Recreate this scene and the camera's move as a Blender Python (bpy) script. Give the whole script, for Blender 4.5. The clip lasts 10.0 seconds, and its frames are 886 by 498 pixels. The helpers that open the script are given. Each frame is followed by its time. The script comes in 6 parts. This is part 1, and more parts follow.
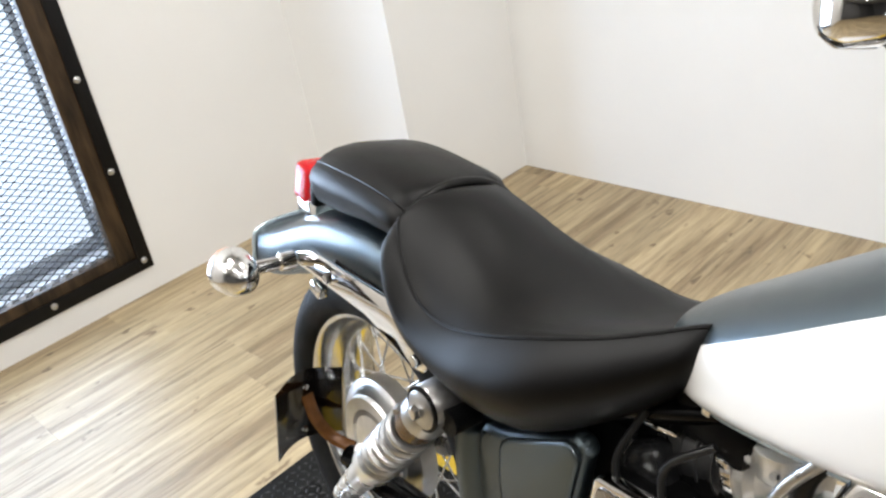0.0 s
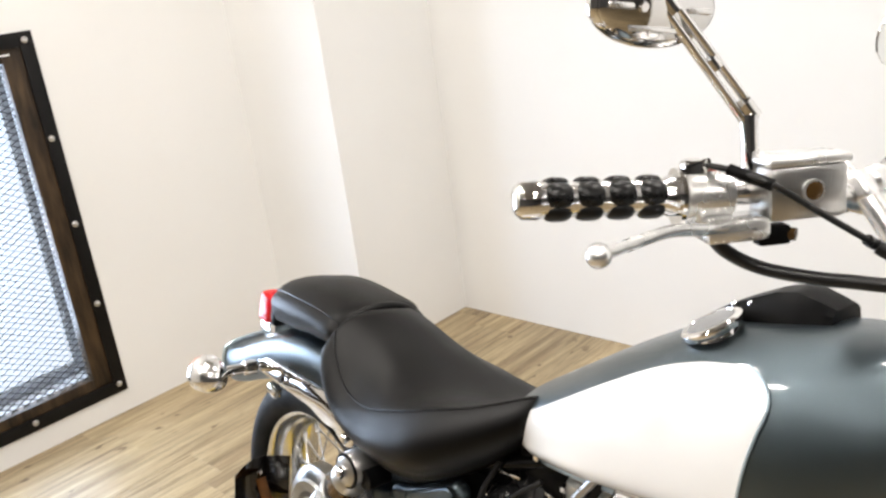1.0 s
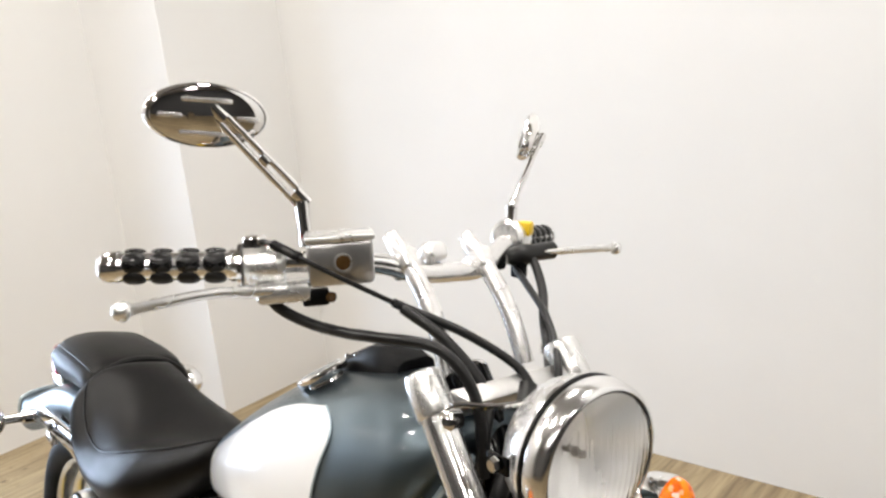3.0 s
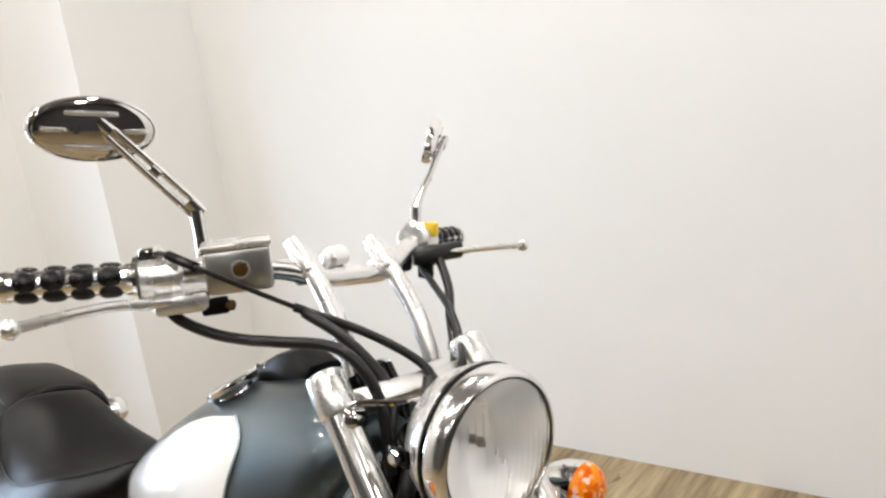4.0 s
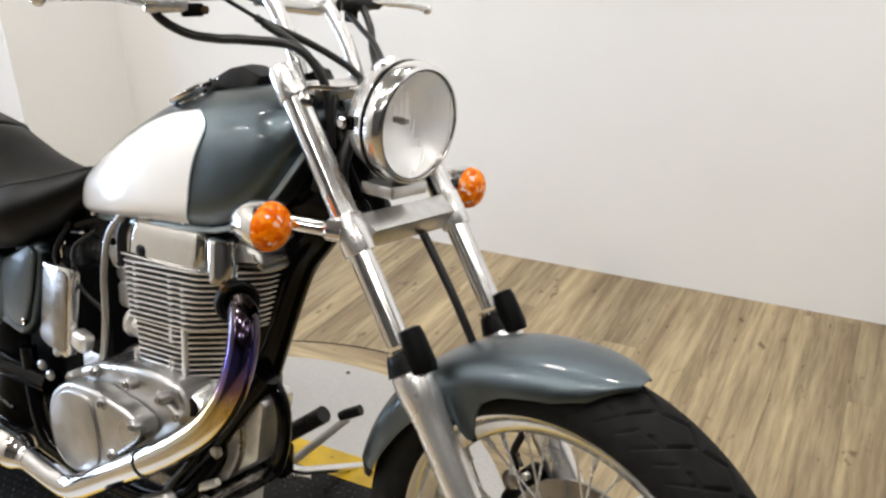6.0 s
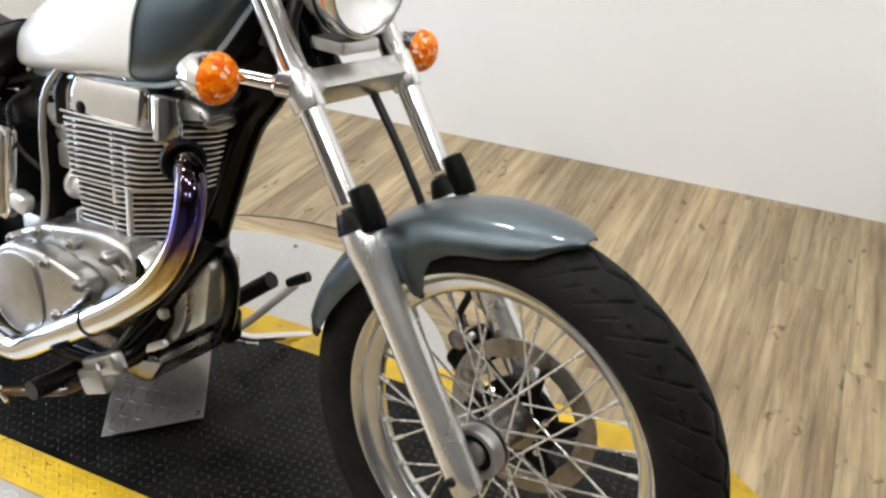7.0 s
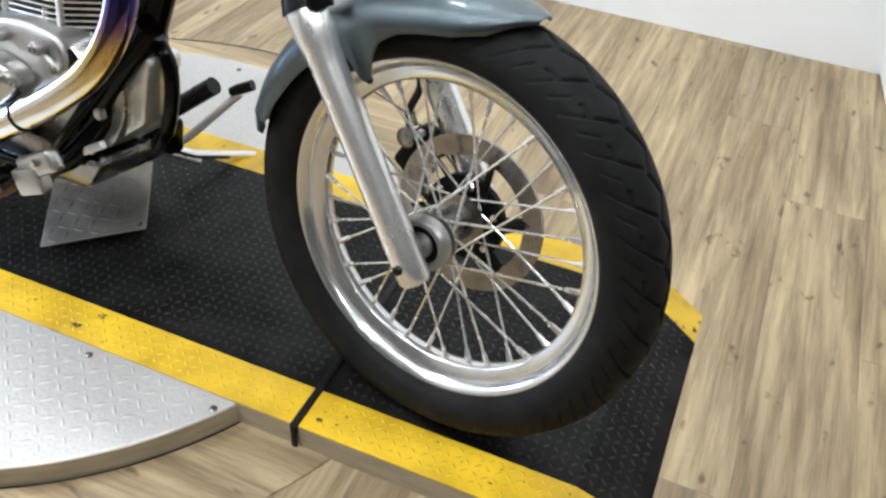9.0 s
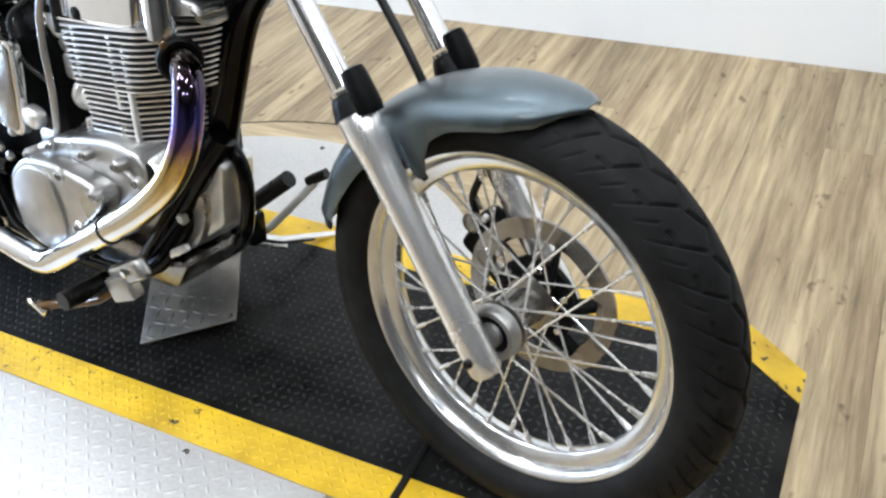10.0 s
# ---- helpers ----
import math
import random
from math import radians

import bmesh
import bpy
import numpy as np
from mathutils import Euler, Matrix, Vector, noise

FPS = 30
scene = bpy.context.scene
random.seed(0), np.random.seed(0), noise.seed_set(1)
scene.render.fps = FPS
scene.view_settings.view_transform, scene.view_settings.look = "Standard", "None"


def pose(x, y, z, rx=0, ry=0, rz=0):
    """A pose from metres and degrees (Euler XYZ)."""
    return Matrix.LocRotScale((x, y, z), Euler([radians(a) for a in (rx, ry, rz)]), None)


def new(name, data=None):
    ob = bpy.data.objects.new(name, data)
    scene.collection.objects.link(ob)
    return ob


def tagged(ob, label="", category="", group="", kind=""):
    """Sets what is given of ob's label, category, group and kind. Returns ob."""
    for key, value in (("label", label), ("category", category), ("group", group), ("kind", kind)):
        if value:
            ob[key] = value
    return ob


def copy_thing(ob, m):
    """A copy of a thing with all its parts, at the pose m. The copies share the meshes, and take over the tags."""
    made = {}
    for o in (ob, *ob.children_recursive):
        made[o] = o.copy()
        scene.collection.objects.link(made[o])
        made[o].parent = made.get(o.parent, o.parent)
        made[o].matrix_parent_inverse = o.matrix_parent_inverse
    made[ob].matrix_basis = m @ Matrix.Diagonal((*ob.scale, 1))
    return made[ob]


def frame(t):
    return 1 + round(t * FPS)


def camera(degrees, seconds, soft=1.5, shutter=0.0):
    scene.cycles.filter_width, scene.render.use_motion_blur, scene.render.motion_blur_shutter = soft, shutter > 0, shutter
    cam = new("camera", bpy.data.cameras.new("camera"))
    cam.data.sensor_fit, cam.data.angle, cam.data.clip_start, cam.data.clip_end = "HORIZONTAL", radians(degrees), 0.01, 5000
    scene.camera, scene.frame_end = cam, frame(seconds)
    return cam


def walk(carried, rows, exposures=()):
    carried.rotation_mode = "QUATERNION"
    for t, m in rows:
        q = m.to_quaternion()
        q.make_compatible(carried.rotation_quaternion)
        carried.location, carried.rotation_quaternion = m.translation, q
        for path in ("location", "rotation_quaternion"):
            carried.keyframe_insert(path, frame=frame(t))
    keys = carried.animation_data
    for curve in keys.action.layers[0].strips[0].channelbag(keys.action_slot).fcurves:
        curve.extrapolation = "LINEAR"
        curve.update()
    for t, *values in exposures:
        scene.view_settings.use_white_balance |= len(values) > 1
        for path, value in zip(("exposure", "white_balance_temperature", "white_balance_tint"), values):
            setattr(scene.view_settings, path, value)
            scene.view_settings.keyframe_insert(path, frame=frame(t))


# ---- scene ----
cam = camera(53.88, 10.0, soft=2.5)
ROWS = [
    (0.0, pose(0.9615, -0.5638, 1.2611, 61.392, 9.113, 54.013)),
    (0.5, pose(1.1291, -0.6265, 1.2883, 66.900, 9.131, 52.103)),
    (1.0, pose(1.3170, -0.7171, 1.3692, 71.010, 7.227, 52.345)),
    (1.5, pose(1.4994, -0.6842, 1.3881, 73.638, 5.928, 54.901)),
    (2.0, pose(1.6576, -0.5896, 1.3823, 74.242, 4.946, 56.490)),
    (2.5, pose(1.7001, -0.5460, 1.3776, 75.422, 5.940, 53.631)),
    (3.0, pose(1.7065, -0.5177, 1.3807, 74.928, 5.582, 49.878)),
    (3.2, pose(1.7158, -0.5160, 1.3778, 74.813, 5.615, 48.537)),
    (4.3, pose(1.7644, -0.4850, 1.3511, 75.816, 8.150, 45.249)),
    (4.5, pose(1.7719, -0.5007, 1.3510, 75.375, 7.296, 45.488)),
    (5.0, pose(1.8142, -0.6219, 1.3401, 73.465, 5.789, 41.624)),
    (5.5, pose(1.8737, -0.7588, 1.3035, 68.615, 2.610, 37.976)),
    (6.0, pose(1.9189, -0.8127, 1.2686, 65.986, 1.580, 37.665)),
    (6.2, pose(1.9297, -0.8230, 1.2485, 64.800, 1.302, 37.002)),
    (7.3, pose(1.9257, -0.8320, 1.2149, 57.127, -1.736, 34.781)),
    (7.5, pose(1.9290, -0.8236, 1.1878, 56.240, -2.088, 34.715)),
    (8.0, pose(1.9323, -0.8325, 1.1666, 53.960, -3.277, 34.254)),
    (8.5, pose(1.9381, -0.8478, 1.1523, 52.456, -3.699, 34.046)),
    (9.0, pose(1.9559, -0.8692, 1.1286, 50.619, -3.685, 32.809)),
    (9.5, pose(1.9594, -0.8677, 1.1483, 49.036, -2.152, 31.693)),
    (10.0, pose(1.9775, -0.7852, 1.1827, 52.772, 4.283, 36.099)),
]
walk(cam, ROWS, exposures=[(0.0, -0.40, 6500, 10), (0.6, -0.33, 6760, 12), (1.5, -0.43, 6820, 12), (2.5, -0.48, 6760, 12), (4.5, -0.62, 6760, 11), (5.5, -0.60, 6660, 11), (6.0, -0.58, 6660, 11), (7.5, -0.32, 6380, 9), (8.5, -0.22, 6160, 8), (10.0, -0.10, 5900, 8)])

# ---- light ----
world = bpy.data.worlds.new("room_air")
world.use_nodes = True
world.node_tree.nodes["Background"].inputs[0].default_value = (0.75, 0.85, 1.0, 1)
world.node_tree.nodes["Background"].inputs[1].default_value = 0.25
scene.world = world

ROOM = pose(0, 0, 0, 0, 0, 10)      # the room and the runway lie ten degrees off the motorcycle
DECK = 0.046                        # height of the turntable's top
LAMP_W, WINDOW_W = 22.5, 88.0


def area_lamp(name, m, size, watts, colour, size_y=None):
    d = bpy.data.lights.new(name, "AREA")
    d.energy, d.color, d.size = watts, colour, size
    d.shape = "RECTANGLE" if size_y else "DISK"
    if size_y:
        d.size_y = size_y
    ob = new(name, d)
    ob.matrix_basis = m
    return ob


CEILING = 2.95
# lamps out of view; the two near u -1.3 are added for the seat's highlight
LAMP_SPOTS = [(-0.80, -0.25), (0.35, 0.65), (1.55, 0.6), (-0.6, -1.1), (0.5, -1.2), (1.6, -1.1), (1.2, -2.8), (3.4, -0.6), (-1.35, -1.55), (2.7, -2.3), (-1.30, -2.75)]
for lu, lv in LAMP_SPOTS:
    area_lamp("ceiling_lamp_light", ROOM @ pose(lu, lv, CEILING - 0.10), 0.22, LAMP_W, (1.0, 0.985, 0.955))
area_lamp("window_daylight", ROOM @ pose(-1.80, -0.45, 0.75, 0, -90, 0), 1.0, WINDOW_W, (0.60, 0.76, 1.0), 1.1)

# ---- materials ----


def mat(name, col, rough=0.5, metal=0.0, var=0.08, scale=25.0, bump=0.0, bscale=300.0, rvar=0.06, coat=0.0, stretch=(1, 1, 1), spec=0.5, col2=None):
    """A surface with colour and gloss that vary at two scales, and fine relief."""
    m = bpy.data.materials.new(name)
    m.use_nodes = True
    nt = m.node_tree
    p = nt.nodes["Principled BSDF"]
    p.inputs["Metallic"].default_value = metal
    p.inputs["Coat Weight"].default_value = coat
    p.inputs["Coat Roughness"].default_value = 0.06
    p.inputs["Specular IOR Level"].default_value = spec
    tc = nt.nodes.new("ShaderNodeTexCoord")
    mp = nt.nodes.new("ShaderNodeMapping")
    mp.inputs["Scale"].default_value = stretch
    nt.links.new(tc.outputs["Object"], mp.inputs[0])
    n1 = nt.nodes.new("ShaderNodeTexNoise")
    n1.inputs["Scale"].default_value, n1.inputs["Detail"].default_value = scale, 6
    nt.links.new(mp.outputs[0], n1.inputs["Vector"])
    ramp = nt.nodes.new("ShaderNodeValToRGB")
    lo = [c * (1 - var) for c in col]
    hi = [min(1, c * (1 + var)) for c in (col2 or col)]
    ramp.color_ramp.elements[0].color, ramp.color_ramp.elements[1].color = (*lo, 1), (*hi, 1)
    ramp.color_ramp.elements[0].position, ramp.color_ramp.elements[1].position = 0.3, 0.7
    nt.links.new(n1.outputs["Fac"], ramp.inputs[0])
    nt.links.new(ramp.outputs[0], p.inputs["Base Color"])
    n2 = nt.nodes.new("ShaderNodeTexNoise")
    n2.inputs["Scale"].default_value, n2.inputs["Detail"].default_value = scale * 0.3, 4
    nt.links.new(mp.outputs[0], n2.inputs["Vector"])
    mr = nt.nodes.new("ShaderNodeMapRange")
    mr.inputs[3].default_value, mr.inputs[4].default_value = max(0.01, rough - rvar), min(1, rough + rvar)
    mr.inputs[1].default_value, mr.inputs[2].default_value = 0.3, 0.7
    nt.links.new(n2.outputs["Fac"], mr.inputs[0])
    nt.links.new(mr.outputs[0], p.inputs["Roughness"])
    if bump:
        n3 = nt.nodes.new("ShaderNodeTexNoise")
        n3.inputs["Scale"].default_value, n3.inputs["Detail"].default_value = bscale, 3
        nt.links.new(mp.outputs[0], n3.inputs["Vector"])
        bp = nt.nodes.new("ShaderNodeBump")
        bp.inputs["Strength"].default_value, bp.inputs["Distance"].default_value = bump, 0.002
        nt.links.new(n3.outputs["Fac"], bp.inputs["Height"])
        nt.links.new(bp.outputs[0], p.inputs["Normal"])
    return m


def flakes(m, amount=0.25):
    """Fine metallic sparkle in a paint."""
    nt = m.node_tree
    p = nt.nodes["Principled BSDF"]
    v = nt.nodes.new("ShaderNodeTexVoronoi")
    v.inputs["Scale"].default_value = 1500
    bp = nt.nodes.new("ShaderNodeBump")
    bp.inputs["Strength"].default_value, bp.inputs["Distance"].default_value = amount, 0.0004
    nt.links.new(v.outputs["Distance"], bp.inputs["Height"])
    nt.links.new(bp.outputs[0], p.inputs["Normal"])
    return m


def specks(m, colour, scale, size=0.045, patch=3.0):
    """Scuffs and ground-in dirt: small dark marks, thicker in some patches than in others."""
    nt = m.node_tree
    p = nt.nodes["Principled BSDF"]
    tc = nt.nodes.new("ShaderNodeTexCoord")
    n1, n2 = nt.nodes.new("ShaderNodeTexNoise"), nt.nodes.new("ShaderNodeTexNoise")
    n1.inputs["Scale"].default_value, n1.inputs["Detail"].default_value = scale, 4
    n2.inputs["Scale"].default_value, n2.inputs["Detail"].default_value = patch, 3
    add = nt.nodes.new("ShaderNodeMath")
    add.operation, add.inputs[2].default_value = "MULTIPLY_ADD", 0.0
    add.inputs[1].default_value = 0.45
    r = nt.nodes.new("ShaderNodeMapRange")
    r.inputs[1].default_value, r.inputs[2].default_value = 0.94 - size, 0.94
    mx = nt.nodes.new("ShaderNodeMix")
    mx.data_type = "RGBA"
    mx.inputs[7].default_value = (*colour, 1)
    for n in (n1, n2):
        nt.links.new(tc.outputs["Object"], n.inputs["Vector"])
    nt.links.new(n2.outputs["Fac"], add.inputs[0])
    nt.links.new(n1.outputs["Fac"], add.inputs[2])
    nt.links.new(add.outputs[0], r.inputs[0])
    nt.links.new(r.outputs[0], mx.inputs[0])
    nt.links.new(p.inputs["Base Color"].links[0].from_socket, mx.inputs[6])
    nt.links.new(mx.outputs[2], p.inputs["Base Color"])
    return m


def glass(name, col, rough=0.02, trans=1.0, ior=1.45, bump=0.0, bscale=150.0):
    m = bpy.data.materials.new(name)
    m.use_nodes = True
    nt = m.node_tree
    p = nt.nodes["Principled BSDF"]
    p.inputs["Base Color"].default_value = (*col, 1)
    p.inputs["Roughness"].default_value = rough
    p.inputs["Transmission Weight"].default_value = trans
    p.inputs["IOR"].default_value = ior
    if bump:
        tc = nt.nodes.new("ShaderNodeTexCoord")
        w = nt.nodes.new("ShaderNodeTexVoronoi")
        w.inputs["Scale"].default_value = bscale
        nt.links.new(tc.outputs["Object"], w.inputs["Vector"])
        bp = nt.nodes.new("ShaderNodeBump")
        bp.inputs["Strength"].default_value, bp.inputs["Distance"].default_value = bump, 0.002
        nt.links.new(w.outputs["Distance"], bp.inputs["Height"])
        nt.links.new(bp.outputs[0], p.inputs["Normal"])
    return m


def fluted(m):
    """Upright flutes moulded into a lens."""
    nt = m.node_tree
    tc, w, bp = nt.nodes.new("ShaderNodeTexCoord"), nt.nodes.new("ShaderNodeTexWave"), nt.nodes.new("ShaderNodeBump")
    w.bands_direction = "Y"
    w.inputs["Scale"].default_value, w.inputs["Distortion"].default_value = 34, 0.6
    bp.inputs["Strength"].default_value, bp.inputs["Distance"].default_value = 0.14, 0.0012
    nt.links.new(tc.outputs["Object"], w.inputs["Vector"])
    nt.links.new(w.outputs["Fac"], bp.inputs["Height"])
    nt.links.new(bp.outputs[0], nt.nodes["Principled BSDF"].inputs["Normal"])
    return m


def prismatic(name, cols, scale):
    """A moulded lens: the glints of its small prisms are painted as cells of lighter and darker colour."""
    m = glass(name, cols[1], 0.26, 0.0, 1.30, 0.0, scale)
    nt = m.node_tree
    tc = nt.nodes.new("ShaderNodeTexCoord")
    v = nt.nodes.new("ShaderNodeTexVoronoi")
    v.inputs["Scale"].default_value = scale
    nt.links.new(tc.outputs["Object"], v.inputs["Vector"])
    bw = nt.nodes.new("ShaderNodeRGBToBW")
    nt.links.new(v.outputs["Color"], bw.inputs[0])
    r = nt.nodes.new("ShaderNodeValToRGB")
    for k, (pos, c) in enumerate(zip((0.25, 0.5, 0.78), cols)):
        e = r.color_ramp.elements[0] if k == 0 else r.color_ramp.elements.new(pos)
        e.position, e.color = pos, (*c, 1)
    nt.links.new(bw.outputs[0], r.inputs[0])
    nt.links.new(r.outputs[0], nt.nodes["Principled BSDF"].inputs["Base Color"])
    return m


def glow(name, col, strength):
    m = bpy.data.materials.new(name)
    m.use_nodes = True
    p = m.node_tree.nodes["Principled BSDF"]
    p.inputs["Base Color"].default_value = (*col, 1)
    p.inputs["Emission Color"].default_value = (*col, 1)
    p.inputs["Emission Strength"].default_value = strength
    return m


def plank_vinyl():
    """Printed oak planks: long grain, knots and grey-brown patches, each plank a little different."""
    m = bpy.data.materials.new("oak_vinyl")
    m.use_nodes = True
    nt = m.node_tree
    p = nt.nodes["Principled BSDF"]
    L = nt.links.new
    tc, info = nt.nodes.new("ShaderNodeTexCoord"), nt.nodes.new("ShaderNodeObjectInfo")
    off = nt.nodes.new("ShaderNodeVectorMath")
    off.operation = "MULTIPLY_ADD"
    off.inputs[1].default_value = (1, 1, 1)
    comb = nt.nodes.new("ShaderNodeCombineXYZ")
    mul = nt.nodes.new("ShaderNodeMath")
    mul.operation, mul.inputs[1].default_value = "MULTIPLY", 37.0
    L(info.outputs["Random"], mul.inputs[0])
    for k in range(3):
        L(mul.outputs[0], comb.inputs[k])
    L(tc.outputs["Object"], off.inputs[0])
    L(comb.outputs[0], off.inputs[2])

    def noisy(scale, stretch, detail=5, rough=0.55, dist=0.0):
        mp = nt.nodes.new("ShaderNodeMapping")
        mp.inputs["Scale"].default_value = stretch
        L(off.outputs[0], mp.inputs[0])
        n = nt.nodes.new("ShaderNodeTexNoise")
        n.inputs["Scale"].default_value, n.inputs["Detail"].default_value = scale, detail
        n.inputs["Roughness"].default_value, n.inputs["Distortion"].default_value = rough, dist
        L(mp.outputs[0], n.inputs["Vector"])
        return n.outputs["Fac"]

    broad = noisy(2.6, (0.42, 4.6, 1), 5, 0.62, 0.25)
    grain = noisy(6.0, (0.55, 9.0, 1), 7, 0.70, 0.15)
    knots = noisy(15.0, (1.0, 1.8, 1), 2, 0.5, 0.2)
    r1 = nt.nodes.new("ShaderNodeValToRGB")
    e = r1.color_ramp.elements
    e[0].position, e[0].color = 0.28, (0.165, 0.120, 0.070, 1)
    e[1].position, e[1].color = 0.72, (0.440, 0.355, 0.215, 1)
    k = e.new(0.42)
    k.color = (0.255, 0.194, 0.115, 1)
    k = e.new(0.54)
    k.color = (0.355, 0.286, 0.178, 1)
    L(broad, r1.inputs[0])
    r2 = nt.nodes.new("ShaderNodeValToRGB")
    r2.color_ramp.elements[0].position, r2.color_ramp.elements[0].color = 0.36, (0.60, 0.56, 0.49, 1)
    r2.color_ramp.elements[1].position, r2.color_ramp.elements[1].color = 0.58, (1.08, 1.04, 0.99, 1)
    L(grain, r2.inputs[0])
    mx = nt.nodes.new("ShaderNodeMix")
    mx.data_type, mx.blend_type = "RGBA", "MULTIPLY"
    mx.inputs[0].default_value = 1.0
    L(r1.outputs[0], mx.inputs[6])
    L(r2.outputs[0], mx.inputs[7])
    r3 = nt.nodes.new("ShaderNodeValToRGB")
    r3.color_ramp.elements[0].position, r3.color_ramp.elements[0].color = 0.665, (1, 1, 1, 1)
    r3.color_ramp.elements[1].position, r3.color_ramp.elements[1].color = 0.74, (0.28, 0.22, 0.16, 1)
    L(knots, r3.inputs[0])
    mk = nt.nodes.new("ShaderNodeMix")
    mk.data_type, mk.blend_type = "RGBA", "MULTIPLY"
    mk.inputs[0].default_value = 0.8
    L(mx.outputs[2], mk.inputs[6])
    L(r3.outputs[0], mk.inputs[7])
    hs = nt.nodes.new("ShaderNodeHueSaturation")
    mr = nt.nodes.new("ShaderNodeMapRange")
    mr.inputs[3].default_value, mr.inputs[4].default_value = 0.86, 1.12
    L(info.outputs["Random"], mr.inputs[0])
    L(mr.outputs[0], hs.inputs["Value"])
    L(mk.outputs[2], hs.inputs["Color"])
    L(hs.outputs[0], p.inputs["Base Color"])
    rr = nt.nodes.new("ShaderNodeMapRange")
    rr.inputs[3].default_value, rr.inputs[4].default_value = 0.52, 0.36
    L(grain, rr.inputs[0])
    L(rr.outputs[0], p.inputs["Roughness"])
    bp = nt.nodes.new("ShaderNodeBump")
    bp.inputs["Strength"].default_value, bp.inputs["Distance"].default_value = 0.25, 0.001
    L(grain, bp.inputs["Height"])
    L(bp.outputs[0], p.inputs["Normal"])
    return m


def heat_blued():
    """Chrome that has run hot: straw, purple and blue bands near the port, clean chrome further down."""
    m = bpy.data.materials.new("heat_blued_chrome")
    m.use_nodes = True
    nt = m.node_tree
    p = nt.nodes["Principled BSDF"]
    p.inputs["Metallic"].default_value, p.inputs["Roughness"].default_value = 1.0, 0.07
    tc = nt.nodes.new("ShaderNodeTexCoord")
    sp = nt.nodes.new("ShaderNodeSeparateXYZ")
    nt.links.new(tc.outputs["Object"], sp.inputs[0])
    n = nt.nodes.new("ShaderNodeTexNoise")
    n.inputs["Scale"].default_value = 14
    nt.links.new(tc.outputs["Object"], n.inputs["Vector"])
    a = nt.nodes.new("ShaderNodeMath")
    a.operation, a.inputs[1].default_value = "MULTIPLY", 0.05
    nt.links.new(n.outputs["Fac"], a.inputs[0])
    s = nt.nodes.new("ShaderNodeMath")
    s.operation = "ADD"
    nt.links.new(sp.outputs["Z"], s.inputs[0])
    nt.links.new(a.outputs[0], s.inputs[1])
    mr = nt.nodes.new("ShaderNodeMapRange")
    mr.inputs[1].default_value, mr.inputs[2].default_value = 0.30, 0.65
    nt.links.new(s.outputs[0], mr.inputs[0])
    r = nt.nodes.new("ShaderNodeValToRGB")
    e = r.color_ramp.elements
    e[0].position, e[0].color = 0.0, (0.72, 0.72, 0.73, 1)
    e[1].position, e[1].color = 1.0, (0.08, 0.06, 0.05, 1)
    for pos, col in ((0.30, (0.72, 0.69, 0.62, 1)), (0.44, (0.68, 0.58, 0.36, 1)), (0.57, (0.58, 0.42, 0.16, 1)), (0.67, (0.24, 0.14, 0.24, 1)), (0.78, (0.12, 0.10, 0.36, 1)), (0.86, (0.07, 0.055, 0.10, 1))):
        k = e.new(pos)
        k.color = col
    nt.links.new(mr.outputs[0], r.inputs[0])
    nt.links.new(r.outputs[0], p.inputs["Base Color"])
    return m


CHROME = mat("chrome", (0.78, 0.77, 0.76), 0.06, 1.0, 0.03, 40, rvar=0.03)
ALLOY = mat("polished_alloy", (0.80, 0.80, 0.79), 0.27, 0.85, 0.06, 60, 0.06, 700, 0.07)
CASTING = mat("cast_alloy", (0.80, 0.795, 0.78), 0.38, 0.85, 0.10, 45, 0.18, 500, 0.08)
# fin faces and cylinder core: cast alloy coloured dark as shade between fins
FINSHADE = mat("shaded_fin_casting", (0.21, 0.208, 0.202), 0.50, 0.80, 0.2, 45, 0.2, 500, 0.08)
GAPSHADE = mat("fin_gap_shade", (0.030, 0.029, 0.028), 0.55, 0.5, 0.3, 45, 0.18, 500, 0.08, spec=0.2)
DISC = mat("worn_steel_disc", (0.30, 0.285, 0.27), 0.26, 1.0, 0.12, 40, 0.1, 300)
SATINALLOY = mat("satin_cast_alloy", (0.45, 0.446, 0.438), 0.33, 0.94, 0.14, 22, 0.22, 260, 0.08)
BRUSHED = mat("brushed_alloy", (0.62, 0.615, 0.605), 0.33, 1.0, 0.08, 60, 0.15, 400, 0.08, stretch=(1, 1, 0.08))
BLACK = mat("black_enamel", (0.0020, 0.0020, 0.0022), 0.13, 0.0, 0.2, 20, rvar=0.04, spec=0.14)
SATIN = mat("black_plastic", (0.0022, 0.0022, 0.0024), 0.40, 0.0, 0.2, 60, 0.12, 700, spec=0.10)
RUBBER = mat("tyre_rubber", (0.0095, 0.0095, 0.0096), 0.62, 0.0, 0.35, 30, 0.25, 500, 0.1, spec=0.12)
GRIP = mat("grip_rubber", (0.003, 0.003, 0.003), 0.30, 0.0, 0.2, 60, 0.05, 500, spec=0.3)
HOSE = mat("hose_rubber", (0.008, 0.008, 0.0082), 0.34, 0.0, 0.2, 90, 0.1, 600, spec=0.35)
LEATHER = mat("black_vinyl", (0.0016, 0.0014, 0.0013), 0.42, 0.0, 0.2, 35, 0.14, 900, 0.04, spec=0.20)
SLATE = flakes(mat("slate_metallic_paint", (0.092, 0.118, 0.134), 0.34, 0.97, 0.08, 6, rvar=0.03, coat=0.38))
PEARL = mat("pearl_white_paint", (0.82, 0.82, 0.81), 0.25, 0.0, 0.015, 8, rvar=0.03, coat=1.0)
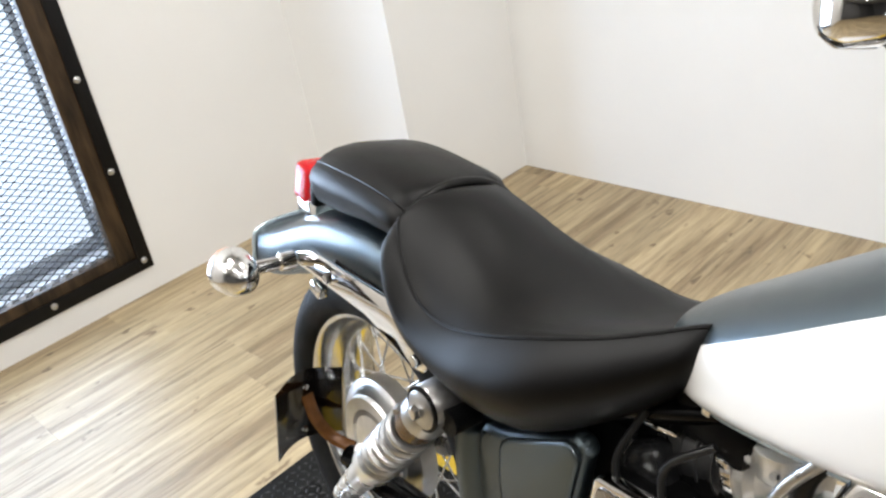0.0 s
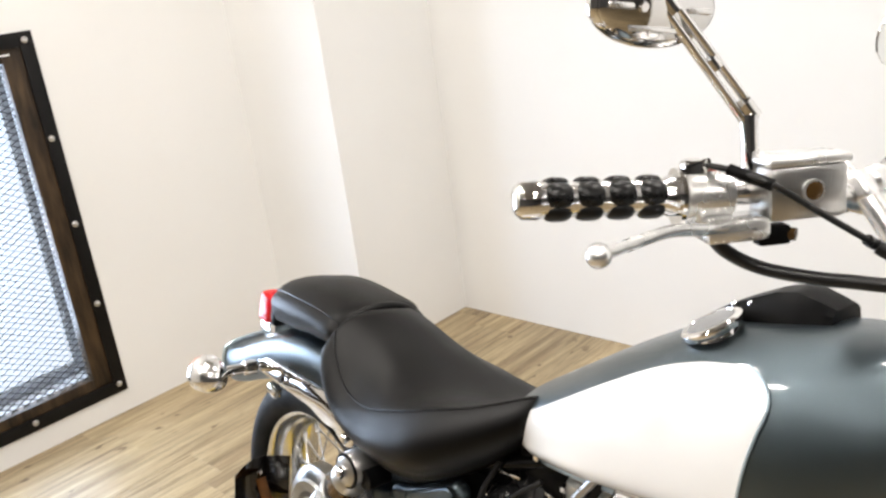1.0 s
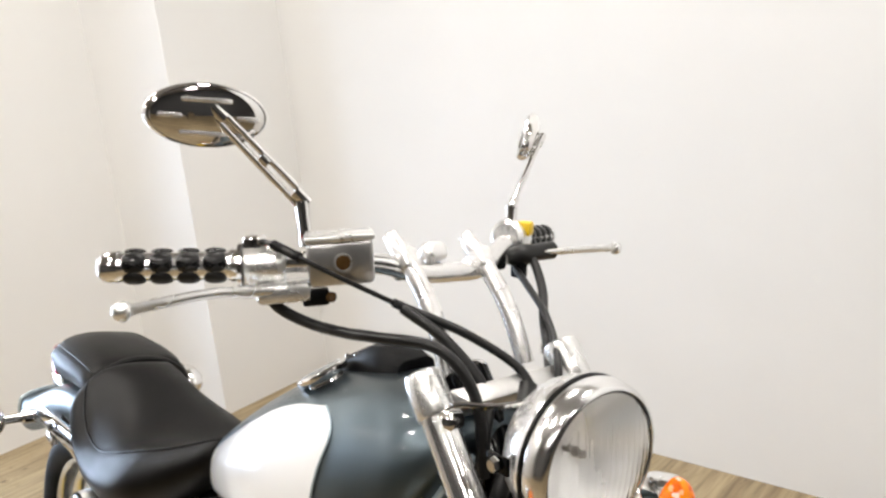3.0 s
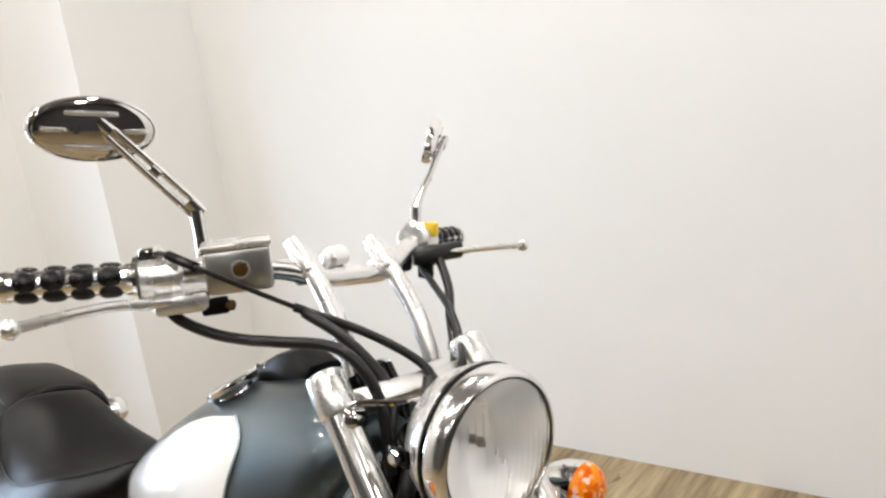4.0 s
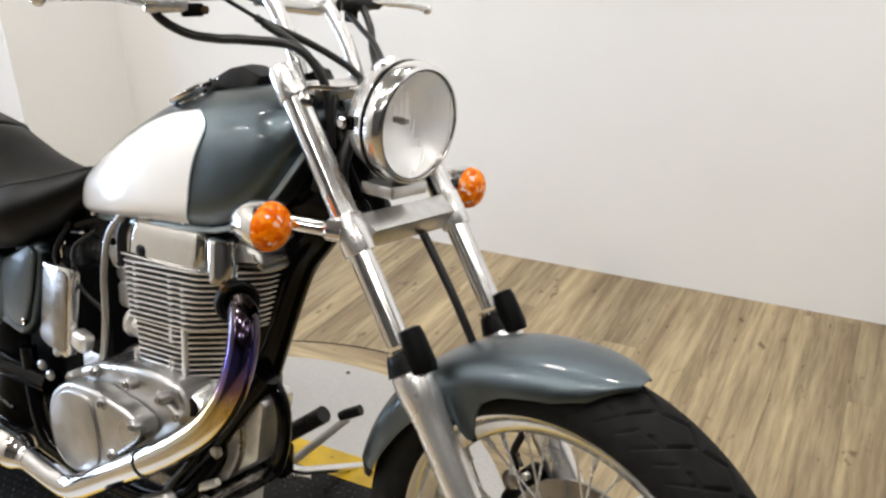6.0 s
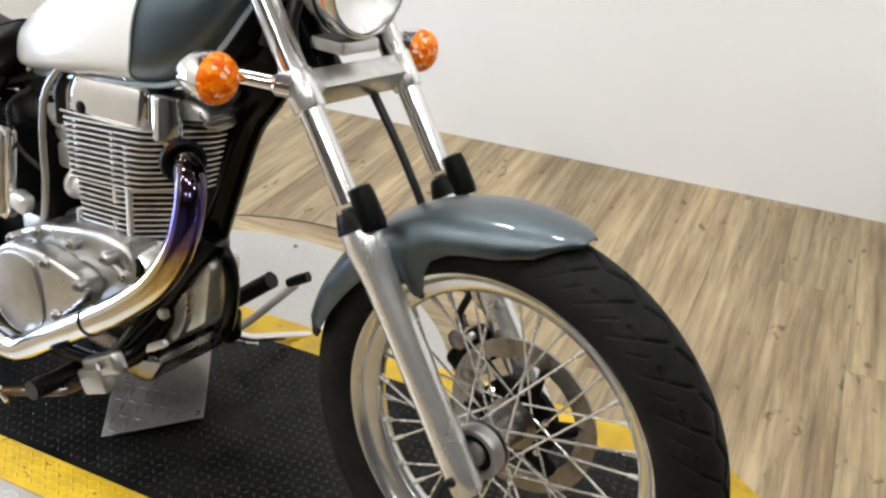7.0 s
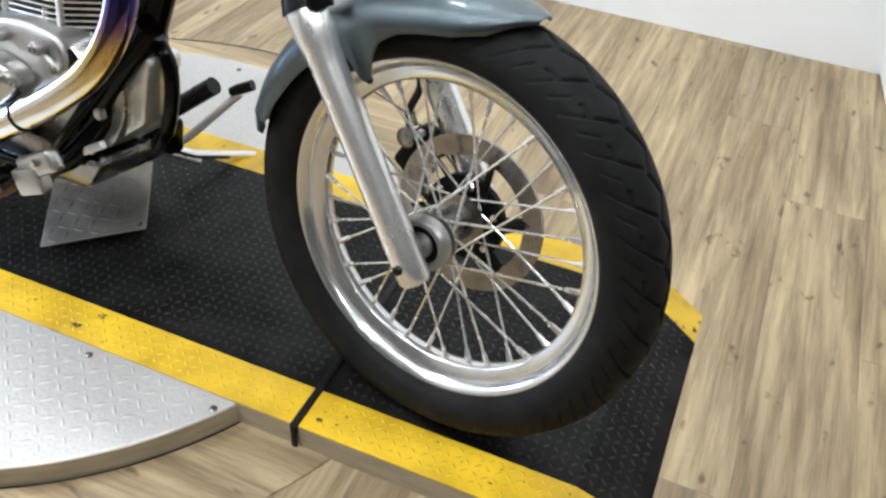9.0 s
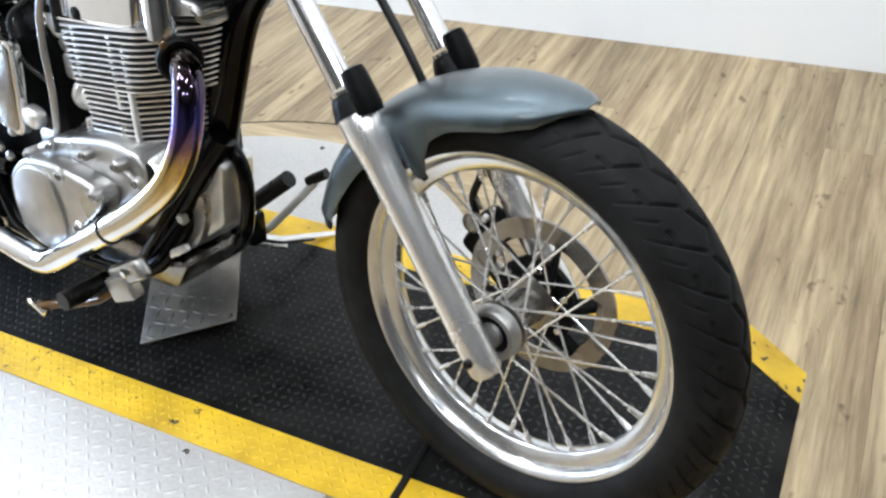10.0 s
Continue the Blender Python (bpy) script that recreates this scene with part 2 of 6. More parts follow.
SEAM = mat("pale_blue_paint", (0.42, 0.52, 0.58), 0.25, 0.4, 0.05, 8, coat=1.0)
BLUED = heat_blued()
AMBER = prismatic("amber_lens", [(0.72, 0.105, 0.0003), (0.90, 0.185, 0.0005), (0.98, 0.290, 0.002)], 150)
REDLENS = glass("red_lens", (0.75, 0.015, 0.02), 0.08, 0.5, 1.45, 0.25, 220)
CLEAR = fluted(glass("clear_lens", (1, 1, 1), 0.01, 1.0, 1.36))
REFLECTOR = mat("silvered_reflector", (0.93, 0.93, 0.92), 0.27, 0.50, 0.08, 30, 0.60, 34, 0.06, stretch=(1, 1, 0.35))
RIMCHROME = mat("rim_chrome", (0.68, 0.685, 0.69), 0.19, 0.90, 0.04, 40, rvar=0.04)
STAINLESS = mat("stainless_spoke", (0.82, 0.815, 0.80), 0.24, 0.85, 0.06, 60, 0.05, 400)
MIRROR = mat("mirror_glass", (0.85, 0.86, 0.86), 0.015, 1.0, 0.01, 5, rvar=0.005)
# the brown reflection on the plate holder's arm, put in as base colour
BROWNSHEEN = mat("brown_reflection_tint", (0.13, 0.052, 0.014), 0.25, 0.3, 0.3, 40)
GOLD = mat("amber_sight_glass", (0.085, 0.045, 0.014), 0.2, 0.3, 0.2, 60)
YELLOW_TAG = mat("yellow_sticker", (0.80, 0.52, 0.02), 0.4, 0, 0.05, 30)
RED_TAG = mat("red_switch", (0.6, 0.04, 0.02), 0.4, 0, 0.05, 30)
WALL = mat("white_wall_paint", (0.80, 0.80, 0.79), 0.55, 0.0, 0.025, 1.3, 0.10, 220, 0.05)
# colour of the unseen walls, darkened in place of a dim, distant room
FARWALL = mat("darkened_far_wall", (0.055, 0.054, 0.053), 0.6, 0.0, 0.06, 1.3, 0.10, 220, 0.05)
# ceiling out of view, darkened to weaken bounce light and deepen chrome reflections
CEIL = mat("dimmed_ceiling_paint", (0.25, 0.235, 0.215), 0.8, 0, 0.05, 2)
OAK = plank_vinyl()
EDGING = mat("pale_vinyl_edging", (0.36, 0.30, 0.215), 0.42, 0.0, 0.16, 14, 0.05, 300, 0.06, stretch=(1, 1, 6))
TREAD = mat("bare_alloy_tread_plate", (0.50, 0.49, 0.475), 0.46, 0.60, 0.08, 150, 0.2, 160, 0.07)
# darker, blotchier TREAD: the shade under the engine is in its colour
SHADEDPLATE = mat("shaded_worn_plate", (0.32, 0.30, 0.27), 0.40, 0.7, 0.30, 14, 0.2, 120, 0.07)
FORKCHROME = mat("fork_tube_chrome", (0.80, 0.795, 0.79), 0.17, 1.0, 0.03, 40, 0.01, 500, 0.02)
SOFTCHROME = mat("hazed_chrome", (0.84, 0.835, 0.83), 0.27, 0.84, 0.03, 40, 0.015, 500, 0.015)
GLOSSBLACK = mat("gloss_black_plate", (0.004, 0.003, 0.0025), 0.09, 0.0, 0.2, 20, spec=0.6)
BLACKPLATE = mat("black_painted_tread_plate", (0.0028, 0.0027, 0.0027), 0.34, 0.0, 0.5, 12, 0.2, 160, 0.10, col2=(0.0085, 0.0082, 0.0079), spec=0.11)
YELLOW = specks(mat("yellow_safety_paint", (0.50, 0.315, 0.010), 0.42, 0.0, 0.22, 9, 0.15, 160, 0.1, col2=(0.64, 0.42, 0.014)), (0.03, 0.025, 0.015), 55)
BLACKLOZ = mat("rubbed_black_paint", (0.0035, 0.0035, 0.0037), 0.30, 0.0, 0.5, 30, 0.2, 160, 0.10, col2=(0.020, 0.0196, 0.019), spec=0.22)
STEEL = mat("black_steel_angle", (0.004, 0.0036, 0.0036), 0.40, 0.0, 0.4, 12, 0.15, 120, spec=0.18)
BOLT = mat("zinc_bolt", (0.55, 0.55, 0.54), 0.32, 1.0, 0.1, 60)
WOOD = mat("dark_stained_wood", (0.007, 0.0045, 0.0025), 0.5, 0.0, 0.5, 7, 0.4, 60, 0.1, stretch=(5, 5, 0.9), spec=0.25, col2=(0.0468, 0.0286, 0.0143))
REVEAL = mat("white_window_reveal", (0.80, 0.81, 0.83), 0.6, 0, 0.03, 3)
GREYFRAME = mat("grey_window_frame", (0.20, 0.20, 0.20), 0.45, 0, 0.1, 20)
DAY = glow("overcast_daylight", (0.78, 0.88, 1.0), 1.35)
LAMPGLOW = glow("lamp_diffuser", (1.0, 0.97, 0.93), 14.0)
PAINTWHITE = mat("white_lamp_housing", (0.75, 0.75, 0.74), 0.4, 0, 0.02, 20)

# ---- shapes ----


def part(name, bm, material, parent, label="", m=None, smooth=True, angle=40):
    """Links a bmesh as one mesh object under a thing or a part."""
    if m is not None:
        bm.transform(m)
    bmesh.ops.recalc_face_normals(bm, faces=bm.faces)
    me = bpy.data.meshes.new(name)
    bm.to_mesh(me)
    bm.free()
    me.materials.append(material)
    if smooth:
        me.polygons.foreach_set("use_smooth", [True] * len(me.polygons))
        me.set_sharp_from_angle(angle=radians(angle))
    ob = new(name, me)
    ob.parent = parent
    if label:
        ob["label"] = label
    return ob


def thing(name, m, label, category, group="", kind=""):
    return tagged(set_pose(new(name), m), label, category, group, kind)


def set_pose(ob, m):
    ob.matrix_basis = m
    return ob


def share(src, m, parent, name=None):
    """Another object on the same mesh."""
    ob = new(name or src.name.split(".")[0], src.data)
    ob.parent = parent
    ob.matrix_basis = m
    return ob


def V(*a):
    return Vector(a)


def spline(pts, n=6):
    """A smooth line through the points."""
    p = [Vector(q) for q in pts]
    p = [2 * p[0] - p[1]] + p + [2 * p[-1] - p[-2]]
    out = []
    for i in range(1, len(p) - 2):
        for k in range(n):
            t = k / n
            a, b, c, d = p[i - 1], p[i], p[i + 1], p[i + 2]
            out.append(0.5 * ((2 * b) + (c - a) * t + (2 * a - 5 * b + 4 * c - d) * t * t + (3 * b - a - 3 * c + d) * t ** 3))
    out.append(p[-2])
    return out


def ring_loft(bm, rings, closed=True, caps=True, wrap=False):
    rows = [[bm.verts.new(q) for q in r] for r in rings]
    n = len(rows[0])
    pairs = list(zip(rows, rows[1:])) + ([(rows[-1], rows[0])] if wrap else [])
    for a, b in pairs:
        for i in range(n if closed else n - 1):
            j = (i + 1) % n
            bm.faces.new((a[i], a[j], b[j], b[i]))
    if caps and closed and not wrap:
        bm.faces.new(rows[0][::-1])
        bm.faces.new(rows[-1])
    return bm


def tube(pts, r, n=12, bm=None, caps=True, squash=1.0):
    """A pipe along the points; r is a number or a list."""
    bm = bm or bmesh.new()
    pts = [Vector(p) for p in pts]
    rs = r if isinstance(r, (list, tuple)) else [r] * len(pts)
    d = (pts[1] - pts[0]).normalized()
    side = d.orthogonal().normalized()
    rings = []
    for i, p in enumerate(pts):
        t = (pts[min(i + 1, len(pts) - 1)] - pts[max(i - 1, 0)]).normalized()
        side = (side - t * side.dot(t)).normalized()
        up = t.cross(side)
        rings.append([p + rs[i] * (math.cos(k * math.tau / n) * side + squash * math.sin(k * math.tau / n) * up) for k in range(n)])
    return ring_loft(bm, rings, caps=caps)


def lathe(profile, centre=(0, 0, 0), axis=(0, 1, 0), n=32, bm=None, loop=False, a0=0.0, a1=math.tau):
    """Turns (radius, along) pairs round an axis."""
    bm = bm or bmesh.new()
    ax = Vector(axis).normalized()
    s = ax.orthogonal().normalized()
    u = ax.cross(s)
    c = Vector(centre)
    rings = []
    for r, h in profile:
        rings.append([c + ax * h + max(r, 1e-5) * (math.cos(k * math.tau / n) * s + math.sin(k * math.tau / n) * u) for k in range(n)])
    return ring_loft(bm, rings, caps=not loop, wrap=loop)


def rbox(size, bevel=0.003, m=None, bm=None, seg=2):
    """A box with rounded edges, middle at the origin of m."""
    b = bmesh.new()
    bmesh.ops.create_cube(b, size=1.0, matrix=Matrix.Diagonal((*size, 1)))
    if bevel:
        bmesh.ops.bevel(b, geom=b.edges[:], offset=bevel, segments=seg, affect="EDGES", profile=0.5)
    if m is not None:
        b.transform(m)
    if bm is None:
        return b
    me = bpy.data.meshes.new("tmp")
    b.to_mesh(me)
    b.free()
    bm.from_mesh(me)
    bpy.data.meshes.remove(me)
    return bm


def prism(poly, y0, y1, bevel=0.004, m=None, seg=2):
    """A plate with an (x, z) outline between two y."""
    b = bmesh.new()
    lo = [b.verts.new((x, y0, z)) for x, z in poly]
    hi = [b.verts.new((x, y1, z)) for x, z in poly]
    n = len(poly)
    b.faces.new(lo)
    b.faces.new(hi[::-1])
    for i in range(n):
        b.faces.new((lo[i], hi[i], hi[(i + 1) % n], lo[(i + 1) % n]))
    bmesh.ops.recalc_face_normals(b, faces=b.faces)
    if bevel:
        bmesh.ops.bevel(b, geom=b.edges[:], offset=bevel, segments=seg, affect="EDGES", profile=0.5)
    if m is not None:
        b.transform(m)
    return b


def rounded(poly, r=0.02, n=4):
    """Rounds the corners of an outline."""
    out = []
    k = len(poly)
    for i in range(k):
        a, b, c = Vector(poly[i - 1]), Vector(poly[i]), Vector(poly[(i + 1) % k])
        u, w = (a - b), (c - b)
        q = min(r, u.length * 0.45, w.length * 0.45)
        p0, p1 = b + u.normalized() * q, b + w.normalized() * q
        for j in range(n + 1):
            t = j / n
            out.append(tuple((1 - t) ** 2 * p0 + 2 * t * (1 - t) * b + t * t * p1))
    return out


def bolt_head(centre, axis, r=0.006, h=0.005, bm=None):
    return lathe([(r, 0), (r, h * 0.7), (r * 0.75, h), (0, h)], centre, axis, 6, bm)

# ---- the room ----


def block(name, u0, u1, v0, v1, z0, z1, material, label, category, bevel=0.0):
    b = rbox((u1 - u0, v1 - v0, z1 - z0), bevel, pose((u0 + u1) / 2, (v0 + v1) / 2, (z0 + z1) / 2))
    ob = part(name, b, material, None, smooth=False)
    return tagged(set_pose(ob, ROOM), label, category, kind="structure")


WU, PU, WV, EU = -1.585, -1.082, 1.420, 2.125     # window wall, pillar face, long wall, end wall
FAR_U, BACK_V = 5.2, -4.2
WIN = (-1.05, 0.205, 0.083, 1.293)                 # window opening: v0, v1, z0, z1
WALL_T = 0.30

wall_window = bmesh.new()
for v0, v1, z0, z1 in ((BACK_V, WIN[0], 0, CEILING), (WIN[1], WV + 0.2, 0, CEILING), (WIN[0], WIN[1], 0, WIN[2]), (WIN[0], WIN[1], WIN[3], CEILING)):
    rbox((WALL_T, v1 - v0, z1 - z0), 0, pose(WU - WALL_T / 2, (v0 + v1) / 2, (z0 + z1) / 2), wall_window)
tagged(set_pose(part("wall_west", wall_window, WALL, None, smooth=False), ROOM), "plain warm white painted wall with a meshed window opening", "wall", kind="structure")
block("wall_pillar", WU - 0.01, PU, 0.902, WV + 0.01, 0, CEILING - 0.002, WALL, "boxed-out warm white painted corner of the wall", "wall")
block("wall_north", WU - WALL_T, FAR_U, WV, WV + 0.15, 0, CEILING, WALL, "long plain warm white painted wall behind the motorcycle", "wall")
END_TURN = ROOM @ Matrix.Translation((EU, WV, 0)) @ pose(0, 0, 0, 0, 0, 5.5)
for name, u0, u1, v0, v1, z0, z1, material, label, category in (
        ("wall_end", 0.0, 0.12, -1.30, 0.02, 0.012, CEILING - 0.002, WALL, "short white painted return wall with a dark gap at the floor", "wall"),
        # a solid black strip stands in for the shadow in the gap
        ("wall_end_gap", 0.006, 0.114, -1.294, 0.01, 0.0, 0.014, STEEL, "dark shadow gap under the return wall", "gap")):
    b = rbox((u1 - u0, v1 - v0, z1 - z0), 0, pose((u0 + u1) / 2, (v0 + v1) / 2, (z0 + z1) / 2))
    tagged(set_pose(part(name, b, material, None, smooth=False), END_TURN), label, category, kind="structure")
# two walls out of view close the room; their dark colour adds contrast
block("wall_east", FAR_U, FAR_U + 0.15, BACK_V, WV, 0, CEILING, FARWALL, "unseen far wall, coloured dark to deepen reflections", "wall")
block("wall_south", WU - WALL_T, FAR_U, BACK_V - 0.15, BACK_V, 0, CEILING, FARWALL, "unseen far wall, coloured dark to deepen reflections", "wall")
block("ceiling", WU - WALL_T, FAR_U, BACK_V, WV, CEILING, CEILING + 0.1, CEIL, "unseen ceiling of the showroom, toned grey to cut fill light", "ceiling")

# window: steel angle with bolts, stained wood inside it, expanded metal, then the glazing deep in the wall
win = tagged(thing("window_1", ROOM, "window behind black expanded metal in a bolted steel and wood surround", "window"), kind="structure")
wv0, wv1, wz0, wz1 = WIN


def bar_uvz(u0, u1, v0, v1, z0, z1, bevel=0.001):
    return rbox((u1 - u0, v1 - v0, z1 - z0), bevel, pose((u0 + u1) / 2, (v0 + v1) / 2, (z0 + z1) / 2))


for v0, v1, z0, z1 in ((wv1 - 0.038, wv1 + 0.004, wz0 - 0.004, wz1 + 0.004), (wv0 - 0.004, wv0 + 0.038, wz0 - 0.004, wz1 + 0.004), (wv0 + 0.038, wv1 - 0.038, wz0 - 0.004, wz0 + 0.040), (wv0 + 0.038, wv1 - 0.038, wz1 - 0.040, wz1 + 0.004)):
    part("steel_flange", bar_uvz(WU + 0.001, WU + 0.007, v0, v1, z0, z1), STEEL, win, "black steel angle")
for v0, v1, z0, z1 in ((wv1 - 0.098, wv1 - 0.001, wz0 + 0.001, wz1 - 0.001), (wv0 + 0.001, wv0 + 0.085, wz0 + 0.001, wz1 - 0.001)):
    part("wood_jamb", bar_uvz(WU - 0.045, WU, v0, v1, z0, z1, 0.001), WOOD, win, "dark stained wood")
for z0, z1 in ((wz0 + 0.001, wz0 + 0.075), (wz1 - 0.078, wz1 - 0.001)):
    part("wood_rail", bar_uvz(WU - 0.045, WU - 0.0005, wv0 + 0.086, wv1 - 0.099, z0, z1, 0.001), WOOD, win, "dark stained wood")
part("metal_strip", bar_uvz(WU - 0.002, WU + 0.004, wv0 + 0.1, wv1 - 0.075, wz1 - 0.060, wz1 - 0.054, 0.001), ALLOY, win, "thin bright metal strip")
first_bolt = None
for bz in (0.110, 0.409, 0.688, 0.969, 1.272):
    for bv in (wv1 - 0.022, wv0 + 0.022):
        if first_bolt is None:
            first_bolt = part("bolt", lathe([(0.010, 0), (0.010, 0.003), (0.007, 0.006), (0, 0.007)], (0, 0, 0), (1, 0, 0), 10), BOLT, win, "zinc bolt head")
            first_bolt.matrix_basis = pose(WU + 0.007, bv, bz)
        else:
            share(first_bolt, pose(WU + 0.007, bv, bz), win)
for bv in (-0.11, -0.40, -0.69):
    for bz in (wz0 + 0.024, wz1 - 0.022):
        share(first_bolt, pose(WU + 0.007, bv, bz), win)
mesh_v0, mesh_v1, mesh_z0, mesh_z1 = wv0 + 0.08, wv1 - 0.08, wz0 + 0.07, wz1 - 0.07
screen = bmesh.new()
DV, DZ = 0.040, 0.0210                             # expanded metal: one diamond across and up
slope = DZ / DV
span = mesh_v1 - mesh_v0
for sgn in (1, -1):
    k = -int(span * slope / DZ) - 2
    while k * DZ < (mesh_z1 - mesh_z0) + span * slope + DZ:
        z_at0 = mesh_z0 + k * DZ if sgn == 1 else mesh_z0 + k * DZ
        ends = []
        a, b = (0.0, z_at0), (span, z_at0 + sgn * slope * span)
        ta, tb = 0.0, 1.0
        dz = b[1] - a[1]
        t_lo, t_hi = sorted(((mesh_z0 - a[1]) / dz, (mesh_z1 - a[1]) / dz))
        ta, tb = max(0, t_lo), min(1, t_hi)
        if tb - ta > 0.002:
            p0 = V(WU - 0.024 + 0.001 * sgn, mesh_v0 + span * ta, a[1] + dz * ta)
            p1 = V(WU - 0.024 + 0.001 * sgn, mesh_v0 + span * tb, a[1] + dz * tb)
            tube([p0, p1], 0.0021, 4, screen, caps=False)
        k += 1
part("mesh_screen", screen, STEEL, win, "black expanded metal mesh", smooth=False)["kind"] = "stuff"
# lining of the opening and the glazing behind it
gu = WU - WALL_T + 0.03
part("reveal", bar_uvz(gu, WU - 0.047, wv1 - 0.012, wv1 - 0.002, wz0 + 0.012, wz1 - 0.012, 0), REVEAL, win, "white window reveal", smooth=False)
part("reveal", bar_uvz(gu, WU - 0.047, wv0 + 0.002, wv0 + 0.012, wz0 + 0.012, wz1 - 0.012, 0), REVEAL, win, "white window reveal", smooth=False)
part("window_sill", bar_uvz(gu, WU - 0.047, wv0 + 0.002, wv1 - 0.002, wz0 + 0.002, wz0 + 0.012, 0), REVEAL, win, "pale painted sill", smooth=False)
for v0, v1, z0, z1 in ((wv1 - 0.040, wv1 - 0.014, wz0 + 0.014, wz1 - 0.014), (wv0 + 0.014, wv0 + 0.040, wz0 + 0.014, wz1 - 0.014), (wv0 + 0.041, wv1 - 0.041, wz0 + 0.014, wz0 + 0.048), (wv0 + 0.041, wv1 - 0.041, wz1 - 0.040, wz1 - 0.014)):
    part("window_frame", bar_uvz(gu - 0.025, gu + 0.02, v0, v1, z0, z1, 0.003), GREYFRAME, win, "grey window frame")
sky_card = part("backdrop", bar_uvz(WU - 1.3, WU - 1.29, wv0 - 4.0, wv1 + 1.2, -0.4, 2.6, 0), DAY, None, smooth=False)
tagged(set_pose(sky_card, ROOM), "bright overcast daylight outside the window", "daylight", kind="structure")

# ceiling lamps
housing = bmesh.new()
lathe([(0.13, 0), (0.135, -0.02), (0.135, -0.085), (0.125, -0.09), (0.120, -0.088), (0.118, -0.03), (0.0, -0.03)], (0, 0, 0), (0, 0, 1), 28, housing)
for i, (lu, lv) in enumerate(LAMP_SPOTS):
    lm = ROOM @ pose(lu, lv, CEILING)
    if i == 0:
        lamp0 = thing("ceiling_lamp", lm, "round white surface-mounted ceiling lamp, lit warm", "lamp", "ceiling lamps")
        part("housing", housing, PAINTWHITE, lamp0)
        part("diffuser", lathe([(0.112, -0.032), (0.112, -0.036), (0, -0.038)], (0, 0, 0), (0, 0, 1), 28), LAMPGLOW, lamp0, "glowing diffuser")
    else:
        copy_thing(lamp0, lm)

# ---- turntable, runway and ramp ----
TC, TR = (0.606, -0.146), 0.657                     # turntable: middle and radius, in the room's u and v
RW = (-0.456, 0.180)                               # runway edges
BAND = 0.080                                       # yellow stripe
RAMP_U0, KINK_U, RAMP_U1 = 1.292, 1.722, 1.832


def lozenge_spots(inside, pitch, area, turn):
    """Middle and heading of each tread lozenge, turned crosswise in turn, wherever inside(u, v) holds."""
    c0, s0 = math.cos(turn), math.sin(turn)
    nu, nv = int((area[1] - area[0]) / pitch) + 2, int((area[3] - area[2]) / pitch) + 2
    mu, mv = (area[0] + area[1]) / 2, (area[2] + area[3]) / 2
    for i in range(-nu // 2, nu // 2 + 1):
        for j in range(-nv // 2, nv // 2 + 1):
            x, y = i * pitch, j * pitch
            u, v = mu + c0 * x - s0 * y, mv + s0 * x + c0 * y
            if inside(u, v):
                yield u, v, (math.pi / 4 if (i + j) % 2 else -math.pi / 4) + turn


LOZENGE_FACES = ((0, 1, 6), (1, 2, 7, 6), (2, 3, 7), (3, 4, 7), (4, 5, 6, 7), (5, 0, 6))


def lozenge_corners(size, rise):
    a, b = size[0] / 2, size[1] / 2
    return ((-a, 0, 0), (-a * 0.4, -b, 0), (a * 0.4, -b, 0), (a, 0, 0), (a * 0.4, b, 0), (-a * 0.4, b, 0), (-a * 0.45, 0, rise), (a * 0.45, 0, rise))


def tread(parent, material, label, inside, height, near=None, size=(0.030, 0.0085), pitch=0.034, area=(-0.3, 2.0, -0.9, 0.7), rise=0.0022, turn=0.0, m=None):
    """Raised tread lozenges: those where near(u, v) holds are pieces of their own, the rest one sheet."""
    corners = lozenge_corners(size, rise)
    piece = bpy.data.meshes.new("lozenge")
    piece.from_pydata(corners, [], LOZENGE_FACES)
    sheet = bpy.data.meshes.new("tread_relief")
    verts, faces, made = [], [], 0
    for u, v, a in lozenge_spots(inside, pitch, area, turn):
        ca, sa = math.cos(a), math.sin(a)
        if near is not None and near(u, v) and made < 300:
            ob = new("lozenge", piece)
            ob.parent, made = parent, made + 1
            ob.matrix_basis = pose(u, v, height(u, v), 0, 0, math.degrees(a))
            continue
        k = len(verts)
        for p, q, z in corners:
            uu, vv = u + ca * p - sa * q, v + sa * p + ca * q
            verts.append((uu, vv, height(uu, vv) + z))
        faces += [tuple(k + n for n in f) for f in LOZENGE_FACES]
    sheet.from_pydata(verts, [], faces)
    for me in (piece, sheet):
        me.polygons.foreach_set("use_smooth", [True] * len(me.polygons))
        me.materials.append(material)
    if m is not None:
        sheet.transform(m)
    ob = new("tread_relief", sheet)
    ob.parent, ob["label"], ob["kind"] = parent, label, "stuff"
    return ob


deck = thing("turntable", ROOM, "round silver tread-plate motorcycle turntable with a black runway across it", "turntable")
skirt = lathe([(TR - 0.03, 0.0), (TR, 0.0), (TR, DECK - 0.003), (TR - 0.002, DECK - 0.002), (TR - 0.03, DECK - 0.002)], (TC[0], TC[1], 0), (0, 0, 1), 128)
part("skirt", skirt, EDGING, deck, "pale wood-print vinyl edging")
part("foot_gap", lathe([(TR, 0.0), (TR + 0.0022, 0.0), (TR + 0.0022, 0.0024), (TR, 0.0030)], (TC[0], TC[1], 0), (0, 0, 1), 128, loop=True), STEEL, deck, "dark joint along the floor")
part("tread_plate", lathe([(TR - 0.0015, DECK - 0.006), (TR - 0.0015, DECK - 0.001), (TR - 0.004, DECK), (0, DECK)], (TC[0], TC[1], 0), (0, 0, 1), 128), TREAD, deck, "bare silver tread plate", angle=20)


